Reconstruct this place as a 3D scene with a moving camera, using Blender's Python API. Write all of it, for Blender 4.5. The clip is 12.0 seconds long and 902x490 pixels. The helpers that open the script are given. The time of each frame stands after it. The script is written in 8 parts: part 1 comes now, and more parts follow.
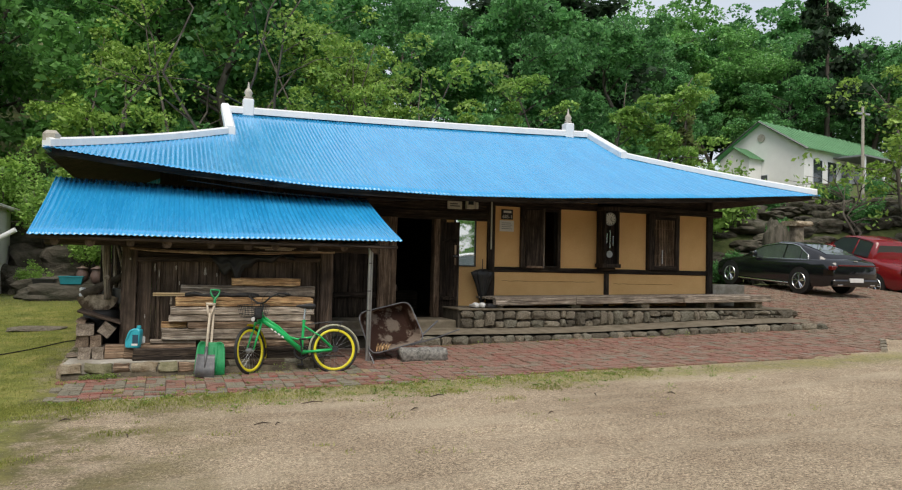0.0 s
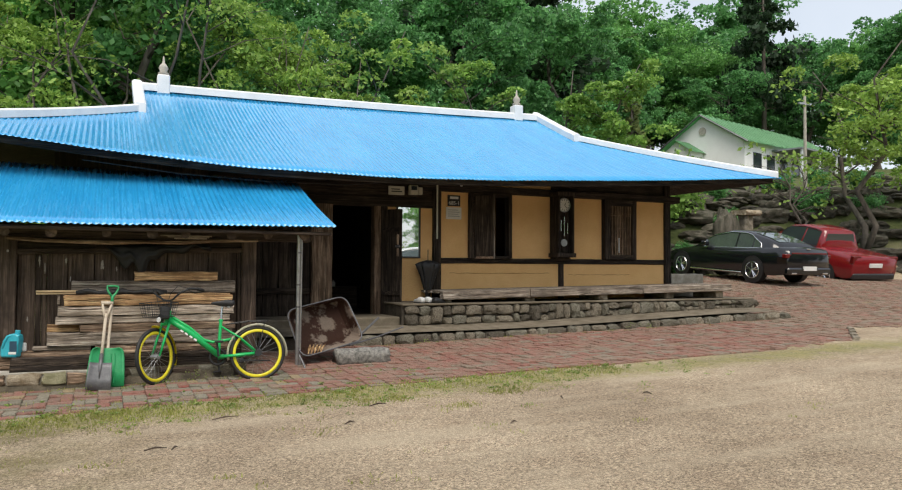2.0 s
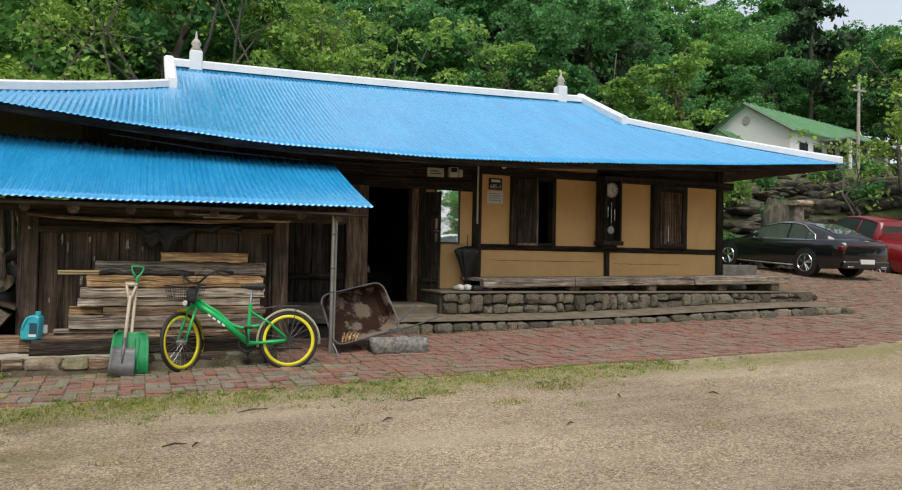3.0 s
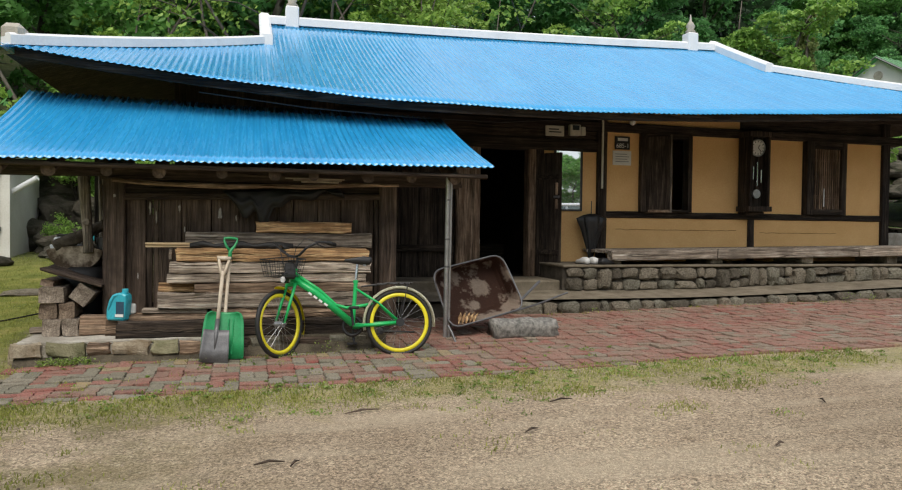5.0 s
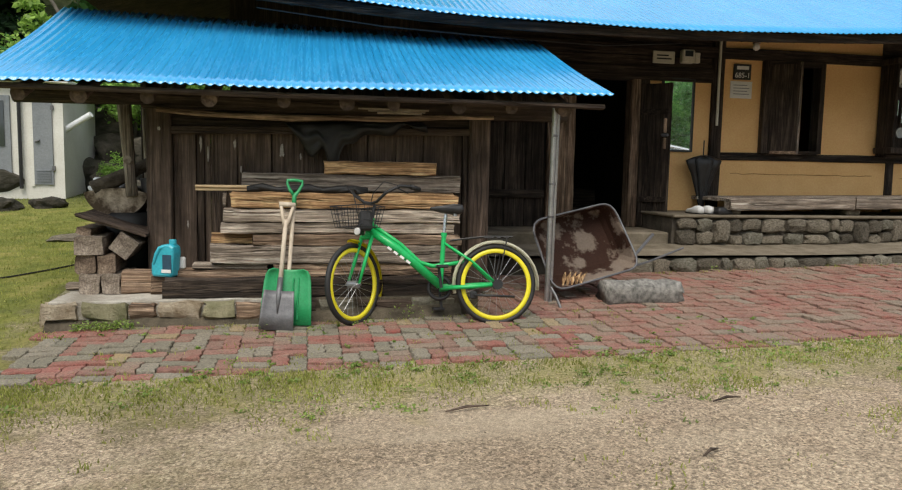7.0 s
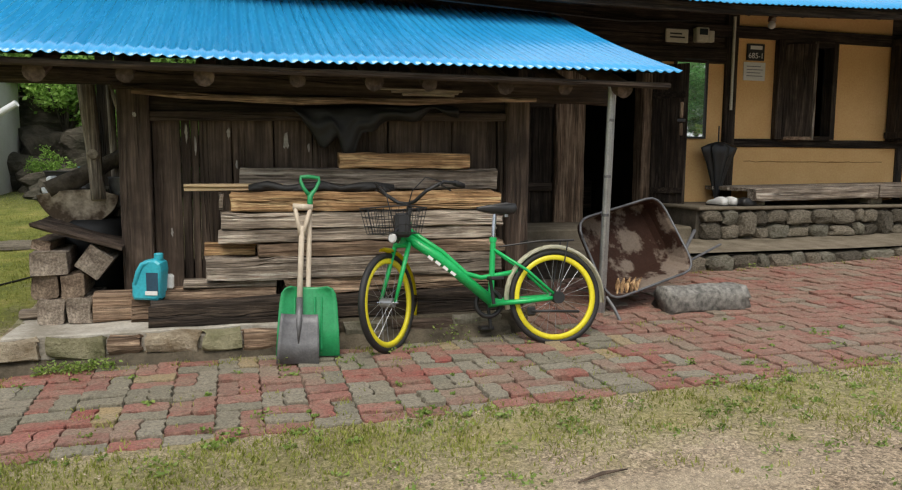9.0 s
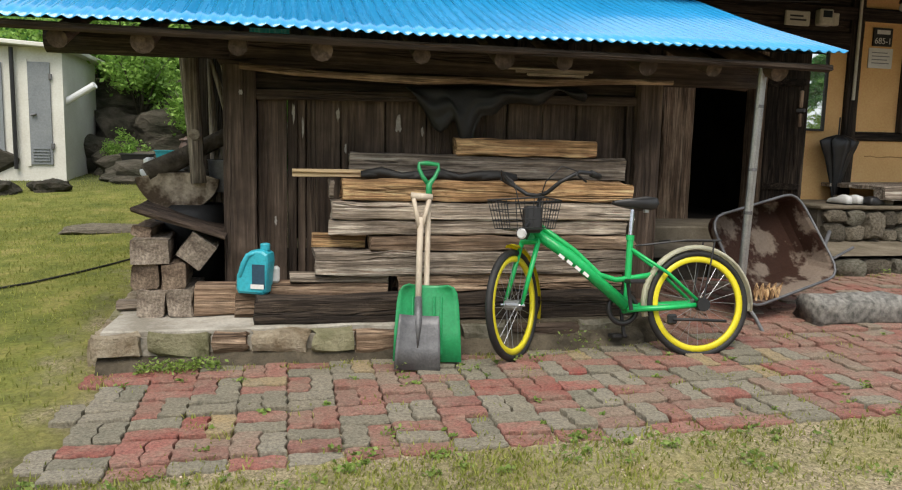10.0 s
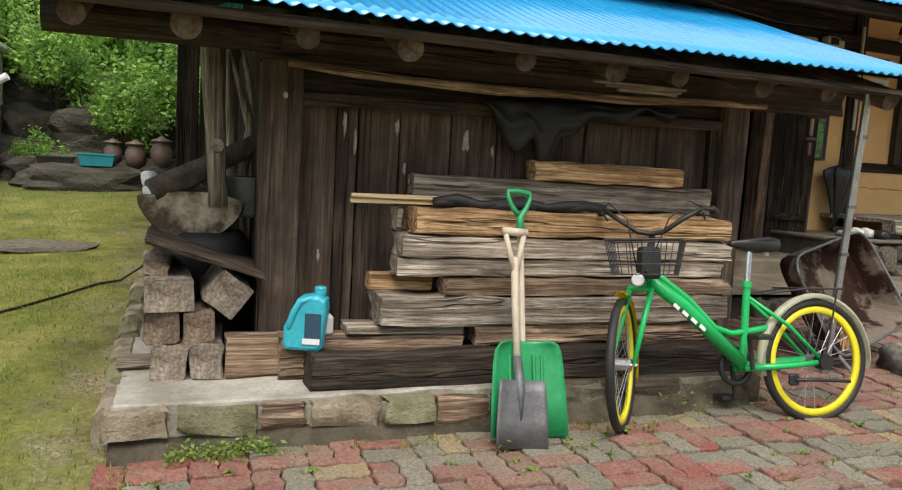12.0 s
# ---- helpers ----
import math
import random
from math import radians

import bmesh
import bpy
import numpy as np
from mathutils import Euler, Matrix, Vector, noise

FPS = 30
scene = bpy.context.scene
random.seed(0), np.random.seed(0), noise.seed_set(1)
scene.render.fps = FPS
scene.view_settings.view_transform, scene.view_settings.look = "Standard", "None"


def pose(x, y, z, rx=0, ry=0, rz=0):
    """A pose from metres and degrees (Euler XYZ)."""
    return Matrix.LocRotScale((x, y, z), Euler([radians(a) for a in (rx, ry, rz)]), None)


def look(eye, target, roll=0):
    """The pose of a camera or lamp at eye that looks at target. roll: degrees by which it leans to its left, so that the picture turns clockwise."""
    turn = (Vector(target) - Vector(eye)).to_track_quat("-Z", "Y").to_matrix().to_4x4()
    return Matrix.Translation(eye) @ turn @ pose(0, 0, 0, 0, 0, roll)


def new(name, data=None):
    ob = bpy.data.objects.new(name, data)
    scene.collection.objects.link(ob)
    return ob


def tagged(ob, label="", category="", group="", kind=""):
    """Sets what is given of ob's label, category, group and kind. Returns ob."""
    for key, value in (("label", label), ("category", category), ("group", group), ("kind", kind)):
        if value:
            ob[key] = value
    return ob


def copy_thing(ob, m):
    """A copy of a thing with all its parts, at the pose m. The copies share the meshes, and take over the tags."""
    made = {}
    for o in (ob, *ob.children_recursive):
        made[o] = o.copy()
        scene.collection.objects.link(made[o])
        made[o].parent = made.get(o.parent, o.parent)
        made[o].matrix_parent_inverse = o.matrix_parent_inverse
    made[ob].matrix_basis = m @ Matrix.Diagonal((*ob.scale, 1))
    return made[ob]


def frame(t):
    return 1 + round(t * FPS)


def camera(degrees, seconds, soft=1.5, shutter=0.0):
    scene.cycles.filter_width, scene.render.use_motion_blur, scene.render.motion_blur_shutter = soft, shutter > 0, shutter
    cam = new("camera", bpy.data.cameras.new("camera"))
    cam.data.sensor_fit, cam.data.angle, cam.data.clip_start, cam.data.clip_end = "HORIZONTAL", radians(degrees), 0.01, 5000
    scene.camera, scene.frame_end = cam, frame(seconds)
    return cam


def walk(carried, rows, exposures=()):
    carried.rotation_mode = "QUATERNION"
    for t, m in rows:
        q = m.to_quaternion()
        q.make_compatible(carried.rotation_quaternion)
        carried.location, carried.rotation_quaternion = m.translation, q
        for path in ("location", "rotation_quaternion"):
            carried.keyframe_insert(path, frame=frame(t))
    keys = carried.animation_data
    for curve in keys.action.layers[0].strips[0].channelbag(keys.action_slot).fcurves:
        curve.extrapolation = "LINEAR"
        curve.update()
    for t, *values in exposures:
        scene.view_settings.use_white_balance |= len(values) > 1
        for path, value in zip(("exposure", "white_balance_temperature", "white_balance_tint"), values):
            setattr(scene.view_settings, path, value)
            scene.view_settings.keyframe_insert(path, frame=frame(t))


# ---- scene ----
cam = camera(62.6, 12.0, soft=1.15)
METRES, EYE, TILT, LEAN, TURN = 7.8, 1.376, 0.0, 0.0, -20.7
ROWS = [
    (0.0, 0.0, 0.0, 0.0, -0.04, 1.73, -1.22),
    (0.5, 0.0045, 0.0411, -0.0038, -1.7, 1.33, -0.59),
    (1.0, 0.0051, 0.0838, -0.0064, -2.87, 1.09, -0.0),
    (1.5, 0.0094, 0.1244, -0.0118, -3.75, 1.37, 0.0),
    (2.0, 0.0048, 0.164, -0.0178, -4.33, 1.72, -0.26),
    (2.5, 0.0021, 0.2037, -0.0219, -3.63, 1.54, -0.82),
    (3.0, -0.0076, 0.2465, -0.0253, -1.86, 0.89, -1.1),
    (5.0, -0.053, 0.4086, -0.0311, 5.44, -1.37, -0.66),
    (5.5, -0.0645, 0.4478, -0.0337, 7.03, -2.44, -0.59),
    (6.0, -0.0802, 0.489, -0.0371, 8.49, -3.74, -0.59),
    (6.5, -0.1003, 0.528, -0.0361, 9.75, -5.16, -0.75),
    (7.0, -0.1205, 0.5649, -0.0337, 9.83, -5.8, -1.07),
    (9.0, -0.2397, 0.6759, -0.0334, 4.51, -6.48, -0.36),
    (9.5, -0.2729, 0.6994, -0.036, 6.94, -7.11, -0.72),
    (10.0, -0.3059, 0.7291, -0.0373, 8.44, -7.26, -1.39),
    (10.5, -0.3415, 0.7553, -0.0355, 7.85, -7.12, -2.04),
    (11.0, -0.373, 0.7817, -0.0359, 5.83, -6.31, -2.51),
    (11.5, -0.403, 0.8042, -0.0346, 3.05, -6.11, -2.78),
    (12.0, -0.4394, 0.8178, -0.0335, 0.98, -6.15, -3.35),
]
walk(cam, [(t, pose(0, 0, EYE, TILT, LEAN, TURN) @ pose(METRES * x, METRES * y, METRES * z, 90 + pitch, roll, yaw)) for t, x, y, z, yaw, pitch, roll in ROWS],
     exposures=[(0.0, 0.63), (2.0, 0.8), (3.0, 0.66), (5.0, 0.68), (7.0, 0.86), (9.0, 0.79), (10.5, 1.08), (12.0, 1.09)])

# ---------- daylight ----------
world = bpy.data.worlds.new("sky")
scene.world = world
world.use_nodes = True
wn, wl = world.node_tree.nodes, world.node_tree.links
sky = wn.new("ShaderNodeTexSky")
sky.sky_type = "NISHITA"
sky.sun_disc = False
sky.sun_elevation, sky.sun_rotation = radians(58), radians(200)
sky.air_density, sky.dust_density, sky.ozone_density = 1.0, 3.0, 1.0
wn["Background"].inputs["Strength"].default_value = 0.15
# a thin overcast: an even white veil with soft cloud over the blue
veil = wn.new("ShaderNodeTexNoise")
veil.inputs["Scale"].default_value, veil.inputs["Detail"].default_value = 2.2, 5.0
wl.new(wn.new("ShaderNodeTexCoord").outputs["Generated"], veil.inputs["Vector"])
cloud = wn.new("ShaderNodeValToRGB")
cloud.color_ramp.elements[0].position, cloud.color_ramp.elements[0].color = 0.3, (2.85, 3.05, 3.3, 1)
cloud.color_ramp.elements[1].position, cloud.color_ramp.elements[1].color = 0.75, (3.8, 3.95, 4.1, 1)
wl.new(veil.outputs["Fac"], cloud.inputs[0])
cover = wn.new("ShaderNodeMix")
cover.data_type = "RGBA"
cover.inputs[0].default_value = 0.8
wl.new(sky.outputs["Color"], cover.inputs[6])
wl.new(cloud.outputs[0], cover.inputs[7])
wl.new(cover.outputs[2], wn["Background"].inputs["Color"])
sun = new("sun", bpy.data.lights.new("sun", "SUN"))
sun.data.energy, sun.data.angle, sun.data.color = 1.5, radians(35), (1.0, 0.93, 0.82)
sun.matrix_world = look((0, 0, 30), (0 + 10 * math.sin(radians(20)), 10 * math.cos(radians(20)), 30 - 16))

R = random.Random(7)


# ---------- materials ----------
def node_mat(name, rough=0.8, metal=0.0, spec=0.5):
    m = bpy.data.materials.new(name)
    m.use_nodes = True
    b = m.node_tree.nodes["Principled BSDF"]
    b.inputs["Roughness"].default_value = rough
    b.inputs["Metallic"].default_value = metal
    b.inputs["Specular IOR Level"].default_value = spec
    return m, m.node_tree.nodes, m.node_tree.links, b


def ramp(n, l, src, stops):
    r = n.new("ShaderNodeValToRGB")
    e = r.color_ramp.elements
    while len(e) < len(stops):
        e.new(0.5)
    for k, (pos, col) in zip(e, stops):
        k.position, k.color = pos, (*col, 1)
    l.new(src, r.inputs[0])
    return r.outputs[0]


def tex(n, l, vec, scale, detail=4.0, rough=0.6):
    t = n.new("ShaderNodeTexNoise")
    t.inputs["Scale"].default_value, t.inputs["Detail"].default_value, t.inputs["Roughness"].default_value = scale, detail, rough
    if vec:
        l.new(vec, t.inputs["Vector"])
    return t.outputs["Fac"]


def mixc(n, l, fac, a, b, mode="MIX"):
    m = n.new("ShaderNodeMix")
    m.data_type, m.blend_type = "RGBA", mode
    for sock, v in ((m.inputs[0], fac), (m.inputs[6], a), (m.inputs[7], b)):
        if isinstance(v, (int, float)):
            sock.default_value = v
        elif isinstance(v, tuple):
            sock.default_value = (*v, 1)
        else:
            l.new(v, sock)
    return m.outputs[2]


def coords(n, l, stretch=(1, 1, 1), world_space=False):
    src = n.new("ShaderNodeNewGeometry").outputs["Position"] if world_space else n.new("ShaderNodeTexCoord").outputs["Object"]
    mp = n.new("ShaderNodeMapping")
    mp.inputs["Scale"].default_value = stretch
    l.new(src, mp.inputs["Vector"])
    return mp.outputs[0]


def bump(n, l, b, height, strength, dist=0.02):
    k = n.new("ShaderNodeBump")
    k.inputs["Strength"].default_value, k.inputs["Distance"].default_value = strength, dist
    l.new(height, k.inputs["Height"])
    l.new(k.outputs[0], b.inputs["Normal"])


def vary(n, l, col, amount, island=False):
    """Lighter or darker from piece to piece."""
    src = n.new("ShaderNodeNewGeometry").outputs["Random Per Island"] if island else n.new("ShaderNodeObjectInfo").outputs["Random"]
    h = n.new("ShaderNodeHueSaturation")
    r = n.new("ShaderNodeMapRange")
    r.inputs["To Min"].default_value, r.inputs["To Max"].default_value = 1 - amount, 1 + amount
    l.new(src, r.inputs["Value"])
    l.new(r.outputs[0], h.inputs["Value"])
    l.new(col, h.inputs["Color"])
    return h.outputs[0]


def surface(name, a, b, scale=8.0, fine=60.0, rough=0.8, relief=0.3, metal=0.0, spread=0.0, stretch=(1, 1, 1), spec=0.5, island=False, worldly=False, mid=0.5, dist=0.02, edge=0.18):
    m, n, l, p = node_mat(name, rough, metal, spec)
    v = coords(n, l, stretch, worldly)
    big, small = tex(n, l, v, scale), tex(n, l, v, fine, 6, 0.7)
    col = mixc(n, l, ramp(n, l, big, [(mid - edge, (0, 0, 0)), (mid + edge, (1, 1, 1))]), a, b)
    col = mixc(n, l, 0.35, col, ramp(n, l, small, [(0.3, (0.25, 0.25, 0.25)), (0.75, (0.85, 0.85, 0.85))]), "OVERLAY")
    if spread:
        col = vary(n, l, col, spread, island)
    l.new(col, p.inputs["Base Color"])
    if relief:
        bump(n, l, p, small, relief, dist)
    return m


def wood(name, axis, dark, light, rough=0.85, spread=0.25, relief=0.5, grain=1.0, island=False, stripe=0.75, split=0.85):
    """Weathered timber with its grain along the axis 0, 1 or 2."""
    m, n, l, p = node_mat(name, rough, 0, 0.3)
    st = [26.0 * grain] * 3
    if axis == 1:
        st = [11.0 * grain] * 3
    st[axis] = 1.3 * grain
    v = coords(n, l, tuple(st))
    g = tex(n, l, v, 1.0, 6, 0.65)
    st2 = [90.0 * grain] * 3
    if axis == 1:
        st2 = [30.0 * grain] * 3
    st2[axis] = 3.0 * grain
    f = tex(n, l, coords(n, l, tuple(st2)), 1.0, 5, 0.7)
    blot = tex(n, l, coords(n, l), 3.5, 5, 0.6)
    col = ramp(n, l, g, [(0.28, tuple((1 - 0.87 * stripe) * c for c in dark)), (0.45, dark), (0.62, light), (0.8, tuple(min(1, 1.25 * c) for c in light))])
    col = mixc(n, l, stripe if axis != 1 else 0.4, col, ramp(n, l, f, [(0.36, (0.08, 0.08, 0.08)), (0.6, (0.8, 0.8, 0.8))]), "OVERLAY")
    col = mixc(n, l, ramp(n, l, blot, [(0.42, (0, 0, 0)), (0.7, (0.75, 0.75, 0.75))]), col, tuple(0.45 * c for c in dark))
    # long dark shakes along the grain
    st3 = [14.0 * grain] * 3
    st3[axis] = 0.8 * grain
    shake = ramp(n, l, tex(n, l, coords(n, l, tuple(st3)), 1.0, 3, 0.5), [(0.585, (0, 0, 0)), (0.625, (1, 1, 1)), (0.66, (0, 0, 0))])
    if axis == 1:
        shake = ramp(n, l, g, [(0.0, (0, 0, 0)), (1.0, (0, 0, 0))])
    col = mixc(n, l, mixc(n, l, split, (0, 0, 0), shake), col, tuple(0.3 * c for c in dark))
    if spread:
        col = vary(n, l, col, spread, island)
    l.new(col, p.inputs["Base Color"])
    sumh = n.new("ShaderNodeMath")
    sumh.operation = "SUBTRACT"
    l.new(f, sumh.inputs[0])
    l.new(shake, sumh.inputs[1])
    bump(n, l, p, sumh.outputs[0], relief * 1.8, 0.02)
    return m


OLD_D, OLD_L = (0.032, 0.023, 0.017), (0.078, 0.058, 0.043)
W_DARK = [wood("old_dark_wood_" + k, i, OLD_D, OLD_L) for i, k in enumerate("xyz")]
W_GREY = [wood("weathered_grey_wood_" + k, i, (0.31, 0.25, 0.195), (0.60, 0.52, 0.43)) for i, k in enumerate("xyz")]
W_BROWN = [wood("weathered_brown_wood_" + k, i, (0.23, 0.152, 0.10), (0.46, 0.335, 0.235)) for i, k in enumerate("xyz")]
W_WARM = [wood("fresh_split_wood_" + k, i, (0.38, 0.22, 0.105), (0.66, 0.45, 0.24)) for i, k in enumerate("xyz")]
W_PLANK = [wood("brown_board_" + k, i, (0.078, 0.055, 0.041), (0.155, 0.113, 0.085), grain=0.8, stripe=0.42, split=0.3) for i, k in enumerate("xyz")]
M_STICK = surface("pale_peeled_stick", (0.50, 0.36, 0.20), (0.64, 0.49, 0.30), 9, 70, 0.75, 0.2, stretch=(0.12, 1, 1))
M_PLASTER = surface("ochre_plaster", (0.70, 0.425, 0.18), (0.77, 0.49, 0.22), 2.5, 45, 0.92, 0.25, spec=0.2)
M_STONE = surface("grey_fieldstone", (0.12, 0.103, 0.07), (0.34, 0.295, 0.23), 7, 40, 0.9, 1.0, spread=0.5, spec=0.3, dist=0.03)
M_STONE_MOSS = surface("mossy_stone", (0.105, 0.10, 0.066), (0.29, 0.265, 0.215), 5, 40, 0.92, 0.8, spread=0.25, spec=0.25, dist=0.03)
M_ROCK = surface("dark_boulder", (0.035, 0.037, 0.022), (0.15, 0.132, 0.105), 2.2, 14, 0.92, 0.9, spread=0.3, spec=0.3, dist=0.08)
M_CONC = surface("worn_concrete", (0.35, 0.325, 0.275), (0.50, 0.47, 0.41), 5, 70, 0.9, 0.35, spec=0.3)
M_PLINTH = surface("stained_concrete", (0.27, 0.245, 0.20), (0.47, 0.44, 0.385), 3.5, 45, 0.92, 0.6, spec=0.25, edge=0.12)
M_SOIL = surface("damp_soil", (0.05, 0.042, 0.03), (0.15, 0.125, 0.088), 6, 50, 0.95, 0.8, spec=0.2, dist=0.03)
M_EARTH = surface("trodden_earth", (0.12, 0.10, 0.07), (0.235, 0.20, 0.15), 4, 60, 0.95, 0.4, spec=0.2)
M_MORTAR = surface("dark_mortar", (0.055, 0.048, 0.038), (0.11, 0.095, 0.075), 9, 60, 0.95, 0.5, spec=0.2)
M_WHITE = surface("white_roof_trim", (0.70, 0.72, 0.74), (0.80, 0.81, 0.82), 4, 40, 0.6, 0.1)
M_WHITEWALL = surface("white_rendered_wall", (0.80, 0.80, 0.78), (0.86, 0.86, 0.84), 1.2, 30, 0.85, 0.1)
M_CREAM = surface("cream_panel", (0.62, 0.60, 0.54), (0.72, 0.71, 0.65), 2, 30, 0.6, 0.1)
M_GREY_DOOR = surface("grey_painted_steel", (0.19, 0.205, 0.22), (0.23, 0.245, 0.26), 3, 40, 0.5, 0.05)
M_GREEN_ROOF = surface("green_sheet_roof", (0.15, 0.36, 0.17), (0.21, 0.45, 0.23), 0.8, 9, 0.5, 0.1)
M_BLACK = surface("black_plastic", (0.012, 0.012, 0.013), (0.022, 0.022, 0.023), 8, 80, 0.45, 0.1)
M_RUBBER = surface("black_rubber", (0.009, 0.009, 0.009), (0.02, 0.02, 0.02), 10, 90, 0.6, 0.2)
M_STEEL = surface("dull_steel", (0.32, 0.33, 0.34), (0.46, 0.47, 0.48), 8, 90, 0.42, 0.08, metal=0.85)
M_CHROME = surface("bright_steel", (0.65, 0.66, 0.68), (0.75, 0.76, 0.78), 8, 90, 0.2, 0.02, metal=1.0)
M_GRANITE = surface("speckled_granite", (0.10, 0.097, 0.088), (0.34, 0.325, 0.295), 22, 110, 0.9, 0.7, spec=0.3)
M_RUST = surface("rusted_iron", (0.07, 0.03, 0.018), (0.36, 0.285, 0.225), 4.2, 55, 0.75, 0.5, spec=0.4, mid=0.51, edge=0.035)
M_TAN = surface("tan_quarry_stone", (0.22, 0.165, 0.10), (0.50, 0.43, 0.32), 9, 55, 0.92, 1.0, spread=0.2, spec=0.3, dist=0.03)
M_OLIVE = surface("mossy_tan_stone", (0.17, 0.165, 0.085), (0.36, 0.33, 0.21), 6, 50, 0.92, 0.9, spread=0.15, spec=0.25, dist=0.03)
M_SAWN = surface("stained_sawn_log_end", (0.10, 0.07, 0.045), (0.52, 0.43, 0.32), 5.0, 60, 0.9, 0.6, spec=0.25, mid=0.47, edge=0.08)
M_LOGBARK = surface("dark_grey_bark", (0.05, 0.04, 0.03), (0.20, 0.165, 0.125), 9, 40, 0.95, 1.0, spec=0.2, stretch=(1, 0.3, 1), dist=0.03)
M_IRON = surface("grey_worn_iron", (0.11, 0.11, 0.115), (0.19, 0.19, 0.195), 9, 80, 0.5, 0.2, metal=0.5)
# shade of the unlit rooms, put into a near-black colour
M_DARKROOM = surface("unlit_room_shade", (0.012, 0.010, 0.008), (0.03, 0.026, 0.022), 2, 30, 0.95, 0.3, spec=0.1)


def roof_paint():
    m, n, l, p = node_mat("blue_roof_paint", 0.3, 0, 0.5)
    p.inputs["Coat Weight"].default_value, p.inputs["Coat Roughness"].default_value = 0.55, 0.09
    v = coords(n, l, (1, 0.25, 0.25), True)
    big = tex(n, l, v, 3, 4)
    col = ramp(n, l, big, [(0.3, (0.018, 0.285, 0.60)), (0.7, (0.03, 0.345, 0.68))])
    streak = tex(n, l, coords(n, l, (9, 0.5, 0.5), True), 2.0, 5, 0.7)
    col = mixc(n, l, ramp(n, l, streak, [(0.55, (0, 0, 0)), (0.85, (0.3, 0.3, 0.3))]), col, (0.10, 0.40, 0.70))
    l.new(col, p.inputs["Base Color"])
    l.new(ramp(n, l, streak, [(0.3, (0.16, 0.16, 0.16)), (0.7, (0.36, 0.36, 0.36))]), p.inputs["Roughness"])
    bump(n, l, p, tex(n, l, coords(n, l, (1, 1, 1), True), 6, 3), 0.05, 0.02)
    return m


M_ROOF = roof_paint()


def mask(n, l, axis_socket, lo, hi, jitter):
    """0 below lo, 1 above hi, with a wavering border."""
    a = n.new("ShaderNodeMath")
    a.operation = "ADD"
    l.new(axis_socket, a.inputs[0])
    l.new(jitter, a.inputs[1])
    r = n.new("ShaderNodeMapRange")
    r.inputs["From Min"].default_value, r.inputs["From Max"].default_value = lo, hi
    l.new(a.outputs[0], r.inputs["Value"])
    return r.outputs[0]


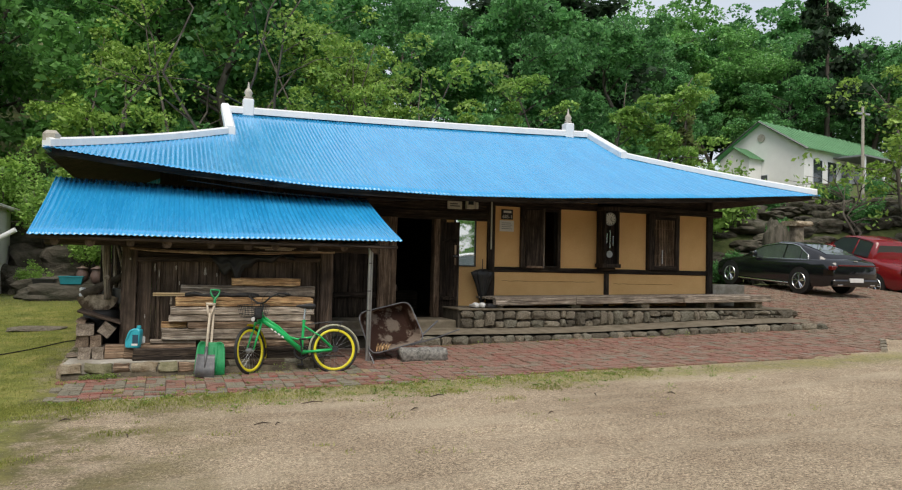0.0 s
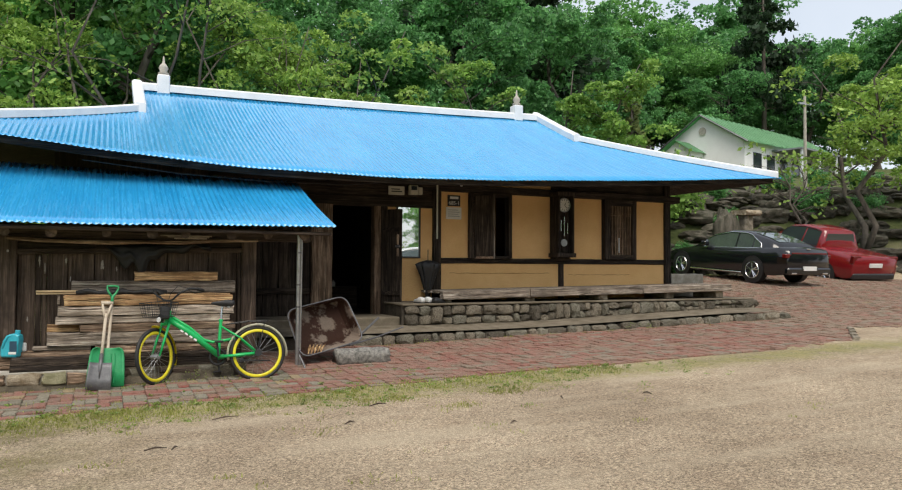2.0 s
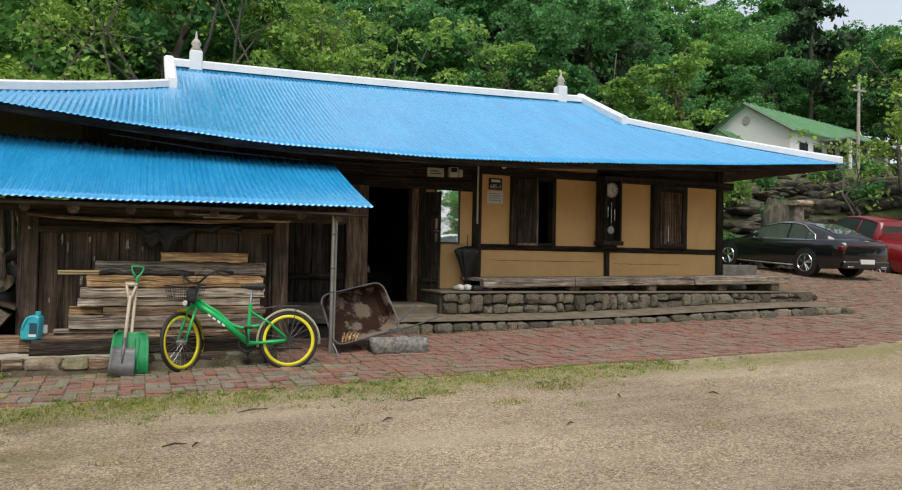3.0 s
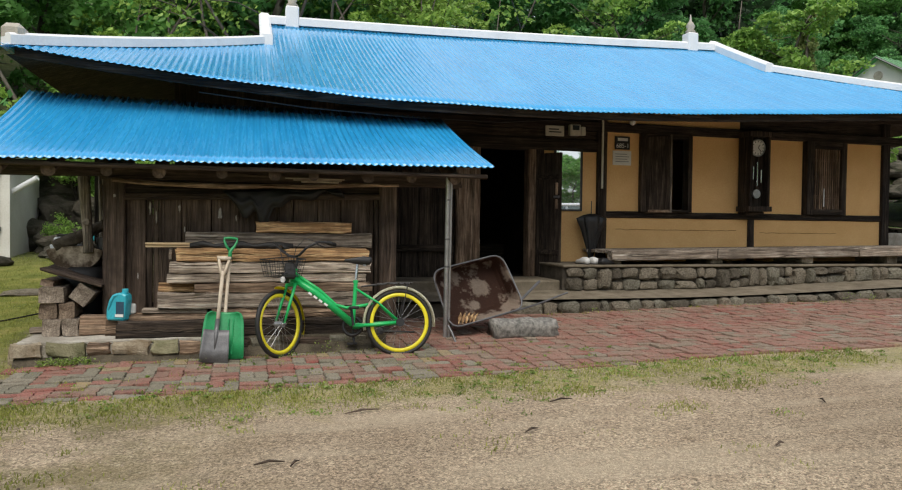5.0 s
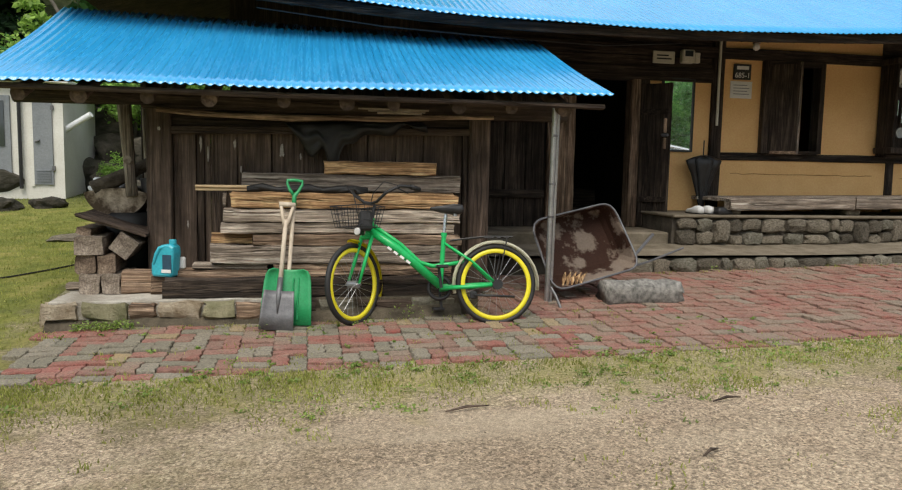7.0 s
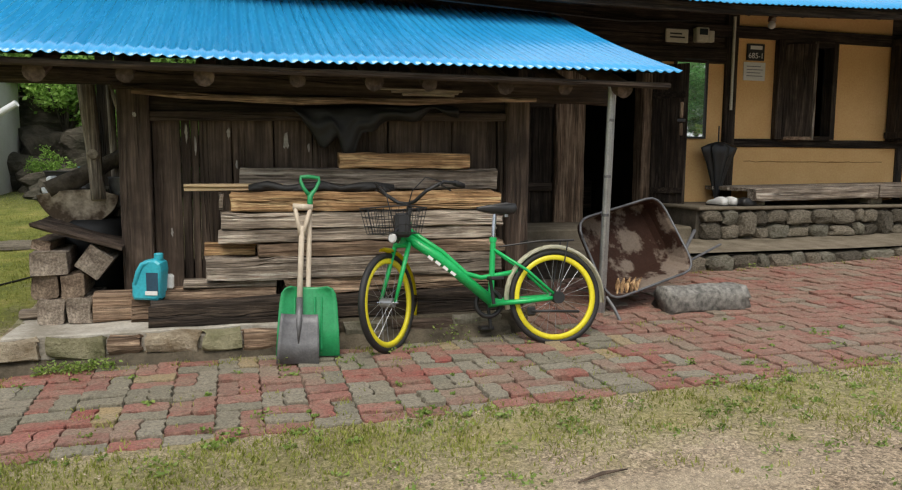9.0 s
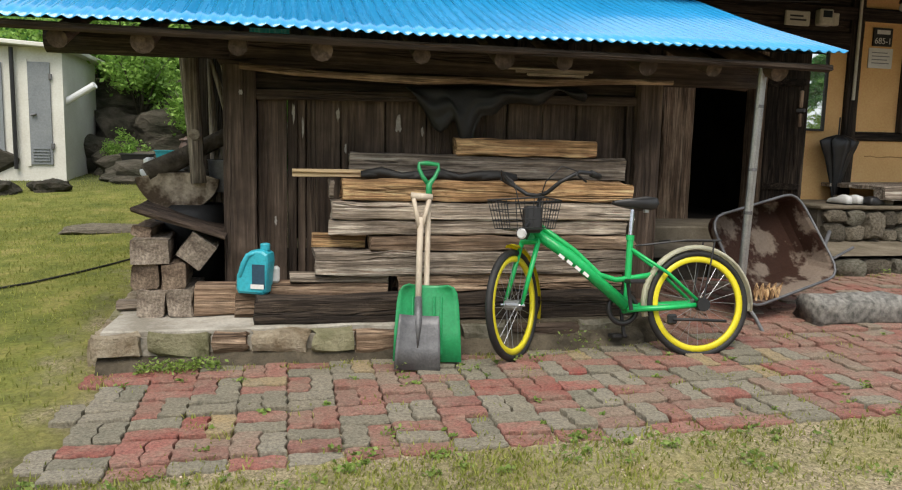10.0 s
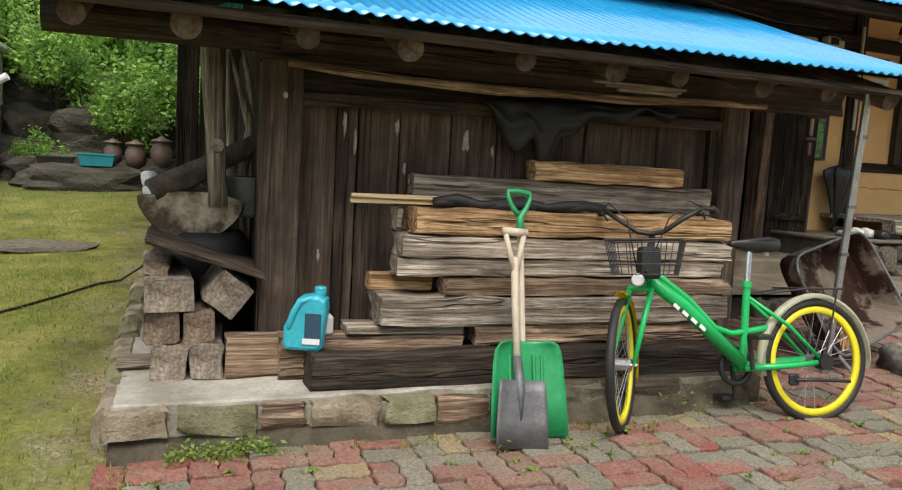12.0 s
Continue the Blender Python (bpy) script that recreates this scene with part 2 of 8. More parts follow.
def ground_mat():
    m, n, l, p = node_mat("yard_ground", 0.95, 0, 0.2)
    v = coords(n, l, (1, 1, 1), True)
    xyz = n.new("ShaderNodeSeparateXYZ")
    l.new(v, xyz.inputs[0])
    big, mid, fine, grit = tex(n, l, v, 0.5, 5), tex(n, l, v, 3.0, 6, 0.65), tex(n, l, v, 34, 6, 0.75), tex(n, l, v, 150, 4, 0.8)
    sand = ramp(n, l, big, [(0.35, (0.305, 0.236, 0.162)), (0.65, (0.455, 0.362, 0.255))])
    sand = mixc(n, l, ramp(n, l, mid, [(0.5, (0, 0, 0)), (0.72, (0.55, 0.55, 0.55))]), sand, (0.31, 0.225, 0.15))
    peb = n.new("ShaderNodeTexVoronoi")
    peb.inputs["Scale"].default_value = 95
    l.new(v, peb.inputs["Vector"])
    bw = n.new("ShaderNodeRGBToBW")
    l.new(peb.outputs["Color"], bw.inputs[0])
    sand = mixc(n, l, 0.62, sand, bw.outputs[0], "OVERLAY")
    sand = mixc(n, l, 0.65, sand, ramp(n, l, fine, [(0.32, (0.12, 0.12, 0.12)), (0.68, (0.9, 0.9, 0.9))]), "OVERLAY")
    track = tex(n, l, coords(n, l, (0.35, 1.6, 1), True), 1.1, 4, 0.6)
    sand = mixc(n, l, ramp(n, l, track, [(0.5, (0, 0, 0)), (0.68, (0.6, 0.6, 0.6))]), sand, (0.50, 0.412, 0.295))
    sand = mixc(n, l, 0.65, sand, ramp(n, l, grit, [(0.3, (0.1, 0.1, 0.1)), (0.7, (0.92, 0.92, 0.92))]), "OVERLAY")
    lawn = ramp(n, l, mid, [(0.3, (0.10, 0.13, 0.028)), (0.5, (0.20, 0.215, 0.05)), (0.72, (0.33, 0.29, 0.10))])
    lawn = mixc(n, l, 0.6, lawn, ramp(n, l, fine, [(0.3, (0.15, 0.15, 0.15)), (0.7, (0.85, 0.85, 0.85))]), "OVERLAY")
    floor_c = ramp(n, l, mid, [(0.3, (0.045, 0.065, 0.02)), (0.7, (0.14, 0.155, 0.06))])
    sub = n.new("ShaderNodeMath")
    sub.operation = "MULTIPLY_ADD"
    l.new(mid, sub.inputs[0])
    sub.inputs[1].default_value, sub.inputs[2].default_value = 1.6, -0.8
    jit = sub.outputs[0]
    west = n.new("ShaderNodeMath")
    west.operation = "MULTIPLY"
    l.new(xyz.outputs[0], west.inputs[0])
    west.inputs[1].default_value = -1.0
    m_lawn = mask(n, l, west.outputs[0], 1.05, 1.6, jit)
    # thin grass along the front of the paving
    band = n.new("ShaderNodeMath")
    band.operation = "SUBTRACT"
    l.new(xyz.outputs[1], band.inputs[0])
    band.inputs[1].default_value = 8.72
    ab = n.new("ShaderNodeMath")
    ab.operation = "ABSOLUTE"
    l.new(band.outputs[0], ab.inputs[0])
    inv = n.new("ShaderNodeMath")
    inv.operation = "MULTIPLY"
    l.new(ab.outputs[0], inv.inputs[0])
    inv.inputs[1].default_value = -1.0
    m_band = mask(n, l, inv.outputs[0], -0.62, 0.0, jit)
    far = mask(n, l, xyz.outputs[1], 18.3, 20.6, jit)
    col = mixc(n, l, m_band, sand, mixc(n, l, 0.4, lawn, sand))
    moss = mixc(n, l, mask(n, l, west.outputs[0], -0.9, 0.9, jit), (0, 0, 0), ramp(n, l, tex(n, l, v, 1.3, 6, 0.7), [(0.41, (0, 0, 0)), (0.56, (0.95, 0.95, 0.95))]))
    col = mixc(n, l, moss, col, mixc(n, l, 0.35, (0.115, 0.088, 0.052), lawn))
    col = mixc(n, l, m_lawn, col, lawn)
    col = mixc(n, l, far, col, floor_c)
    l.new(col, p.inputs["Base Color"])
    bump(n, l, p, fine, 0.8, 0.035)
    return m


M_GROUND = ground_mat()


# ---------- building blocks ----------
def root_place(ob):
    while ob.parent:
        ob = ob.parent
    return ob.location.copy()


def part(name, bm, material, parent=None, label="", smooth=False):
    """Links a bmesh, built in world places, as one mesh under a thing or a part."""
    if parent:
        bmesh.ops.translate(bm, verts=bm.verts, vec=-root_place(parent))
    me = bpy.data.meshes.new(name)
    bm.to_mesh(me)
    bm.free()
    for mt in material if isinstance(material, (list, tuple)) else [material]:
        me.materials.append(mt)
    if smooth:
        for f in me.polygons:
            f.use_smooth = True
    ob = new(name, me)
    if parent:
        ob.parent = parent
    if label:
        tagged(ob, label)
    return ob


def thing(name, at, label, category, group="", kind=""):
    ob = new(name)
    ob.location = at
    ob.empty_display_size = 0.1
    return tagged(ob, label, category, group, kind)


def setting(name, bm, material, label, smooth=False):
    return tagged(part(name, bm, material, None, "", smooth), label, name.split("_")[0], "", "structure")


def add_box(bm, lo, hi, bevel=0.0, turn=None):
    r = bmesh.ops.create_cube(bm, size=1.0)
    c = [(a + b) / 2 for a, b in zip(lo, hi)]
    s = [b - a for a, b in zip(lo, hi)]
    mt = Matrix.Translation(c) @ (turn or Matrix.Identity(4)) @ Matrix.Diagonal((*s, 1))
    bmesh.ops.transform(bm, matrix=mt, verts=r["verts"])
    if bevel:
        edges = list({e for v in r["verts"] for e in v.link_edges})
        bmesh.ops.bevel(bm, geom=edges, offset=bevel, segments=1, affect="EDGES", profile=0.5)
    return bm


def box(lo, hi, bevel=0.0, turn=None):
    return add_box(bmesh.new(), lo, hi, bevel, turn)


def add_tube(bm, pts, radii, n=10, cap=True):
    """A tube through points; radii: one number or one each."""
    pts = [Vector(p) for p in pts]
    if isinstance(radii, (int, float)):
        radii = [radii] * len(pts)
    rings, up = [], None
    for i, p in enumerate(pts):
        d = (pts[min(i + 1, len(pts) - 1)] - pts[max(i - 1, 0)]).normalized()
        if up is None or abs(up.dot(d)) > 0.95:
            up = Vector((0, 0, 1)) if abs(d.z) < 0.9 else Vector((1, 0, 0))
        a = d.cross(up).normalized()
        b = a.cross(d).normalized()
        up = b
        rings.append([bm.verts.new(p + radii[i] * (math.cos(k * math.tau / n) * a + math.sin(k * math.tau / n) * b)) for k in range(n)])
    for r0, r1 in zip(rings, rings[1:]):
        for k in range(n):
            bm.faces.new((r0[k], r0[(k + 1) % n], r1[(k + 1) % n], r1[k]))
    if cap:
        bm.faces.new(rings[0][::-1])
        bm.faces.new(rings[-1])
    return bm


def tube(pts, radii, n=10):
    return add_tube(bmesh.new(), pts, radii, n)


def ring_points(c, r, axis_u, axis_v, n=32):
    u, v, c = Vector(axis_u), Vector(axis_v), Vector(c)
    return [c + r * (math.cos(i * math.tau / n) * u + math.sin(i * math.tau / n) * v) for i in range(n)]


def torus(c, r, minor, u, v, n=40, k=8):
    bm = bmesh.new()
    u, v, c = Vector(u), Vector(v), Vector(c)
    w = u.cross(v).normalized()
    rings = []
    for i in range(n):
        d = math.cos(i * math.tau / n) * u + math.sin(i * math.tau / n) * v
        rings.append([bm.verts.new(c + d * (r + minor * math.cos(j * math.tau / k)) + w * (minor * math.sin(j * math.tau / k))) for j in range(k)])
    for i in range(n):
        a, b = rings[i], rings[(i + 1) % n]
        for j in range(k):
            bm.faces.new((a[j], b[j], b[(j + 1) % k], a[(j + 1) % k]))
    return bm


def timber(lo, hi, axis=0, worn=0.008, seed=0, steps=10, bevel=0.012):
    """A squared timber with uneven faces and softened edges along its length."""
    bm = bmesh.new()
    n0 = noise
    lo, hi = Vector(lo), Vector(hi)
    o = [i for i in range(3) if i != axis]
    prof = []
    a0, a1, b0, b1 = lo[o[0]], hi[o[0]], lo[o[1]], hi[o[1]]
    e = min(bevel, (a1 - a0) / 3, (b1 - b0) / 3)
    am, bm_ = (a0 + a1) / 2, (b0 + b1) / 2
    prof = [(a0 + e, b0), (am, b0), (a1 - e, b0), (a1, b0 + e), (a1, bm_), (a1, b1 - e), (a1 - e, b1), (am, b1), (a0 + e, b1), (a0, b1 - e), (a0, bm_), (a0, b0 + e)]
    rings = []
    for s in range(steps + 1):
        t = lo[axis] + (hi[axis] - lo[axis]) * s / steps
        ring = []
        for j, (a, b) in enumerate(prof):
            p = Vector((0, 0, 0))
            p[axis], p[o[0]], p[o[1]] = t, a, b
            q = n0.noise_vector(p * 5 + Vector((seed * 3.1, seed * 1.7, j * 0.9)))
            w = worn * (1.6 if s in (0, steps) else 1.0)
            p += q * w
            ring.append(bm.verts.new(p))
        rings.append(ring)
    m = len(prof)
    for r0, r1 in zip(rings, rings[1:]):
        for j in range(m):
            bm.faces.new((r0[j], r0[(j + 1) % m], r1[(j + 1) % m], r1[j]))
    bm.faces.new(rings[0][::-1])
    bm.faces.new(rings[-1])
    bmesh.ops.recalc_face_normals(bm, faces=bm.faces)
    return bm


def rock_mesh(seed, detail=2, rough=0.25, flat=0.0):
    """A unit rock: a rounded block with broken faces."""
    bm = bmesh.new()
    bmesh.ops.create_icosphere(bm, subdivisions=detail, radius=1.0)
    for v in bm.verts:
        d = v.co.normalized()
        cube = d / max(abs(d.x), abs(d.y), abs(d.z))
        p = d.lerp(cube * 0.8, 0.55)
        p *= 1 + rough * noise.noise(d * 1.3 + Vector((seed * 7.7, 0, seed))) + 0.4 * rough * noise.noise(d * 3.1 + Vector((0, seed * 3.3, 0)))
        v.co = p
    me = bpy.data.meshes.new("rock")
    bm.to_mesh(me)
    bm.free()
    return me


def smoothstep(a, b, x):
    t = max(0.0, min(1.0, (x - a) / (b - a)))
    return t * t * (3 - 2 * t)


def gz(x, y):
    """Height of the ground."""
    z = -0.15 + 0.021 * max(-3, min(x, 18)) + 0.045 * (min(max(y, 8.5), 12.0) - 9)
    if y < 8.5:
        z += (8.5 - max(y, -2)) * 0.017
    if y > 12:
        east = smoothstep(11, 14.5, x)
        z += east * 0.09 * (min(y, 19) - 12)
        west = 1 - smoothstep(-1.5, 0.5, x)
        z += west * 0.06 * (min(y, 22) - 12)
    # rock garden and wooded hill behind
    if x > 9 and y > 14:
        r = (x + y) * 0.7071
        z += smoothstep(9, 14, x) * (2.6 * smoothstep(20.6, 26.4, y + 0.3 * (x - 19.5)) + 0.15 * max(0, min(r, 75) - 32))
    hill = max(0.0, y - 22 - 0.62 * max(0, x - 6))
    z += 0.34 * min(hill, 90) * (1 - 0.55 * smoothstep(8, 26, x)) * smoothstep(0, 8, hill)
    z += max(0, -x - 9) * 0.16 if x > -70 else 61 * 0.16
    z += 0.012 * noise.noise(Vector((x * 0.8, y * 0.8, 0))) + 0.006 * noise.noise(Vector((x * 3, y * 3, 4)))
    return z


# ---------- ground, one sheet ----------
def ground_lines(lo, hi, step, reach):
    a = list(np.arange(lo, hi, step))
    k, s = hi, step
    while k < reach:
        a.append(k)
        s *= 1.25
        k += s
    a.append(reach)
    k, s, left = lo, step, []
    while k > -reach:
        s *= 1.25
        k -= s
        left.append(k)
    return left[::-1] + a


def build_ground():
    xs, ys = ground_lines(-6, 18, 0.25, 500), ground_lines(-3, 22, 0.25, 500)
    verts = [(x, y, gz(x, y) - (0.028 if -1.15 < x < 11.4 and 9.05 + 0.02 * max(0, x) < y < 12.5 else 0) - (0.3 if -0.9 < x < 11 and 12.5 < y < 18 else 0)) for y in ys for x in xs]
    w = len(xs)
    faces = [(j * w + i, j * w + i + 1, (j + 1) * w + i + 1, (j + 1) * w + i) for j in range(len(ys) - 1) for i in range(w - 1)]
    me = bpy.data.meshes.new("ground")
    me.from_pydata(verts, [], faces)
    me.materials.append(M_GROUND)
    for f in me.polygons:
        f.use_smooth = True
    tagged(new("ground", me), "sandy yard with lawn and wooded slope behind", "ground", "", "structure")


build_ground()

# ---------- the main roof ----------
EAVE_Y, RIDGE_Y, BACK_Y = 11.7, 16.0, 20.3
TIP_L, TIP_R = -1.72, 12.62
V_L, V_R, V_Y = 0.98, 9.64, 14.55   # verges and where the hips start


def eave_z(x):
    t = (x - TIP_L) / (TIP_R - TIP_L)
    left, right = max(0, 1 - t / 0.34), max(0, (t - 0.42) / 0.58)
    return 2.60 + 0.36 * left ** 1.7 + 0.44 * right ** 1.5


def ridge_z(x):
    return 4.50 + 0.19 * (x - 0.9) / 8.7 - 0.03 * math.sin(math.pi * max(0, min(1, (x - 0.9) / 8.7)))


def roof_z(x, y):
    v = (y - EAVE_Y) / (RIDGE_Y - EAVE_Y)
    top = ridge_z(max(V_L, min(V_R, x)))
    return eave_z(x) + (top - eave_z(min(max(x, V_L), V_R))) * (0.88 * v + 0.12 * v * v)


def roof_top_y(x):
    """How far back the front slope reaches at x."""
    if x < V_L:
        return EAVE_Y + (V_Y - EAVE_Y) * (x - TIP_L) / (V_L - TIP_L)
    if x > V_R:
        return EAVE_Y + (V_Y - EAVE_Y) * (TIP_R - x) / (TIP_R - V_R)
    return RIDGE_Y


def corrugated(name, x0, x1, lo_y, top_y, height, pitch, amp, rows, material, parent, label=""):
    """A sheet whose waves run down the slope."""
    n = int((x1 - x0) / pitch) * 6
    verts, faces = [], []
    for i in range(n + 1):
        x = x0 + (x1 - x0) * i / n
        y0, y1 = lo_y(x), top_y(x)
        w = amp * (1.15, 0.45, -0.55, -0.85, -0.55, 0.45)[i % 6] + 0.004 * noise.noise(Vector((x * 6, 0, 3)))
        for j in range(rows + 1):
            y = y0 + (y1 - y0) * j / rows
            verts.append((x, y, height(x, y) + w + 0.012 * noise.noise(Vector((x * 0.9, y * 0.9, 1)))))
    for i in range(n):
        for j in range(rows):
            a = i * (rows + 1) + j
            faces.append((a, a + rows + 1, a + rows + 2, a + 1))
    bm = bmesh.new()
    vs = [bm.verts.new(v) for v in verts]
    for f in faces:
        bm.faces.new([vs[k] for k in f])
    ob = part(name, bm, material, parent, label, True)
    so = ob.modifiers.new("thickness", "SOLIDIFY")
    so.thickness, so.offset = 0.004, 0
    return ob


house = thing("farmhouse", (5.0, 15.5, 0.3), "old timber and ochre plaster farmhouse with blue corrugated roof", "house")
corrugated("roof", TIP_L, TIP_R, lambda x: EAVE_Y - 0.002, roof_top_y, roof_z, 0.072, 0.0065, 14, M_ROOF, house, "blue painted corrugated metal roof")


def side_slopes():
    bm = bmesh.new()
    for tip, vx in ((TIP_L, V_L), (TIP_R, V_R)):
        zt, zk = eave_z(tip), roof_z(vx, V_Y)
        a = bm.verts.new((tip, EAVE_Y, zt - 0.02))
        b = bm.verts.new((vx, V_Y, zk - 0.02))
        c = bm.verts.new((vx, 2 * RIDGE_Y - V_Y, zk - 0.02))
        d = bm.verts.new((tip, BACK_Y, zt - 0.02))
        e = bm.verts.new((vx, RIDGE_Y, ridge_z(vx) - 0.02))
        bm.faces.new((a, b, c, d))
        bm.faces.new((b, e, c))
    r0, r1 = bm.verts.new((V_L, RIDGE_Y, ridge_z(V_L) - 0.02)), bm.verts.new((V_R, RIDGE_Y, ridge_z(V_R) - 0.02))
    k0, k1 = bm.verts.new((V_L, 2 * RIDGE_Y - V_Y, roof_z(V_L, V_Y) - 0.02)), bm.verts.new((V_R, 2 * RIDGE_Y - V_Y, roof_z(V_R, V_Y) - 0.02))
    e0, e1 = bm.verts.new((TIP_L, BACK_Y, eave_z(TIP_L) - 0.02)), bm.verts.new((TIP_R, BACK_Y, eave_z(TIP_R) - 0.02))
    bm.faces.new((r0, r1, k1, k0))
    bm.faces.new((k0, k1, e1, e0))
    ob = part("rear_roof", bm, M_ROOF, house)
    so = ob.modifiers.new("thickness", "SOLIDIFY")
    so.thickness = 0.01


side_slopes()
for tip, vx in ((TIP_L, V_L), (TIP_R, V_R)):
    soffit = bmesh.new()
    soffit.faces.new([soffit.verts.new(p) for p in ((tip + 0.03 * (1 if tip < 0 else -1), EAVE_Y + 0.08, eave_z(tip) - 0.09), (vx, V_Y, roof_z(vx, V_Y) - 0.1), (vx, 2 * RIDGE_Y - V_Y, roof_z(vx, V_Y) - 0.1), (tip + 0.03 * (1 if tip < 0 else -1), BACK_Y - 0.05, eave_z(tip) - 0.09))])
    part("side_soffit", soffit, W_DARK[0], house)


def ridge_bar(pts, w, h):
    """A white cap that follows points on the roof."""
    bm = bmesh.new()
    rings = []
    for i, p in enumerate(pts):
        p = Vector(p)
        d = (Vector(pts[min(i + 1, len(pts) - 1)]) - Vector(pts[max(i - 1, 0)])).normalized()
        s = d.cross(Vector((0, 0, 1))).normalized() * (w / 2)
        u = Vector((0, 0, h))
        rings.append([bm.verts.new(p + q) for q in (-s - u * 0.15, -s + u * 0.75, -s * 0.6 + u, s * 0.6 + u, s + u * 0.75, s - u * 0.15)])
    for a, b in zip(rings, rings[1:]):
        for j in range(6):
            bm.faces.new((a[j], a[(j + 1) % 6], b[(j + 1) % 6], b[j]))
    bm.faces.new(rings[0])
    bm.faces.new(rings[-1][::-1])
    bmesh.ops.recalc_face_normals(bm, faces=bm.faces)
    return bm


part("ridge_cap", ridge_bar([(V_L - 0.05 + (V_R - V_L + 0.1) * i / 14, RIDGE_Y, ridge_z(V_L + (V_R - V_L) * i / 14)) for i in range(15)], 0.2, 0.13), M_WHITE, house, "white ridge cap")
for vx, tip in ((V_L, TIP_L), (V_R, TIP_R)):
    part("verge_cap", ridge_bar([(vx, RIDGE_Y + 0.1 - (RIDGE_Y - V_Y + 0.25) * i / 6, roof_z(vx, RIDGE_Y + 0.1 - (RIDGE_Y - V_Y + 0.25) * i / 6) + 0.02) for i in range(7)], 0.18, 0.14), M_WHITE, house, "white verge cap")
    part("hip_cap", ridge_bar([(vx + (tip - vx) * i / 12 * 0.985, V_Y + (EAVE_Y - V_Y) * i / 12 * 0.985, roof_z(vx + (tip - vx) * i / 12 * 0.985, V_Y + (EAVE_Y - V_Y) * i / 12 * 0.985)) for i in range(13)], 0.17, 0.11), M_WHITE, house, "white hip cap")


def lathe(c, profile, n=14):
    bm = bmesh.new()
    c = Vector(c)
    rings = [[bm.verts.new(c + Vector((r * math.cos(k * math.tau / n), r * math.sin(k * math.tau / n), z))) for k in range(n)] for r, z in profile]
    for a, b in zip(rings, rings[1:]):
        for k in range(n):
            bm.faces.new((a[k], a[(k + 1) % n], b[(k + 1) % n], b[k]))
    bm.faces.new(rings[0][::-1])
    bm.faces.new(rings[-1])
    return bm


for fx in (1.43, 9.06):
    z = ridge_z(fx) + 0.1
    f = part("finial", box((fx - 0.11, RIDGE_Y - 0.125, z - 0.17), (fx + 0.11, RIDGE_Y + 0.125, z + 0.2), 0.02), M_WHITE, house, "pale stone finial")
    part("finial_bulb", lathe((fx, RIDGE_Y, z + 0.2), [(0.07, 0), (0.1, 0.04), (0.06, 0.08), (0.09, 0.14), (0.06, 0.2), (0.025, 0.24), (0.02, 0.3), (0.008, 0.37)]), M_CONC, f, "", True)
part("tip_stone", box((TIP_L - 0.02, EAVE_Y + 0.05, eave_z(TIP_L) + 0.04), (TIP_L + 0.2, EAVE_Y + 0.3, eave_z(TIP_L) + 0.24), 0.05), M_CONC, house, "grey stone block at the hip's end")

# rafters and boards under the eave
for i in range(44):
    x = TIP_L + 0.35 + i * (TIP_R - TIP_L - 0.7) / 43
    ye = EAVE_Y + 0.22
    back = min(13.6, roof_top_y(x) - 0.1)
    if back > ye + 0.2:
        part("rafter", tube([(x, ye, roof_z(x, ye) - 0.12), (x + R.uniform(-0.03, 0.03), back, roof_z(x, back) - 0.14)], [0.045, 0.055], 8), W_DARK[1], house)
fascia, last = bmesh.new(), None
for i in range(40):
    xa, xb = (TIP_L + 0.1 + (TIP_R - TIP_L - 0.2) * k / 40 for k in (i, i + 1))
    y0, y1 = EAVE_Y + 0.12, EAVE_Y + 0.17
    ring = lambda x: [fascia.verts.new((x, y, eave_z(x) + z)) for y, z in ((y0, -0.08), (y0, 0.005), (y1, 0.005), (y1, -0.08))]
    last = ring(xa) if i == 0 else last
    nxt = ring(xb)
    for q in range(4):
        fascia.faces.new((last[q], last[(q + 1) % 4], nxt[(q + 1) % 4], nxt[q]))
    last = nxt
part("fascia", fascia, W_DARK[0], house)
boards = bmesh.new()
for i in range(40):
    xa, xb = (TIP_L + 0.3 + (TIP_R - TIP_L - 0.6) * k / 40 for k in (i, i + 1))
    ya, yb = EAVE_Y + 0.2, min(13.7, roof_top_y(xa) - 0.05, roof_top_y(xb) - 0.05)
    if yb > ya:
        vs = [boards.verts.new((x, y, roof_z(x, y) - 0.05)) for x, y in ((xa, ya), (xb, ya), (xb, yb), (xa, yb))]
        boards.faces.new(vs)
part("eave_boarding", boards, W_DARK[1], house)

# ---------- house walls ----------
FY = 13.5


def wall_piece(name, x0, x1, z0, z1, mat, y0=FY, y1=FY + 0.14, label="", parent=None):
    return part(name, box((x0, y0, z0), (x1, y1, z1)), mat, parent or house, label)


def post(x0, x1, z0, z1, y0, y1, mats=W_DARK, seed=0, parent=None, name="post"):
    return part(name, timber((x0, y0, z0), (x1, y1, z1), 2, 0.006, seed, 12), mats[2], parent or house)


def rail(x0, x1, z0, z1, y0, y1, mats=W_DARK, seed=0, parent=None, name="beam", worn=0.008):
    return part(name, timber((x0, y0, z0), (x1, y1, z1), 0, worn, seed, 16), mats[0], parent or house)


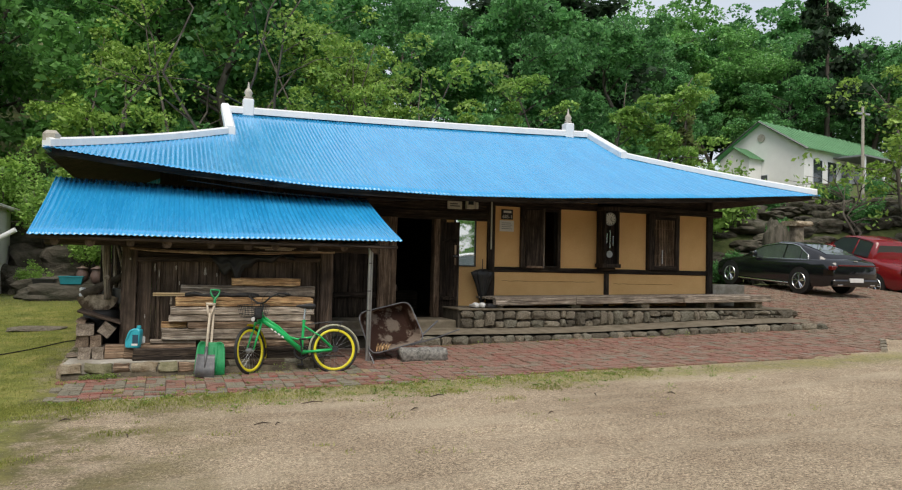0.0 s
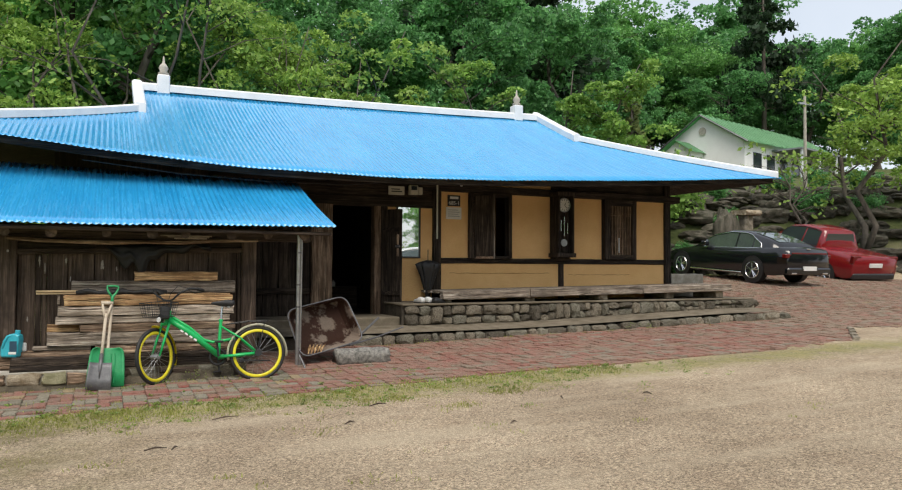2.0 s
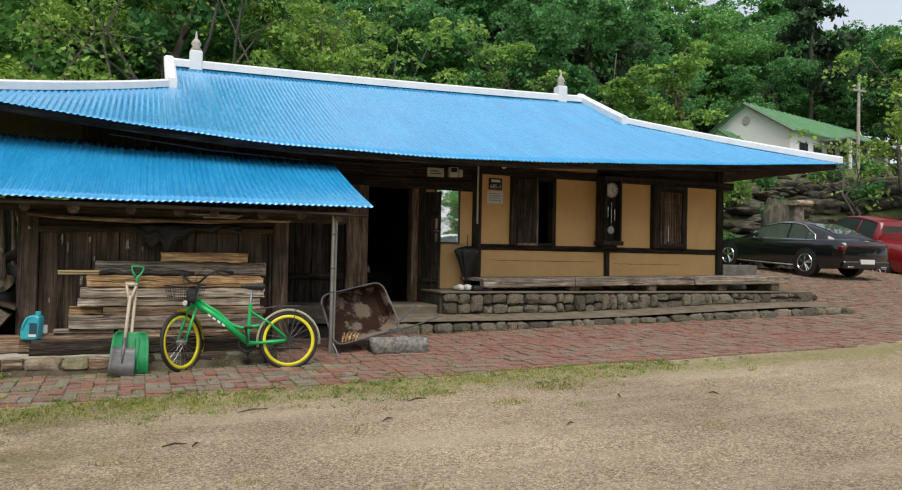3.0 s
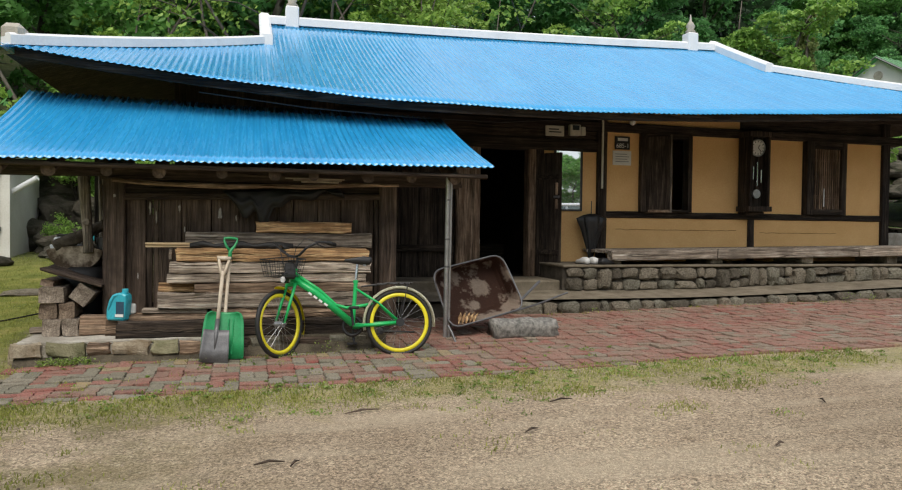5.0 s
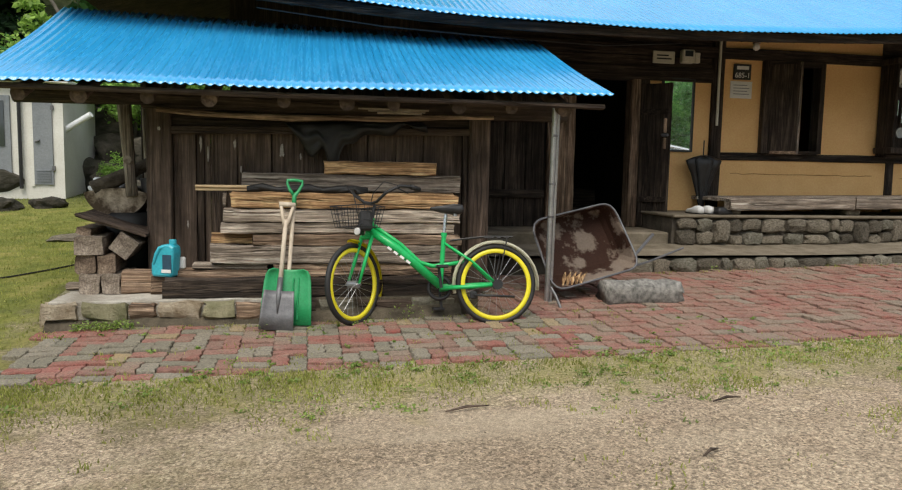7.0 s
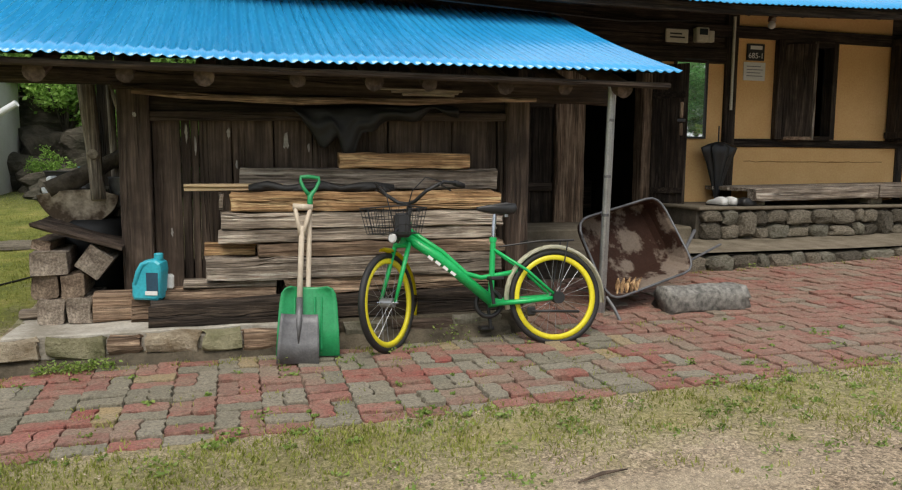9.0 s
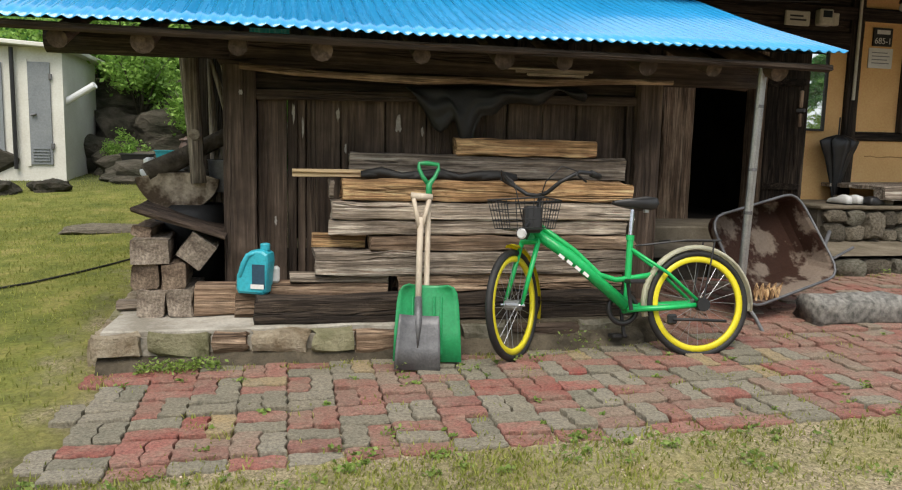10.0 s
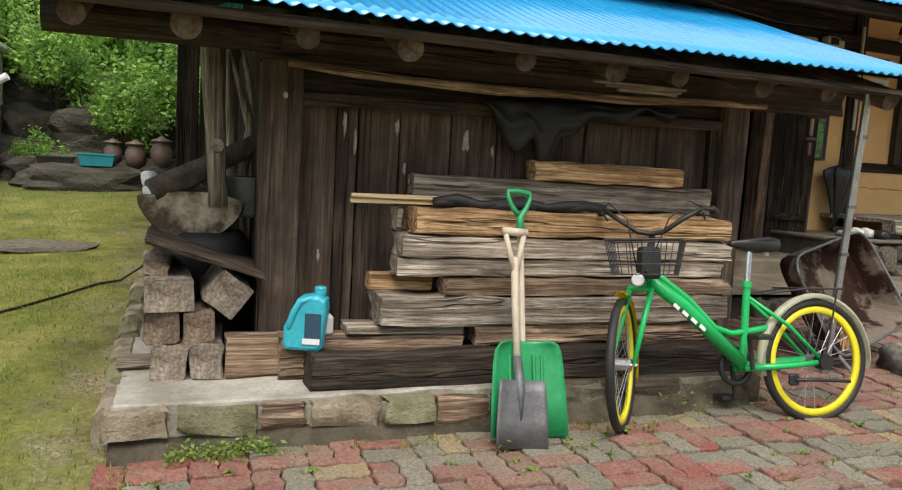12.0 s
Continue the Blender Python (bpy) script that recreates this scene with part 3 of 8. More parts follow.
post(8.38, 8.72, 1.40, 2.62, FY + 0.0, FY + 0.14, seed=16)
wall_piece("plaster_panel", 5.0, 5.16, 0.5, 2.45, M_PLASTER)
wall_piece("plaster_panel", 5.16, 5.61, 0.5, 1.40, M_PLASTER)
wall_piece("plaster_panel", 5.61, 5.86, 0.5, 2.45, M_PLASTER)
wall_piece("plaster_panel", 5.16, 5.61, 2.34, 2.45, M_PLASTER)
for x0, x1 in ((6.02, 8.56), (8.68, 11.2)):
    wall_piece("plaster_panel", x0, x1, 0.60, 1.32, M_PLASTER)
for x0, x1 in ((6.02, 6.58), (7.48, 8.38), (8.72, 9.6), (10.41, 11.2)):
    wall_piece("plaster_panel", x0, x1, 1.40, 2.62, M_PLASTER)
wall_piece("plaster_panel", 6.02, 8.4, 2.74, 3.3, M_PLASTER, FY + 0.02, FY + 0.12)
# dark panel added in place of plaster, for the shade under the eave
wall_piece("frieze_board", 8.4, 11.2, 2.74, 3.3, W_DARK[0], FY + 0.02, FY + 0.12)
post(5.86, 6.02, 0.5, 3.25, FY - 0.05, FY + 0.15, seed=1)
post(8.56, 8.68, 0.55, 1.4, FY - 0.03, FY + 0.15, seed=2)
post(11.2, 11.36, 0.55, 3.25, FY - 0.05, FY + 0.15, seed=3)
rail(6.02, 11.2, 1.31, 1.41, FY - 0.03, FY + 0.15, seed=4)
rail(2.0, 11.6, 2.62, 2.76, FY - 0.06, FY + 0.16, seed=5)
rail(2.0, 11.7, 2.98, 3.16, FY - 0.1, FY + 0.16, seed=6)
rail(2.0, 5.86, 2.30, 2.48, FY - 0.04, FY + 0.15, seed=7)
rail(2.0, 6.0, 2.48, 2.62, FY + 0.0, FY + 0.12, seed=8)
rail(2.0, 6.0, 2.76, 2.98, FY + 0.0, FY + 0.12, seed=9)
post(3.62, 3.98, 0.35, 2.30, FY - 0.1, FY + 0.15, W_BROWN, seed=10)
post(4.74, 4.86, 0.35, 2.30, FY - 0.06, FY + 0.15, W_BROWN, seed=11)
post(4.86, 5.0, 0.35, 2.30, FY - 0.02, FY + 0.15, seed=12)
# boarded wall between the store and the kitchen door
for i in range(6):
    x0 = 2.02 + i * 0.268
    part("board", timber((x0, FY - 0.02, 0.35), (x0 + 0.262, FY + 0.05, 2.30), 2, 0.004, 20 + i, 6, 0.006), W_DARK[2], house)
rail(2.0, 3.6, 0.78, 0.88, FY - 0.07, FY - 0.02, seed=13)
rail(2.0, 3.6, 1.72, 1.80, FY - 0.07, FY - 0.02, seed=14)
# remaining walls of the house; kitchen and rooms coloured near-black for their shade
for nm, lo, hi, mt in (("rear_wall", (-0.2, 18.4, 0.2), (11.36, 18.55, 3.2), M_PLASTER), ("side_wall", (11.22, FY + 0.15, 0.2), (11.36, 18.4, 3.2), M_PLASTER),
                       ("side_wall", (-0.2, 13.5, 0.2), (-0.06, 18.4, 3.2), W_DARK[2]), ("front_wall", (-0.06, FY, 0.2), (2.0, FY + 0.14, 3.2), W_DARK[2]),
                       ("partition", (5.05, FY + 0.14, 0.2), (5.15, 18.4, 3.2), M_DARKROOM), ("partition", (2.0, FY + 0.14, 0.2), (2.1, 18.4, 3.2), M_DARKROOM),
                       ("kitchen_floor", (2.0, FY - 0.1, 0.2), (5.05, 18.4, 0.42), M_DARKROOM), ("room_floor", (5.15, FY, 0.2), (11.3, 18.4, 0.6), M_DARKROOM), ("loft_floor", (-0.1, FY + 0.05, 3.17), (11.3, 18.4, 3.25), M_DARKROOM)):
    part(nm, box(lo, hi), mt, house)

# ---------- store with its lean-to roof ----------
LE_Y, LT_Y = 10.16, 12.4
store = thing("storeroom", (0.7, 11.5, 0.0), "dark timber storeroom under a blue corrugated lean-to roof", "storeroom")


def lean_z(x, y):
    return 1.695 + 0.012 * x + (0.385 + 0.03 * (0.7 - x) / 2.4) * (y - LE_Y) - 0.03 * math.sin(math.pi * (y - LE_Y) / 2.3)


corrugated("roof", -1.63, 3.1, lambda x: LE_Y, lambda x: LT_Y, lean_z, 0.068, 0.0075, 10, M_ROOF, store, "blue painted corrugated lean-to roof")
for i, x in enumerate((-1.35, -0.95, -0.48, -0.045, 0.5, 0.976, 1.337, 1.86, 2.29, 2.74)):
    r = (0.05, 0.06)[i % 2]
    part("rafter", tube([(x, 10.3, 1.60 + 0.005 * x), (x + R.uniform(-0.04, 0.04), 11.2, lean_z(x, 11.2) - 0.12), (x, 12.35, lean_z(x, 12.3) - 0.12)], [r, r * 1.05, r], 12), W_PLANK[1], store)
part("eave_batten", timber((-1.6, 10.22, 1.625), (3.05, 10.27, 1.665), 0, 0.006, 31, 20), W_PLANK[0], store)
part("eave_batten", timber((-1.6, 10.75, 1.83), (3.05, 10.82, 1.87), 0, 0.006, 32, 20), W_DARK[0], store)
part("plate_log", tube([(-1.5, 10.66, 1.635), (-0.9, 10.68, 1.635), (-0.55, 10.7, 1.635)], [0.075, 0.07, 0.06], 12), W_DARK[0], store, "round log end of the wall plate", True)
deck = bmesh.new()
vs = [deck.verts.new((x, y, lean_z(x, y) - 0.035)) for x, y in ((-1.6, 10.27), (3.05, 10.27), (3.05, 12.35), (-1.6, 12.35))]
deck.faces.new(vs)
part("roof_boarding", deck, W_PLANK[1], store)
rail(-0.62, 2.95, 1.56, 1.71, 10.80, 10.97, W_PLANK, 33, store, "wall_plate", 0.016)
post(-0.605, -0.413, 0.1, 1.58, 10.83, 11.0, W_PLANK, 34, store)
post(2.067, 2.245, 0.1, 1.58, 10.82, 11.0, W_PLANK, 35, store)
post(2.02, 2.065, 0.1, 1.45, 10.87, 11.0, W_DARK, 38, store, "door_jamb")
rail(-0.41, 2.07, 1.43, 1.56, 10.88, 10.97, W_DARK, 36, store, "lintel")
trim_bm = timber((-0.41, 10.85, 1.365), (2.07, 10.885, 1.425), 0, 0.004, 37, 16, 0.006)
for v in trim_bm.verts:
    v.co.z += 0.018 * (v.co.x + 0.4)
part("trim_board", trim_bm, W_PLANK[0], store)
edges = [-0.41, -0.228, -0.167, -0.113, 0.102, 0.38, 0.648, 0.92, 1.185, 1.43, 1.668, 2.02]
for i, (a, b) in enumerate(zip(edges, edges[1:])):
    inset = (0.0, 0.012, 0.03, 0.004, 0.0, 0.008, 0.002, 0.01, 0.0, 0.006, 0.003)[i]
    part("board", timber((a + 0.0035, 10.915 + inset, 0.12), (b - 0.0035, 10.96, 1.42), 2, 0.004, 40 + i, 12, 0.006), W_PLANK[2], store)
part("thin_pole", tube([(-0.5, 10.75, 1.545), (-0.2, 10.735, 1.525), (0.1, 10.73, 1.512), (0.55, 10.72, 1.505), (0.9, 10.725, 1.52), (1.3, 10.72, 1.52), (1.8, 10.72, 1.55), (2.24, 10.70, 1.56)], [0.019, 0.024, 0.02, 0.026, 0.021, 0.024, 0.02, 0.016], 10), W_BROWN[0], store, "thin barked pole along the wall")
for lo, hi in (((-0.6, 11.0, 0.1), (-0.48, 13.49, 1.75)), ((2.1, 11.0, 0.1), (2.22, 13.38, 1.82)), ((-0.59, 11.0, 0.0), (2.1, 13.38, 0.12))):
    part("side_boarding", box(lo, hi), W_DARK[2], store)
for dx, y, r in ((0.0, 10.5, 0.022), (0.042, 10.53, 0.016)):
    part("steel_pole", tube([(2.70 + dx, y, -0.03), (2.69 + dx, y - 0.09, 1.66)], r, 10), M_STEEL, store, "grey steel pole")
for zc in (0.72, 1.0, 1.4):
    part("pole_clip", tube([(2.70, 10.5 - 0.053 * zc, zc), (2.70, 10.5 - 0.053 * zc, zc + 0.02)], 0.029, 10), M_IRON, store)

# ---------- terrace, ledge and bench in front of the rooms ----------
ROCKS = [rock_mesh(i, 2, 0.3 + 0.03 * (i % 4)) for i in range(14)]
for me in ROCKS:
    # squarer, as split stones are
    for v in me.vertices:
        v.co = Vector([math.copysign(abs(c) ** 0.8, c) for c in v.co])


def place_rock(name, at, size, turn, mat, parent=None, label="", category="", group="", seed=0):
    me = ROCKS[seed % len(ROCKS)]
    if not me.materials:
        me.materials.append(mat)
    ob = new(name, me)
    if me.materials[0] is not mat:
        ob.material_slots[0].link = "OBJECT"
        ob.material_slots[0].material = mat
    off = root_place(parent) if parent else Vector((0, 0, 0))
    ob.matrix_basis = Matrix.Translation(Vector(at) - off) @ Matrix.Rotation(radians(turn), 4, "Z") @ Matrix.Diagonal((*size, 1))
    if parent:
        ob.parent = parent
    if category:
        tagged(ob, label, category, group)
    return ob


def flat_slab(poly, z0, z1, name, mat, label):
    bm = bmesh.new()
    lo = [bm.verts.new((x, y, zl)) for x, y, zl in poly]
    hi = [bm.verts.new((x, y, zl + z1 - z0)) for x, y, zl in poly]
    n = len(poly)
    bm.faces.new(hi)
    bm.faces.new(lo[::-1])
    for i in range(n):
        bm.faces.new((lo[i], lo[(i + 1) % n], hi[(i + 1) % n], hi[i]))
    bmesh.ops.recalc_face_normals(bm, faces=bm.faces)
    return setting(name, bm, mat, label)


terrace = setting("terrace_front", box((4.92, 12.58, -0.2), (12.62, 13.52, 0.6)), M_MORTAR, "dry stone terrace in front of the house")
part("terrace_top", box((4.9, 12.5, 0.6), (12.7, 13.5, 0.635), 0.01), M_EARTH, terrace)
ledge = setting("ledge_front", box((2.3, 11.9, -0.3), (12.62, 12.6, 0.2)), M_MORTAR, "low stone-edged earth ledge below the terrace")
bm = bmesh.new()
for i in range(24):
    xa, xb = 2.3 + i * 10.34 / 24, 2.3 + (i + 1) * 10.34 / 24
    za, zb = (0.235 + 0.16 * smoothstep(6, 12.6, x) for x in (xa, xb))
    v = [bm.verts.new(p) for p in ((xa, 11.82, za), (xb, 11.82, zb), (xb, 12.6, zb + 0.05), (xa, 12.6, za + 0.05))]
    bm.faces.new(v)
part("ledge_top", bm, M_EARTH, ledge)
part("door_step", box((2.1, 12.6, -0.2), (4.9, 13.42, 0.42), 0.02), M_EARTH, ledge)
# stones of the terrace wall: two or three courses
x = 4.95
k = 0
while x < 12.7:
    w = R.choice((0.11, 0.15, 0.2, 0.27, 0.36)) * R.uniform(0.9, 1.15)
    base = 0.27 + 0.14 * smoothstep(6, 12.6, x)
    top = 0.60
    h = top - base
    if R.random() < 0.62 and h > 0.16:
        cut = base + h * R.uniform(0.4, 0.6)
        for z0, z1 in ((base, cut), (cut, top)):
            place_rock("stone", (x + w / 2, 12.57, (z0 + z1) / 2), (w * 0.53, R.uniform(0.09, 0.15), (z1 - z0) * R.uniform(0.48, 0.56)), R.uniform(-8, 8), (M_STONE, M_STONE, M_STONE, M_STONE_MOSS)[k % 4], terrace, seed=k)
            k += 1
    else:
        place_rock("stone", (x + w / 2, 12.57, (base + top) / 2), (w * 0.53, R.uniform(0.1, 0.17), h * R.uniform(0.48, 0.55)), R.uniform(-8, 8), (M_STONE, M_STONE, M_STONE_MOSS)[k % 3], terrace, seed=k)
        k += 1
    x += w
place_rock("stone", (12.55, 12.75, 0.5), (0.4, 0.35, 0.14), 10, M_STONE, terrace, seed=3)
x = 3.3
while x < 12.7:
    w = R.choice((0.14, 0.2, 0.3, 0.42)) * R.uniform(0.85, 1.15)
    top = 0.225 + 0.16 * smoothstep(6, 12.6, x)
    g = gz(x, 11.8)
    place_rock("stone", (x + w / 2, 11.84 + R.uniform(-0.03, 0.03), (top + g) / 2 - 0.03), (w * 0.52, R.uniform(0.07, 0.14), (top - g) * R.uniform(0.34, 0.5) + 0.035), R.uniform(-9, 9), (M_STONE, M_STONE_MOSS)[k % 2], ledge, seed=k)
    k += 1
    x += w

bench = thing("wooden_deck", (8.9, 13.0, 0.635), "low weathered plank deck along the plaster wall", "deck")
def risen(bm):
    """The deck rises a little to the east."""
    for v in bm.verts:
        v.co.z += 0.014 * (v.co.x - 5.6)
    return bm


for i, (a, b) in enumerate(((5.66, 7.35), (7.36, 9.85), (9.86, 12.1))):
    part("edge_beam", risen(timber((a, 12.55 - 0.02 * i, 0.69), (b, 12.7, 0.825 + 0.012 * (i % 2)), 0, 0.010, 60 + i, 18)), W_GREY[0], bench)
for j in range(5):
    part("plank", risen(timber((5.62 + R.uniform(0, 0.1), 12.71 + j * 0.15, 0.79), (12.05, 12.855 + j * 0.15, 0.83), 0, 0.004, 70 + j, 14, 0.006)), W_GREY[0], bench)
for xx in (5.75, 7.4, 9.0, 10.6, 11.9):
    part("foot_stone", box((xx - 0.1, 12.62, 0.63), (xx + 0.1, 13.3, 0.70 + 0.014 * (xx - 5.6)), 0.02), M_STONE, bench)
step_block = thing("stone_step", (11.9, 13.7, 0.6), "flat grey stone block beside the deck", "stone")
part("block", timber((11.42, 13.5, 0.62), (12.3, 13.8, 1.12), 0, 0.012, 75, 8, 0.02), M_PLINTH, step_block)

# ---------- plinth of the store ----------
plinth = setting("plinth_store", box((-1.21, 10.268, -0.25), (0.42, 13.3, 0.055)), M_PLINTH, "low stone and concrete plinth of the store")
bm = bmesh.new()
add_box(bm, (-1.2, 10.29, 0.045), (0.5, 13.3, 0.092), 0.008)
bmesh.ops.subdivide_edges(bm, edges=bm.edges, cuts=24, use_grid_fill=True)
for v in bm.verts:
    v.co += Vector((noise.noise(v.co * 4) * 0.02, noise.noise(v.co * 5 + Vector((3, 0, 0))) * 0.035, noise.noise(v.co * 4 + Vector((0, 7, 0))) * 0.012))
part("concrete_top", bm, M_PLINTH, plinth)
part("earth_core", box((0.5, 10.31, -0.25), (2.05, 13.3, 0.088), 0.01), M_SOIL, plinth)
for i, (a, b, mt) in enumerate(((-1.24, -0.99, M_TAN), (-0.95, -0.64, M_OLIVE), (-0.62, -0.44, W_BROWN[0]), (-0.43, -0.11, M_TAN), (-0.10, 0.13, M_OLIVE), (0.14, 0.4, W_BROWN[0]), (0.42, 0.75, W_DARK[0]), (0.77, 1.05, M_STONE_MOSS), (1.07, 1.5, W_PLANK[0]), (1.5, 1.85, M_STONE_MOSS))):
    part("edge_stone", timber((a + 0.004, (10.225 if a < 0.4 else 10.285) + R.uniform(-0.012, 0.02), -0.028 - R.uniform(0, 0.02)), (b - 0.008, 10.36, 0.084 - R.uniform(0, 0.018)), 0, 0.022, 80 + i, 9, 0.016), mt, plinth)
for i in range(7):
    y0 = 10.35 + i * 0.36
    part("edge_stone", timber((-1.27, y0, -0.16), (-1.15, y0 + 0.35, 0.06 + 0.02 * i), 1, 0.014, 95 + i, 5, 0.03), (M_TAN, M_OLIVE)[i % 2], plinth)

bm = bmesh.new()
rows = []
for i in range(41):
    x = -1.21 + 3.1 * i / 40
    g = gz(x, 10.1)
    n1, n2 = noise.noise(Vector((x * 5, 0, 1))), noise.noise(Vector((x * 7, 3, 1)))
    rows.append([bm.verts.new(p) for p in ((x, 10.17 + 0.04 * n1, g - 0.012), (x, 10.21 + 0.03 * n2, g + 0.025 + 0.015 * n1), (x, 10.235 + 0.02 * n1, g + 0.055 + 0.02 * n2), (x, 10.31, g + 0.10 + 0.02 * n1))])
for a, b in zip(rows, rows[1:]):
    for j in range(3):
        bm.faces.new((a[j], b[j], b[j + 1], a[j + 1]))
part("soil_strip", bm, M_SOIL, plinth, "earth washed up along the plinth", True)

# ---------- stacked timbers ----------
def stacked(x0, x1, z0, z1, y0, y1, mats, label, seed, worn=0.014):
    if 0.2 < z1 < 0.94 and z0 > 0.2:
        x0, y0, y1 = x0 + 0.035, y0 + 0.09, y1 + 0.09
    return tagged(part("timber", timber((x0, y0, z0), (x1, y1, z1), 0, worn, seed, 30, 0.009), mats[0]), label, "timber", "timbers stacked before the store wall")


GREYT, WARMT, DARKT = "weathered grey squared timber in a stack", "split yellowish timber in a stack", "dark rotten squared timber at the stack's foot"
stacked(-0.41, 0.62, 0.09, 0.235, 10.33, 10.5, W_DARK, DARKT, 1, 0.02)
stacked(0.64, 1.88, 0.09, 0.23, 10.36, 10.52, W_DARK, DARKT, 2, 0.02)
stacked(-0.755, -0.506, 0.10, 0.272, 10.58, 10.76, W_BROWN, "short brown timber offcut on the plinth", 3, 0.008)
stacked(-0.52, 0.36, 0.10, 0.29, 10.51, 10.66, W_BROWN, "brown timber behind the front one", 4)
stacked(0.38, 1.86, 0.235, 0.335, 10.40, 10.58, W_BROWN, "dark brown rough timber in a stack", 5, 0.02)
stacked(-0.25, 0.36, 0.295, 0.335, 10.42, 10.62, W_GREY, "thin grey board under the stack", 6, 0.006)
stacked(-0.11, 1.9, 0.34, 0.48, 10.38, 10.6, W_GREY, "heavy cracked grey squared timber", 7, 0.016)
stacked(0.22, 1.93, 0.485, 0.57, 10.40, 10.56, W_BROWN, "reddish brown squared timber in a stack", 8, 0.014)
stacked(-0.12, 0.24, 0.485, 0.57, 10.57, 10.68, W_WARM, "short warm brown offcut in a stack", 9, 0.01)
stacked(-0.02, 1.88, 0.578, 0.665, 10.42, 10.6, W_GREY, GREYT, 10, 0.012)
stacked(-0.01, 1.92, 0.67, 0.775, 10.41, 10.6, W_GREY, GREYT, 11, 0.012)
stacked(0.05, 1.90, 0.785, 0.905, 10.40, 10.62, W_WARM, WARMT, 12, 0.016)
stacked(-0.02, 0.04, 0.79, 0.90, 10.5, 10.62, W_GREY, "short grey block at the stack's end", 13, 0.01)
stacked(0.15, 1.975, 0.91, 1.056, 10.78, 10.90, W_GREY, GREYT, 14, 0.012)
stacked(0.815, 1.765, 1.06, 1.165, 10.76, 10.89, W_WARM, "short orange-brown split timber on top of the stack", 15, 0.014)
for i, (z, y) in enumerate(((0.912, 10.66), (0.936, 10.645))):
    tagged(part("wooden_stick", timber((-0.2, y - 0.012, z), (0.42, y + 0.012, z + 0.022), 0, 0.003, 110 + i, 8, 0.004), M_STICK), "pale slim wooden stick on the timbers", "stick", "pale sticks")
bm = bmesh.new()
for j in range(2):
    add_tube(bm, [(0.2 + 0.12 * i, 10.60 + 0.02 * math.sin(i * 1.7 + j), 0.925 + 0.012 * j + 0.014 * math.sin(i * 2.1)) for i in range(9)], [0.016 + 0.014 * abs(math.sin(i * 1.3)) for i in range(9)], 8)
tagged(part("black_cloth", bm, M_RUBBER, None, "", True), "rolled black mesh cloth lying on the timbers", "cloth")

# black netting hung on the boards
def netting():
    bm = bmesh.new()
    nx, nz = 34, 14
    rows = []
    for j in range(nz + 1):
        row = []
        for i in range(nx + 1):
            u, v = i / nx, j / nz
            x = 0.49 + u * 1.16
            drop = 0.05 + 0.20 * math.exp(-((u - 0.12) / 0.10) ** 2) + 0.31 * math.exp(-((u - 0.27) / 0.05) ** 2) + 0.10 * math.exp(-((u - 0.42) / 0.2) ** 2) + 0.03 * math.sin(u * 21) + 0.05 * noise.noise(Vector((u * 9, 0, 7)))
            x += v * (0.1 - 0.05 * u)
            z = 1.47 + 0.035 * u - v * drop
            y = 10.835 - 0.05 * math.sin(v * 3.0) - 0.025 * math.sin(u * 26 + v * 4) * v - 0.02 * noise.noise(Vector((u * 6, v * 5, 2)))
            row.append(bm.verts.new((x, y, z)))
        rows.append(row)
    for a, b in zip(rows, rows[1:]):
        for i in range(nx):
            bm.faces.new((a[i], a[i + 1], b[i + 1], b[i]))
    ob = part("black_netting", bm, M_RUBBER, None, "", True)
    so = ob.modifiers.new("thickness", "SOLIDIFY")
    so.thickness = 0.006
    return tagged(ob, "crumpled black netting hung from the store wall", "netting")


netting()
for i in range(3):
    tagged(part("thin_slat", timber((1.25 - 0.08 * i, 10.70, 1.565 + 0.016 * i), (1.62 + 0.03 * i, 10.725, 1.58 + 0.016 * i), 0, 0.003, 120 + i, 6, 0.003), W_GREY[0]), "thin grey slat tucked under the rafters", "slat", "slats under the rafters")

# ---------- beam ends and logs stacked beside the store ----------
def end_grain(name, dark, light):
    """Grey weathered beam whose sawn end shows its rings."""
    m, n, l, p = node_mat(name, 0.9, 0, 0.25)
    v = coords(n, l)
    rings = n.new("ShaderNodeTexWave")
    rings.wave_type, rings.rings_direction = "RINGS", "Y"
    rings.inputs["Scale"].default_value, rings.inputs["Distortion"].default_value = 17.0, 9.0
    rings.inputs["Detail"].default_value, rings.inputs["Detail Scale"].default_value = 4.0, 1.2
    l.new(v, rings.inputs["Vector"])
    blot, fine = tex(n, l, v, 7.0, 5, 0.65), tex(n, l, coords(n, l, (60, 8, 60)), 1.0, 5, 0.7)
    col = mixc(n, l, ramp(n, l, blot, [(0.35, (0, 0, 0)), (0.65, (1, 1, 1))]), dark, light)
    col = mixc(n, l, 0.16, col, ramp(n, l, rings.outputs["Fac"], [(0.15, (0.2, 0.2, 0.2)), (0.8, (0.7, 0.7, 0.7))]), "OVERLAY")
    col = mixc(n, l, 0.6, col, ramp(n, l, fine, [(0.34, (0.12, 0.12, 0.12)), (0.66, (0.8, 0.8, 0.8))]), "OVERLAY")
    l.new(vary(n, l, col, 0.22), p.inputs["Base Color"])
    bump(n, l, p, fine, 0.6, 0.012)
    return m


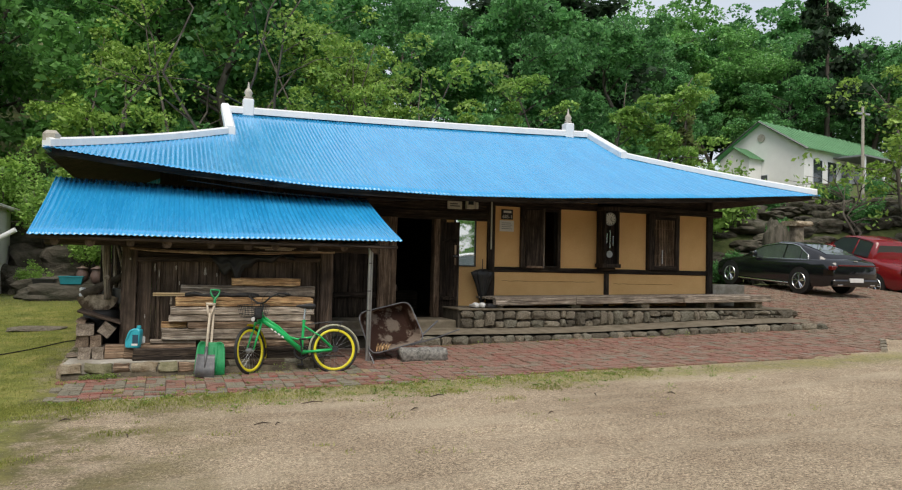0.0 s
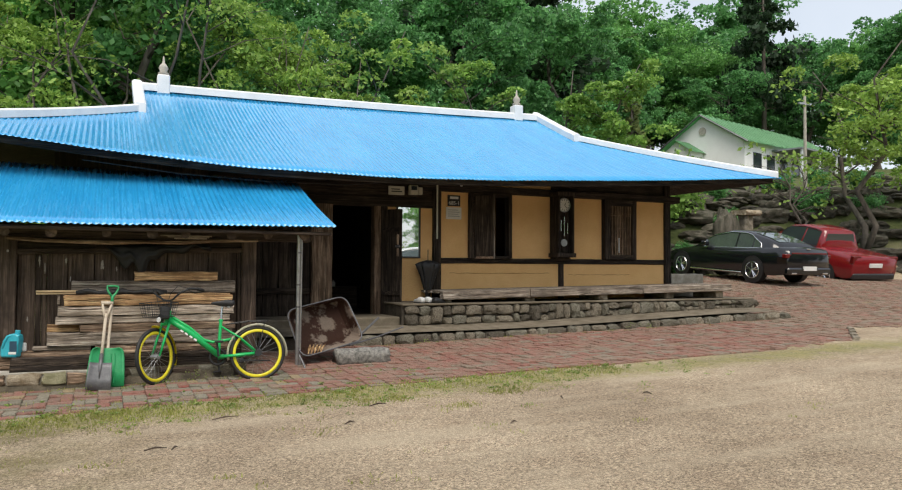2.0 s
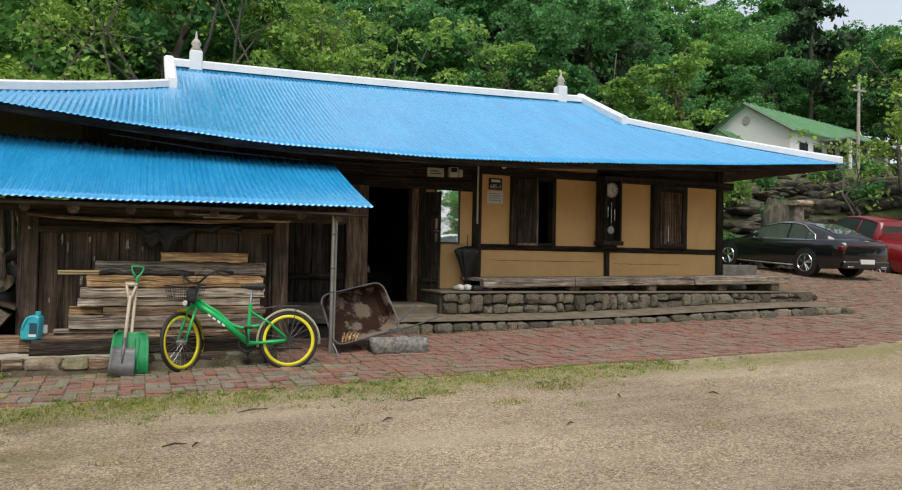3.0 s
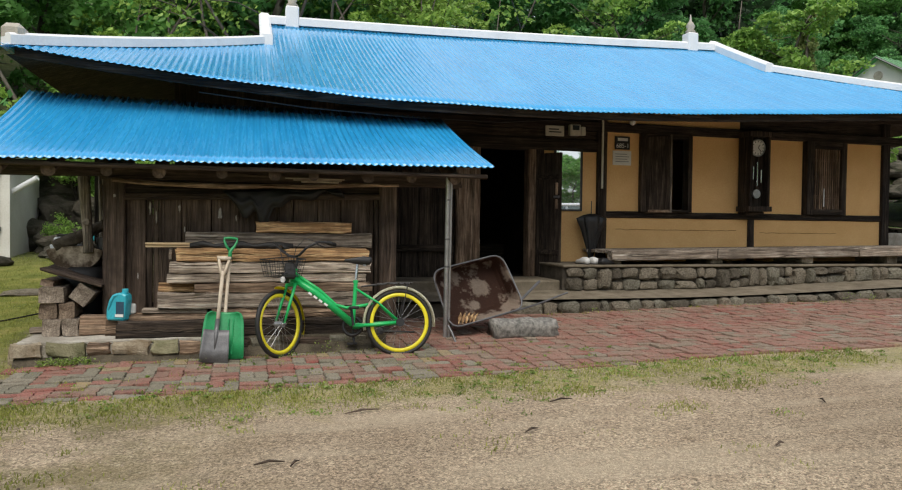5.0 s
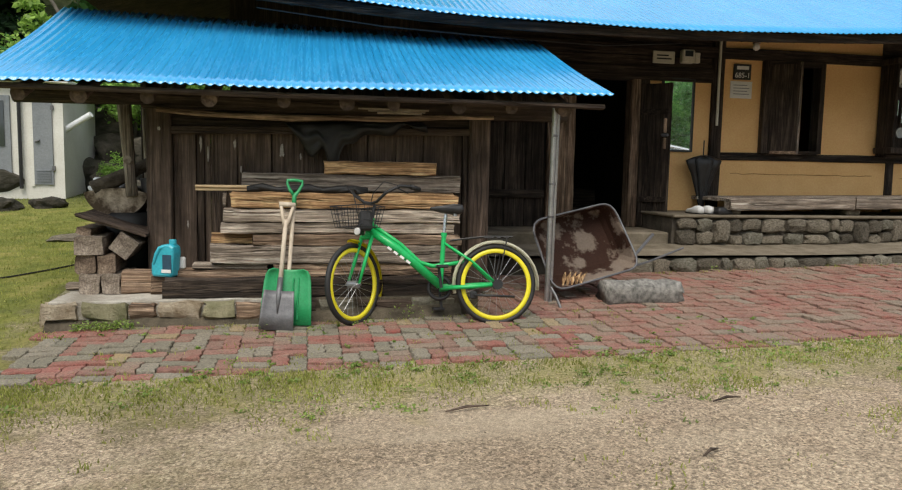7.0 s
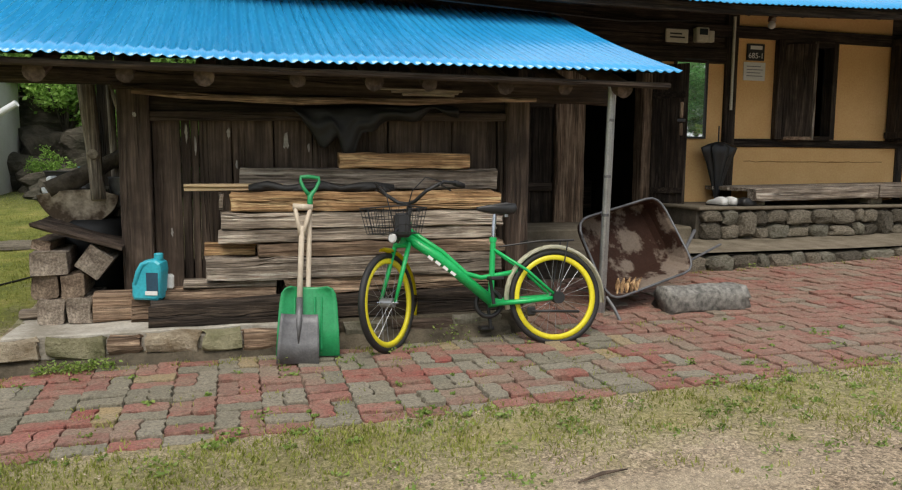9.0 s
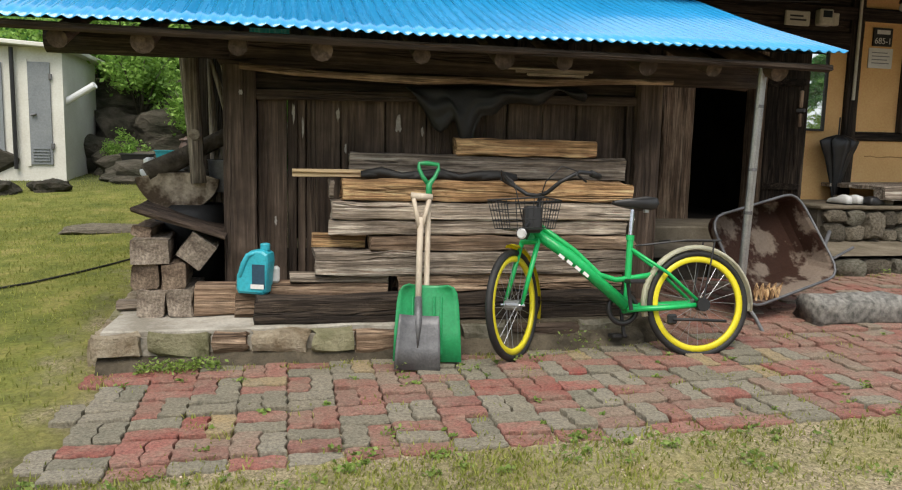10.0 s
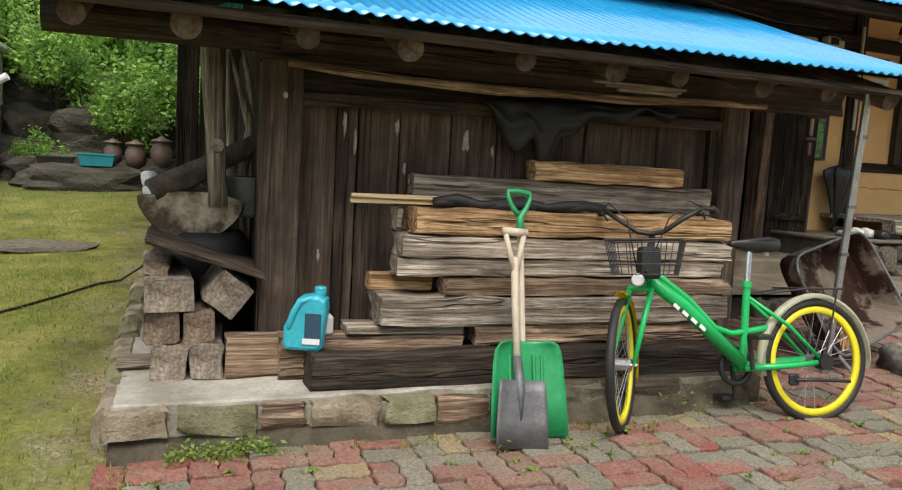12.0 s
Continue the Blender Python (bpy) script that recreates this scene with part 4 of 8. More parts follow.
M_ENDGREY = end_grain("grey_sawn_beam", (0.12, 0.092, 0.07), (0.31, 0.26, 0.21))
M_ENDBROWN = end_grain("brown_sawn_beam", (0.09, 0.06, 0.042), (0.25, 0.19, 0.14))


def beam_end(cx, z0, w, h, length, tilt=0.0, mt=M_ENDGREY, y0=10.60, seed=0):
    bm = timber((-w / 2, 0, -h / 2), (w / 2, length, h / 2), 1, 0.009, seed, 8, 0.009)
    for v in bm.verts:
        v.co.x += 0.04 * v.co.z * math.sin(seed * 2.1)
    ob = part("beam_offcut", bm, mt)
    ob.matrix_basis = Matrix.Translation((cx, y0, z0 + h / 2)) @ Matrix.Rotation(radians(tilt), 4, "Y") @ Matrix.Rotation(radians(2.5 * math.sin(seed * 5.3)), 4, "Z")
    return tagged(ob, "sawn squared beam offcut, end grain to the yard", "timber", "beam offcuts")


beam_end(-0.994, 0.092, 0.146, 0.158, 1.2, 0, M_ENDGREY, 10.60, 1)
beam_end(-0.838, 0.092, 0.142, 0.158, 1.2, 2, M_ENDGREY, 10.60, 2)
beam_end(-1.026, 0.252, 0.145, 0.142, 1.1, 0, M_ENDBROWN, 10.63, 3)
beam_end(-0.872, 0.252, 0.138, 0.142, 1.1, -5, M_ENDBROWN, 10.62, 4)
beam_end(-1.0, 0.396, 0.205, 0.145, 1.0, 0, M_ENDGREY, 10.61, 5)
beam_end(-0.75, 0.385, 0.17, 0.165, 1.0, 38, M_ENDGREY, 10.64, 6)
beam_end(-1.06, 0.542, 0.11, 0.06, 0.9, 8, M_ENDBROWN, 10.72, 7)
flat = timber((-1.22, 10.78, 0.095), (-0.9, 10.88, 0.15), 0, 0.004, 7, 4)
tagged(part("short_board", flat, W_GREY[0]), "short grey board sticking out over the plinth", "board")
slab = timber((-0.27, 0, 0), (0.27, 0.6, 0.026), 0, 0.01, 8, 12, 0.008)
bmesh.ops.transform(slab, matrix=Matrix.Translation((-0.85, 10.66, 0.615)) @ Matrix.Rotation(radians(18), 4, "Y"), verts=slab.verts)
tagged(part("bark_board", slab, W_PLANK[0]), "tilted dark bark board lying over the beam ends", "board")
# half-round log with its pale sawn face
bm = bmesh.new()
n = 16
prof = [(math.cos(math.pi + math.pi * i / n) * 0.25, math.sin(math.pi + math.pi * i / n) * 0.21) for i in range(n + 1)] + [(0.12, 0.03), (-0.05, 0.045), (-0.15, 0.02)]
rings = [[bm.verts.new((-0.91 + x + 0.02 * noise.noise(Vector((x * 5, y * 3, z * 5))), y, 0.87 + z + 0.02 * noise.noise(Vector((x * 6, y, z * 6 + 3))))) for x, z in prof] for y in (11.13, 11.25, 11.5, 11.9)]
for a, b in zip(rings, rings[1:]):
    for j in range(len(prof)):
        bm.faces.new((a[j], a[(j + 1) % len(prof)], b[(j + 1) % len(prof)], b[j]))
bm.faces.new(rings[-1])
bmesh.ops.recalc_face_normals(bm, faces=bm.faces)
half_log = thing("half_log", (-0.9, 11.1, 0.65), "thick half-round log with a pale sawn face", "log")
part("bark", bm, M_LOGBARK, half_log, "rough dark bark", True)
bm = bmesh.new()
front = [bm.verts.new((-0.91 + x * 0.985 + 0.02 * noise.noise(Vector((x * 5, 33.4, z * 5))), 11.127, 0.87 + z * 0.985 + 0.02 * noise.noise(Vector((x * 6, 11.13, z * 6 + 3))))) for x, z in prof]
back = [bm.verts.new(v.co + Vector((0, 0.03, 0))) for v in front]
bm.faces.new(front)
for j in range(len(prof)):
    bm.faces.new((front[j], front[(j + 1) % len(prof)], back[(j + 1) % len(prof)], back[j]))
bmesh.ops.recalc_face_normals(bm, faces=bm.faces)
part("sawn_face", bm, M_SAWN, half_log, "pale sawn face with a dark stain")
for i, (pts, r, lab) in enumerate((
        ([(-1.1, 11.15, 0.9), (-0.95, 11.22, 0.965), (-0.78, 11.3, 1.06), (-0.58, 11.32, 1.17), (-0.4, 11.3, 1.24)], [0.06, 0.066, 0.055, 0.05, 0.04], "dark round branch resting on the logs"),)):
    tagged(part("branch", tube(pts, r, 10), M_LOGBARK, None, "", True), lab, "branch")
tagged(part("forked_post", tube([(-0.78, 11.13, 0.84), (-0.79, 11.13, 1.0), (-0.8, 11.13, 1.2), (-0.815, 11.13, 1.4), (-0.83, 11.13, 1.68)], [0.05, 0.046, 0.05, 0.053, 0.06], 12), W_GREY[2], None, "", True), "grey barked post holding up the lean-to eave", "post")
tagged(part("cut_knot", tube([(-0.79, 11.1, 1.14), (-0.795, 11.06, 1.145)], [0.036, 0.034], 12), W_GREY[1]), "pale sawn knot on the post", "knot")
for i in range(6):
    x0 = -0.70 + 0.045 * i + R.uniform(-0.01, 0.01)
    tagged(part("root_branch", tube([(x0, 11.45, 0.1), (x0 + R.uniform(-0.05, 0.05), 11.4, 0.8), (x0 + R.uniform(-0.06, 0.06), 11.42, 1.25), (x0 + R.uniform(-0.1, 0.1), 11.4, 1.7)], [0.028, 0.03, 0.026, 0.012], 8), W_GREY[2], None, "", True), "crooked peeled branch leaning at the store", "branch", "crooked branches")
tagged(part("grey_bucket", lathe((-0.62, 11.25, 0.78), [(0.09, 0), (0.1, 0.02), (0.115, 0.2), (0.12, 0.21), (0.11, 0.21), (0.1, 0.03)], 20), M_IRON, None, "", True), "grey plastic bucket among the logs", "bucket")
for i in range(3):
    tagged(part("tall_board", timber((-1.0 + 0.15 * i, 12.6, 0.1), (-0.86 + 0.15 * i, 12.64, 2.0), 2, 0.004, 160 + i, 6, 0.005), W_DARK[2]), "tall dark board standing behind the logs", "board", "tall dark boards")
tagged(part("barrel_shell", lathe((-0.85, 11.3, 0.1), [(0.24, 0), (0.25, 0.3), (0.24, 0.55), (0.2, 0.6)], 20), M_RUBBER, None, "", True), "dark drum behind the stacked offcuts", "drum")
for i, (x, y, z) in enumerate(((-1.1, 11.2, 0.9), (-1.08, 11.3, 0.91), (-1.02, 11.36, 0.92), (-1.1, 11.5, 0.91), (-1.0, 11.52, 0.92), (-0.93, 11.55, 0.93), (-1.12, 11.42, 0.95), (-0.9, 11.42, 0.93))):
    place_rock("white_stone", (x, y, z), (R.uniform(0.035, 0.055), 0.04, R.uniform(0.03, 0.05)), R.uniform(0, 180), M_WHITE, None, "pale broken stone piece on the logs", "stone", "pale stone pieces", seed=i + 4)

# ---------- turquoise jug ----------
M_TEAL = surface("turquoise_plastic", (0.03, 0.36, 0.46), (0.045, 0.42, 0.52), 5, 60, 0.38, 0.03)
M_LABEL = surface("dark_blue_label", (0.02, 0.05, 0.09), (0.03, 0.075, 0.12), 7, 60, 0.4, 0.0)
M_PAPER = surface("white_paper", (0.66, 0.66, 0.64), (0.74, 0.74, 0.72), 5, 60, 0.8, 0.05)


def extrude_outline(pts, depth, y):
    """A rounded flat body: an outline in x and z, swollen through its depth."""
    bm = bmesh.new()
    rings = []
    cx, cz = sum(p[0] for p in pts) / len(pts), sum(p[1] for p in pts) / len(pts)
    for d, s in ((-0.5, 0.86), (-0.42, 0.96), (-0.2, 1.0), (0.2, 1.0), (0.42, 0.96), (0.5, 0.86)):
        rings.append([bm.verts.new((cx + (x - cx) * s, y + d * depth, cz + (z - cz) * s)) for x, z in pts])
    for a, b in zip(rings, rings[1:]):
        for j in range(len(pts)):
            bm.faces.new((a[j], a[(j + 1) % len(pts)], b[(j + 1) % len(pts)], b[j]))
    bm.faces.new(rings[0][::-1])
    bm.faces.new(rings[-1])
    bmesh.ops.recalc_face_normals(bm, faces=bm.faces)
    return bm


jug = thing("plastic_jug", (-0.4, 10.57, 0.285), "turquoise plastic detergent jug standing on a timber", "jug")
J = Matrix.Translation((-0.405, 10.52, 0.237)) @ Matrix.Rotation(radians(-20), 4, "Z") @ Matrix.Diagonal((1, 1, 0.88, 1))


def jug_part(name, bm, mt, parent, label="", smooth=False):
    bmesh.ops.transform(bm, matrix=J, verts=bm.verts)
    return part(name, bm, mt, parent, label, smooth)


jug_part("body", extrude_outline([(-0.09, 0.005), (0.06, 0.0), (0.078, 0.018), (0.085, 0.12), (0.095, 0.22), (0.09, 0.275), (0.062, 0.297), (0.02, 0.297), (-0.02, 0.288), (-0.045, 0.268), (-0.065, 0.21), (-0.1, 0.125), (-0.102, 0.03)], 0.12, 0), M_TEAL, jug)
jug_part("handle", tube([(-0.075, -0.045, 0.1), (-0.068, -0.055, 0.15), (-0.05, -0.057, 0.21), (-0.025, -0.055, 0.262), (0.02, -0.045, 0.28), (0.055, -0.04, 0.278)], [0.012, 0.016, 0.017, 0.017, 0.016, 0.012], 10), M_TEAL, jug, "", True)
jug_part("cap", lathe((0.055, 0, 0.29), [(0.026, 0), (0.028, 0.01), (0.028, 0.04), (0.024, 0.046)], 16), M_TEAL, jug)
jug_part("label", box((0.0, -0.0635, 0.05), (0.074, -0.0605, 0.205), 0.0), M_LABEL, jug, "dark blue printed label")
jug_part("label_stripe", box((-0.008, -0.0665, 0.046), (0.07, -0.0640, 0.075), 0.0), M_PAPER, jug, "white stripe of the label")
tagged(part("white_bottle", box((-0.325, 10.56, 0.29), (-0.275, 10.62, 0.385), 0.012), M_PAPER), "small white plastic bottle behind the jug", "bottle")

# ---------- two shovels leaning at the stack ----------
M_GREENP = surface("green_plastic", (0.015, 0.25, 0.085), (0.025, 0.31, 0.11), 6, 60, 0.4, 0.05)
M_ASH = surface("pale_ash_handle", (0.47, 0.39, 0.30), (0.62, 0.54, 0.43), 9, 70, 0.7, 0.2, stretch=(1, 1, 0.12))


def curved_pan(rows, y_of, thick=0.006):
    """A scoop from rows of (z, half width, curl)."""
    bm = bmesh.new()
    grid = []
    for z, hw, curl in rows:
        grid.append([bm.verts.new((hw * math.sin(a) / math.sin(1.0), y_of(z) + curl * (1 - math.cos(a)) * -1, z)) for a in [(-1.0 + 0.2 * i) for i in range(11)]])
    for a, b in zip(grid, grid[1:]):
        for i in range(10):
            bm.faces.new((a[i], a[i + 1], b[i + 1], b[i]))
    bmesh.ops.recalc_face_normals(bm, faces=bm.faces)
    geo = bmesh.ops.solidify(bm, geom=bm.faces[:], thickness=thick)
    return bm


LEANT = Matrix.Translation((0.51, 10.02, -0.1)) @ Matrix.Rotation(radians(-18.5), 4, "X") @ Matrix.Rotation(radians(3.0), 4, "Y")
SPADE = Matrix.Translation((0.445, 10.0, -0.1)) @ Matrix.Rotation(radians(-19.5), 4, "X") @ Matrix.Rotation(radians(4.5), 4, "Y")


def moved(bm, m):
    bmesh.ops.transform(bm, matrix=m, verts=bm.verts)
    return bm


snow = thing("snow_shovel", (0.53, 10.05, -0.1), "green plastic snow shovel with a D-handle, leaning on timbers", "shovel")
part("scoop", moved(curved_pan([(0.04, 0.19, 0.10), (0.2, 0.185, 0.10), (0.36, 0.175, 0.10), (0.42, 0.165, 0.11), (0.45, 0.145, 0.13), (0.465, 0.11, 0.12)], lambda z: 0.03 + 0.0 * z), LEANT), M_GREENP, snow, "", True)
for dx in (-0.08, -0.04, 0.04, 0.08):
    part("scoop_rib", moved(tube([(dx, 0.012, 0.08), (dx, 0.012, 0.4)], 0.008, 6), LEANT), M_GREENP, snow)
part("shaft", moved(tube([(0, 0.05, 0.3), (0.01, 0.06, 1.03)], 0.016, 10), LEANT), M_ASH, snow, "pale wooden shaft")
part("grip", moved(tube([(0.01, 0.06, 0.98), (0.01, 0.06, 1.06), (0.045, 0.06, 1.11), (0.065, 0.06, 1.155), (0.065, 0.06, 1.185), (0.0, 0.06, 1.19), (-0.05, 0.06, 1.185), (-0.05, 0.06, 1.155), (-0.03, 0.06, 1.11), (0.0, 0.06, 1.07)], [0.02, 0.018, 0.012, 0.011, 0.012, 0.014, 0.012, 0.011, 0.012, 0.014], 10), LEANT), M_GREENP, snow, "green D-shaped grip", True)
spade = thing("spade", (0.49, 10.0, -0.1), "worn steel spade with a split wooden handle", "spade")
part("blade", moved(curved_pan([(0.0, 0.125, 0.03), (0.12, 0.122, 0.04), (0.24, 0.115, 0.05), (0.295, 0.11, 0.05)], lambda z: -0.035), SPADE), M_IRON, spade, "grey flat steel blade", True)
part("socket", moved(tube([(0, -0.04, 0.12), (0, -0.03, 0.26), (0, 0.0, 0.4)], [0.004, 0.024, 0.021], 10), SPADE), M_IRON, spade, "", True)
part("shaft", moved(tube([(0, 0.0, 0.36), (0.0, 0.02, 0.7), (0.0, 0.02, 0.86)], 0.018, 10), SPADE), M_ASH, spade, "", True)
for s in (-1, 1):
    part("yoke_arm", moved(tube([(0.004 * s, 0.02, 0.80), (0.03 * s, 0.02, 0.90), (0.048 * s, 0.02, 0.98)], [0.016, 0.014, 0.013], 8), SPADE), M_ASH, spade, "", True)
part("grip_bar", moved(tube([(-0.062, 0.02, 0.985), (0.062, 0.02, 0.985)], 0.02, 10), SPADE), M_ASH, spade, "", True)

# ---------- green bicycle ----------
M_BGREEN = surface("bright_green_paint", (0.012, 0.40, 0.10), (0.015, 0.44, 0.12), 4, 50, 0.28, 0.01)
M_YELLOW = surface("yellow_rim_paint", (0.72, 0.62, 0.02), (0.78, 0.68, 0.03), 4, 50, 0.35, 0.01)
M_LENS = surface("clear_lamp_lens", (0.7, 0.7, 0.7), (0.8, 0.8, 0.8), 4, 50, 0.1, 0.0)
bike = thing("bicycle", (1.6, 10.03, gz(1.6, 10.03)), "bright green step-through bicycle with yellow rims", "bicycle")
FW = Vector((-1.11, 0.075, 0)).normalized()
SD = Vector((-FW.y, FW.x, 0))
BASE = Vector((2.125, 10.0, -0.09))
WR = 0.318


def bp(u, z, w=0.0):
    return BASE + FW * u + SD * w + Vector((0, 0, z))


def wheel(c, fwd, name):
    side = Vector((-fwd.y, fwd.x, 0))
    up = Vector((0, 0, 1))
    tyre = part(name, torus(c, WR - 0.021, 0.021, fwd, up, 48, 8), M_RUBBER, bike, "black tyre on a yellow rim", True)
    bm = bmesh.new()
    prof = ((0.284, -0.011), (0.284, 0.011), (0.252, 0.013), (0.246, 0.006), (0.246, -0.006), (0.252, -0.013))
    rings = [[bm.verts.new(c + (fwd * math.cos(a) + up * math.sin(a)) * r + side * w) for r, w in prof] for a in [i * math.tau / 48 for i in range(48)]]
    for i in range(48):
        a, b = rings[i], rings[(i + 1) % 48]
        for j in range(6):
            bm.faces.new((a[j], a[(j + 1) % 6], b[(j + 1) % 6], b[j]))
    bmesh.ops.recalc_face_normals(bm, faces=bm.faces)
    part("rim", bm, M_YELLOW, tyre, "yellow rim", True)
    part("hub", tube([c - side * 0.045, c + side * 0.045], 0.03, 14), M_STEEL, tyre)
    part("axle", tube([c - side * 0.075, c + side * 0.075], 0.009, 8), M_CHROME, tyre)
    for i in range(24):
        a = i * math.tau / 24
        h = a + (0.5 if i % 2 else -0.5)
        s = side * (0.03 if i % 4 < 2 else -0.03)
        part("spoke", tube([c + (fwd * math.cos(h) + up * math.sin(h)) * 0.03 + s, c + (fwd * math.cos(a) + up * math.sin(a)) * 0.25], 0.0014, 4), M_STEEL, tyre)
    return tyre


STEER = Matrix.Rotation(radians(47 + 4), 3, "Z")
FF = (STEER @ FW).normalized()
FS = Vector((-FF.y, FF.x, 0))
AX_F = bp(1.11, WR)
wheel(bp(0, WR), FW, "rear_wheel")
wheel(AX_F, FF, "front_wheel")
HEAD_LO, HEAD_HI = bp(1.005, 0.69), bp(0.97, 0.83)
BB = bp(0.44, 0.29)
part("head_tube", tube([HEAD_LO, HEAD_HI], 0.024, 12), M_BGREEN, bike)
part("down_tube", tube([HEAD_LO.lerp(HEAD_HI, 0.35), bp(0.78, 0.6), BB + Vector((0, 0, 0.02))], [0.032, 0.034, 0.034], 12), M_BGREEN, bike, "thick green down tube", True)
part("top_tube", tube([HEAD_LO.lerp(HEAD_HI, 0.7), bp(0.75, 0.63), bp(0.6, 0.49), bp(0.5, 0.46), bp(0.38, 0.475), bp(0.22, 0.5)], 0.016, 10), M_BGREEN, bike, "", True)
part("seat_tube", tube([BB, bp(0.41, 0.71)], 0.019, 12), M_BGREEN, bike)
part("seat_post", tube([bp(0.412, 0.70), bp(0.395, 0.87)], 0.014, 10), M_CHROME, bike, "chromed seat post")
part("seat_clamp", tube([bp(0.413, 0.69), bp(0.41, 0.72)], 0.024, 12), M_BGREEN, bike)
for s in (-1, 1):
    part("chain_stay", tube([BB + SD * 0.02 * s, bp(0.2, 0.30, 0.045 * s), bp(0, WR, 0.06 * s)], [0.018, 0.016, 0.014], 8), M_BGREEN, bike, "", True)
    part("seat_stay", tube([bp(0.41, 0.64, 0.015 * s), bp(0.2, 0.5, 0.05 * s), bp(0, WR, 0.06 * s)], 0.010, 8), M_BGREEN, bike, "", True)
    part("fork_blade", tube([bp(1.01, 0.68) + FS * 0.05 * s, AX_F.lerp(bp(1.01, 0.68), 0.4) + FS * 0.052 * s, AX_F + FS * 0.055 * s], [0.015, 0.014, 0.010], 8), M_BGREEN, bike, "", True)
part("fork_crown", tube([bp(1.01, 0.68) - FS * 0.055, bp(1.01, 0.68) + FS * 0.055], 0.018, 10), M_BGREEN, bike)


def fender(c, fwd, a0, a1, mt, name):
    side = Vector((-fwd.y, fwd.x, 0))
    up = Vector((0, 0, 1))
    bm = bmesh.new()
    rows = []
    for i in range(25):
        a = radians(a0 + (a1 - a0) * i / 24)
        d = fwd * math.cos(a) + up * math.sin(a)
        rows.append([bm.verts.new(c + d * r + side * w) for r, w in ((WR + 0.006, -0.03), (WR + 0.024, -0.02), (WR + 0.03, 0), (WR + 0.024, 0.02), (WR + 0.006, 0.03))])
    for a, b in zip(rows, rows[1:]):
        for j in range(4):
            bm.faces.new((a[j], a[j + 1], b[j + 1], b[j]))
    bmesh.ops.solidify(bm, geom=bm.faces[:], thickness=0.003)
    return part(name, bm, mt, bike, "", True)


M_IVORY = surface("ivory_plastic", (0.78, 0.76, 0.58), (0.84, 0.82, 0.66), 4, 50, 0.4, 0.02)
rf = fender(bp(0, WR), FW, -12, 188, M_IVORY, "rear_fender")
tagged(rf, "cream rear mudguard with yellow tail")
fender(AX_F, FF, 82, 205, M_YELLOW, "front_fender")
SADDLE = extrude_outline([(-0.13, 0.0), (-0.12, 0.035), (-0.05, 0.045), (0.06, 0.03), (0.13, 0.02), (0.14, 0.0), (0.05, -0.02), (-0.06, -0.035), (-0.11, -0.03)], 0.16, 0)
for v in SADDLE.verts:
    v.co.y *= 1.0 if v.co.x < -0.02 else max(0.28, 1 - (v.co.x + 0.02) * 6)
moved(SADDLE, Matrix.Translation(bp(0.385, 0.90)) @ Matrix(((FW.x, SD.x, 0, 0), (FW.y, SD.y, 0, 0), (0, 0, 1, 0), (0, 0, 0, 1))))
part("saddle", SADDLE, M_BLACK, bike, "black padded saddle", True)
part("saddle_spring", tube([bp(0.33, 0.85, 0.04), bp(0.33, 0.885, 0.04)], 0.016, 8), M_STEEL, bike)
STEM = HEAD_HI + Vector((0, 0, 0.1)) - FW * 0.02
part("stem", tube([HEAD_HI, STEM, STEM + FF * 0.04 + Vector((0, 0, 0.01))], [0.016, 0.015, 0.014], 10), M_BLACK, bike)
BARC = STEM + FF * 0.04 + Vector((0, 0, 0.01))
bar = [BARC + FS * (w) + FF * f + Vector((0, 0, z)) for w, f, z in ((-0.28, -0.24, 0.115), (-0.27, -0.14, 0.125), (-0.235, -0.05, 0.125), (-0.15, 0.02, 0.07), (-0.06, 0.01, 0.01), (0, 0, 0), (0.06, 0.01, 0.01), (0.15, 0.02, 0.07), (0.235, -0.05, 0.125), (0.27, -0.14, 0.125), (0.28, -0.24, 0.115))]
part("handlebar", tube(bar, 0.012, 10), M_BLACK, bike, "black swept-back handlebar", True)
for a, b in ((bar[0], bar[1]), (bar[10], bar[9])):
    part("grip", tube([a, b], 0.019, 10), M_RUBBER, bike, "", True)
for s, q in ((1, bar[8]), (-1, bar[2])):
    part("brake_lever", tube([q + FF * 0.03, q - FF * 0.03 + FF * 0.07 - FS * 0.0 + Vector((0, 0, -0.02)), q - FF * 0.1 + Vector((0, 0, -0.045))], 0.006, 6), M_BLACK, bike)
    part("brake_cable", tube([q + FF * 0.03, q + FF * 0.14 - FS * 0.05 * s + Vector((0, 0, 0.02)), q + FF * 0.15 - FS * 0.14 * s + Vector((0, 0, -0.06)), HEAD_LO + FF * 0.06], 0.0035, 6), M_BLACK, bike, "", True)
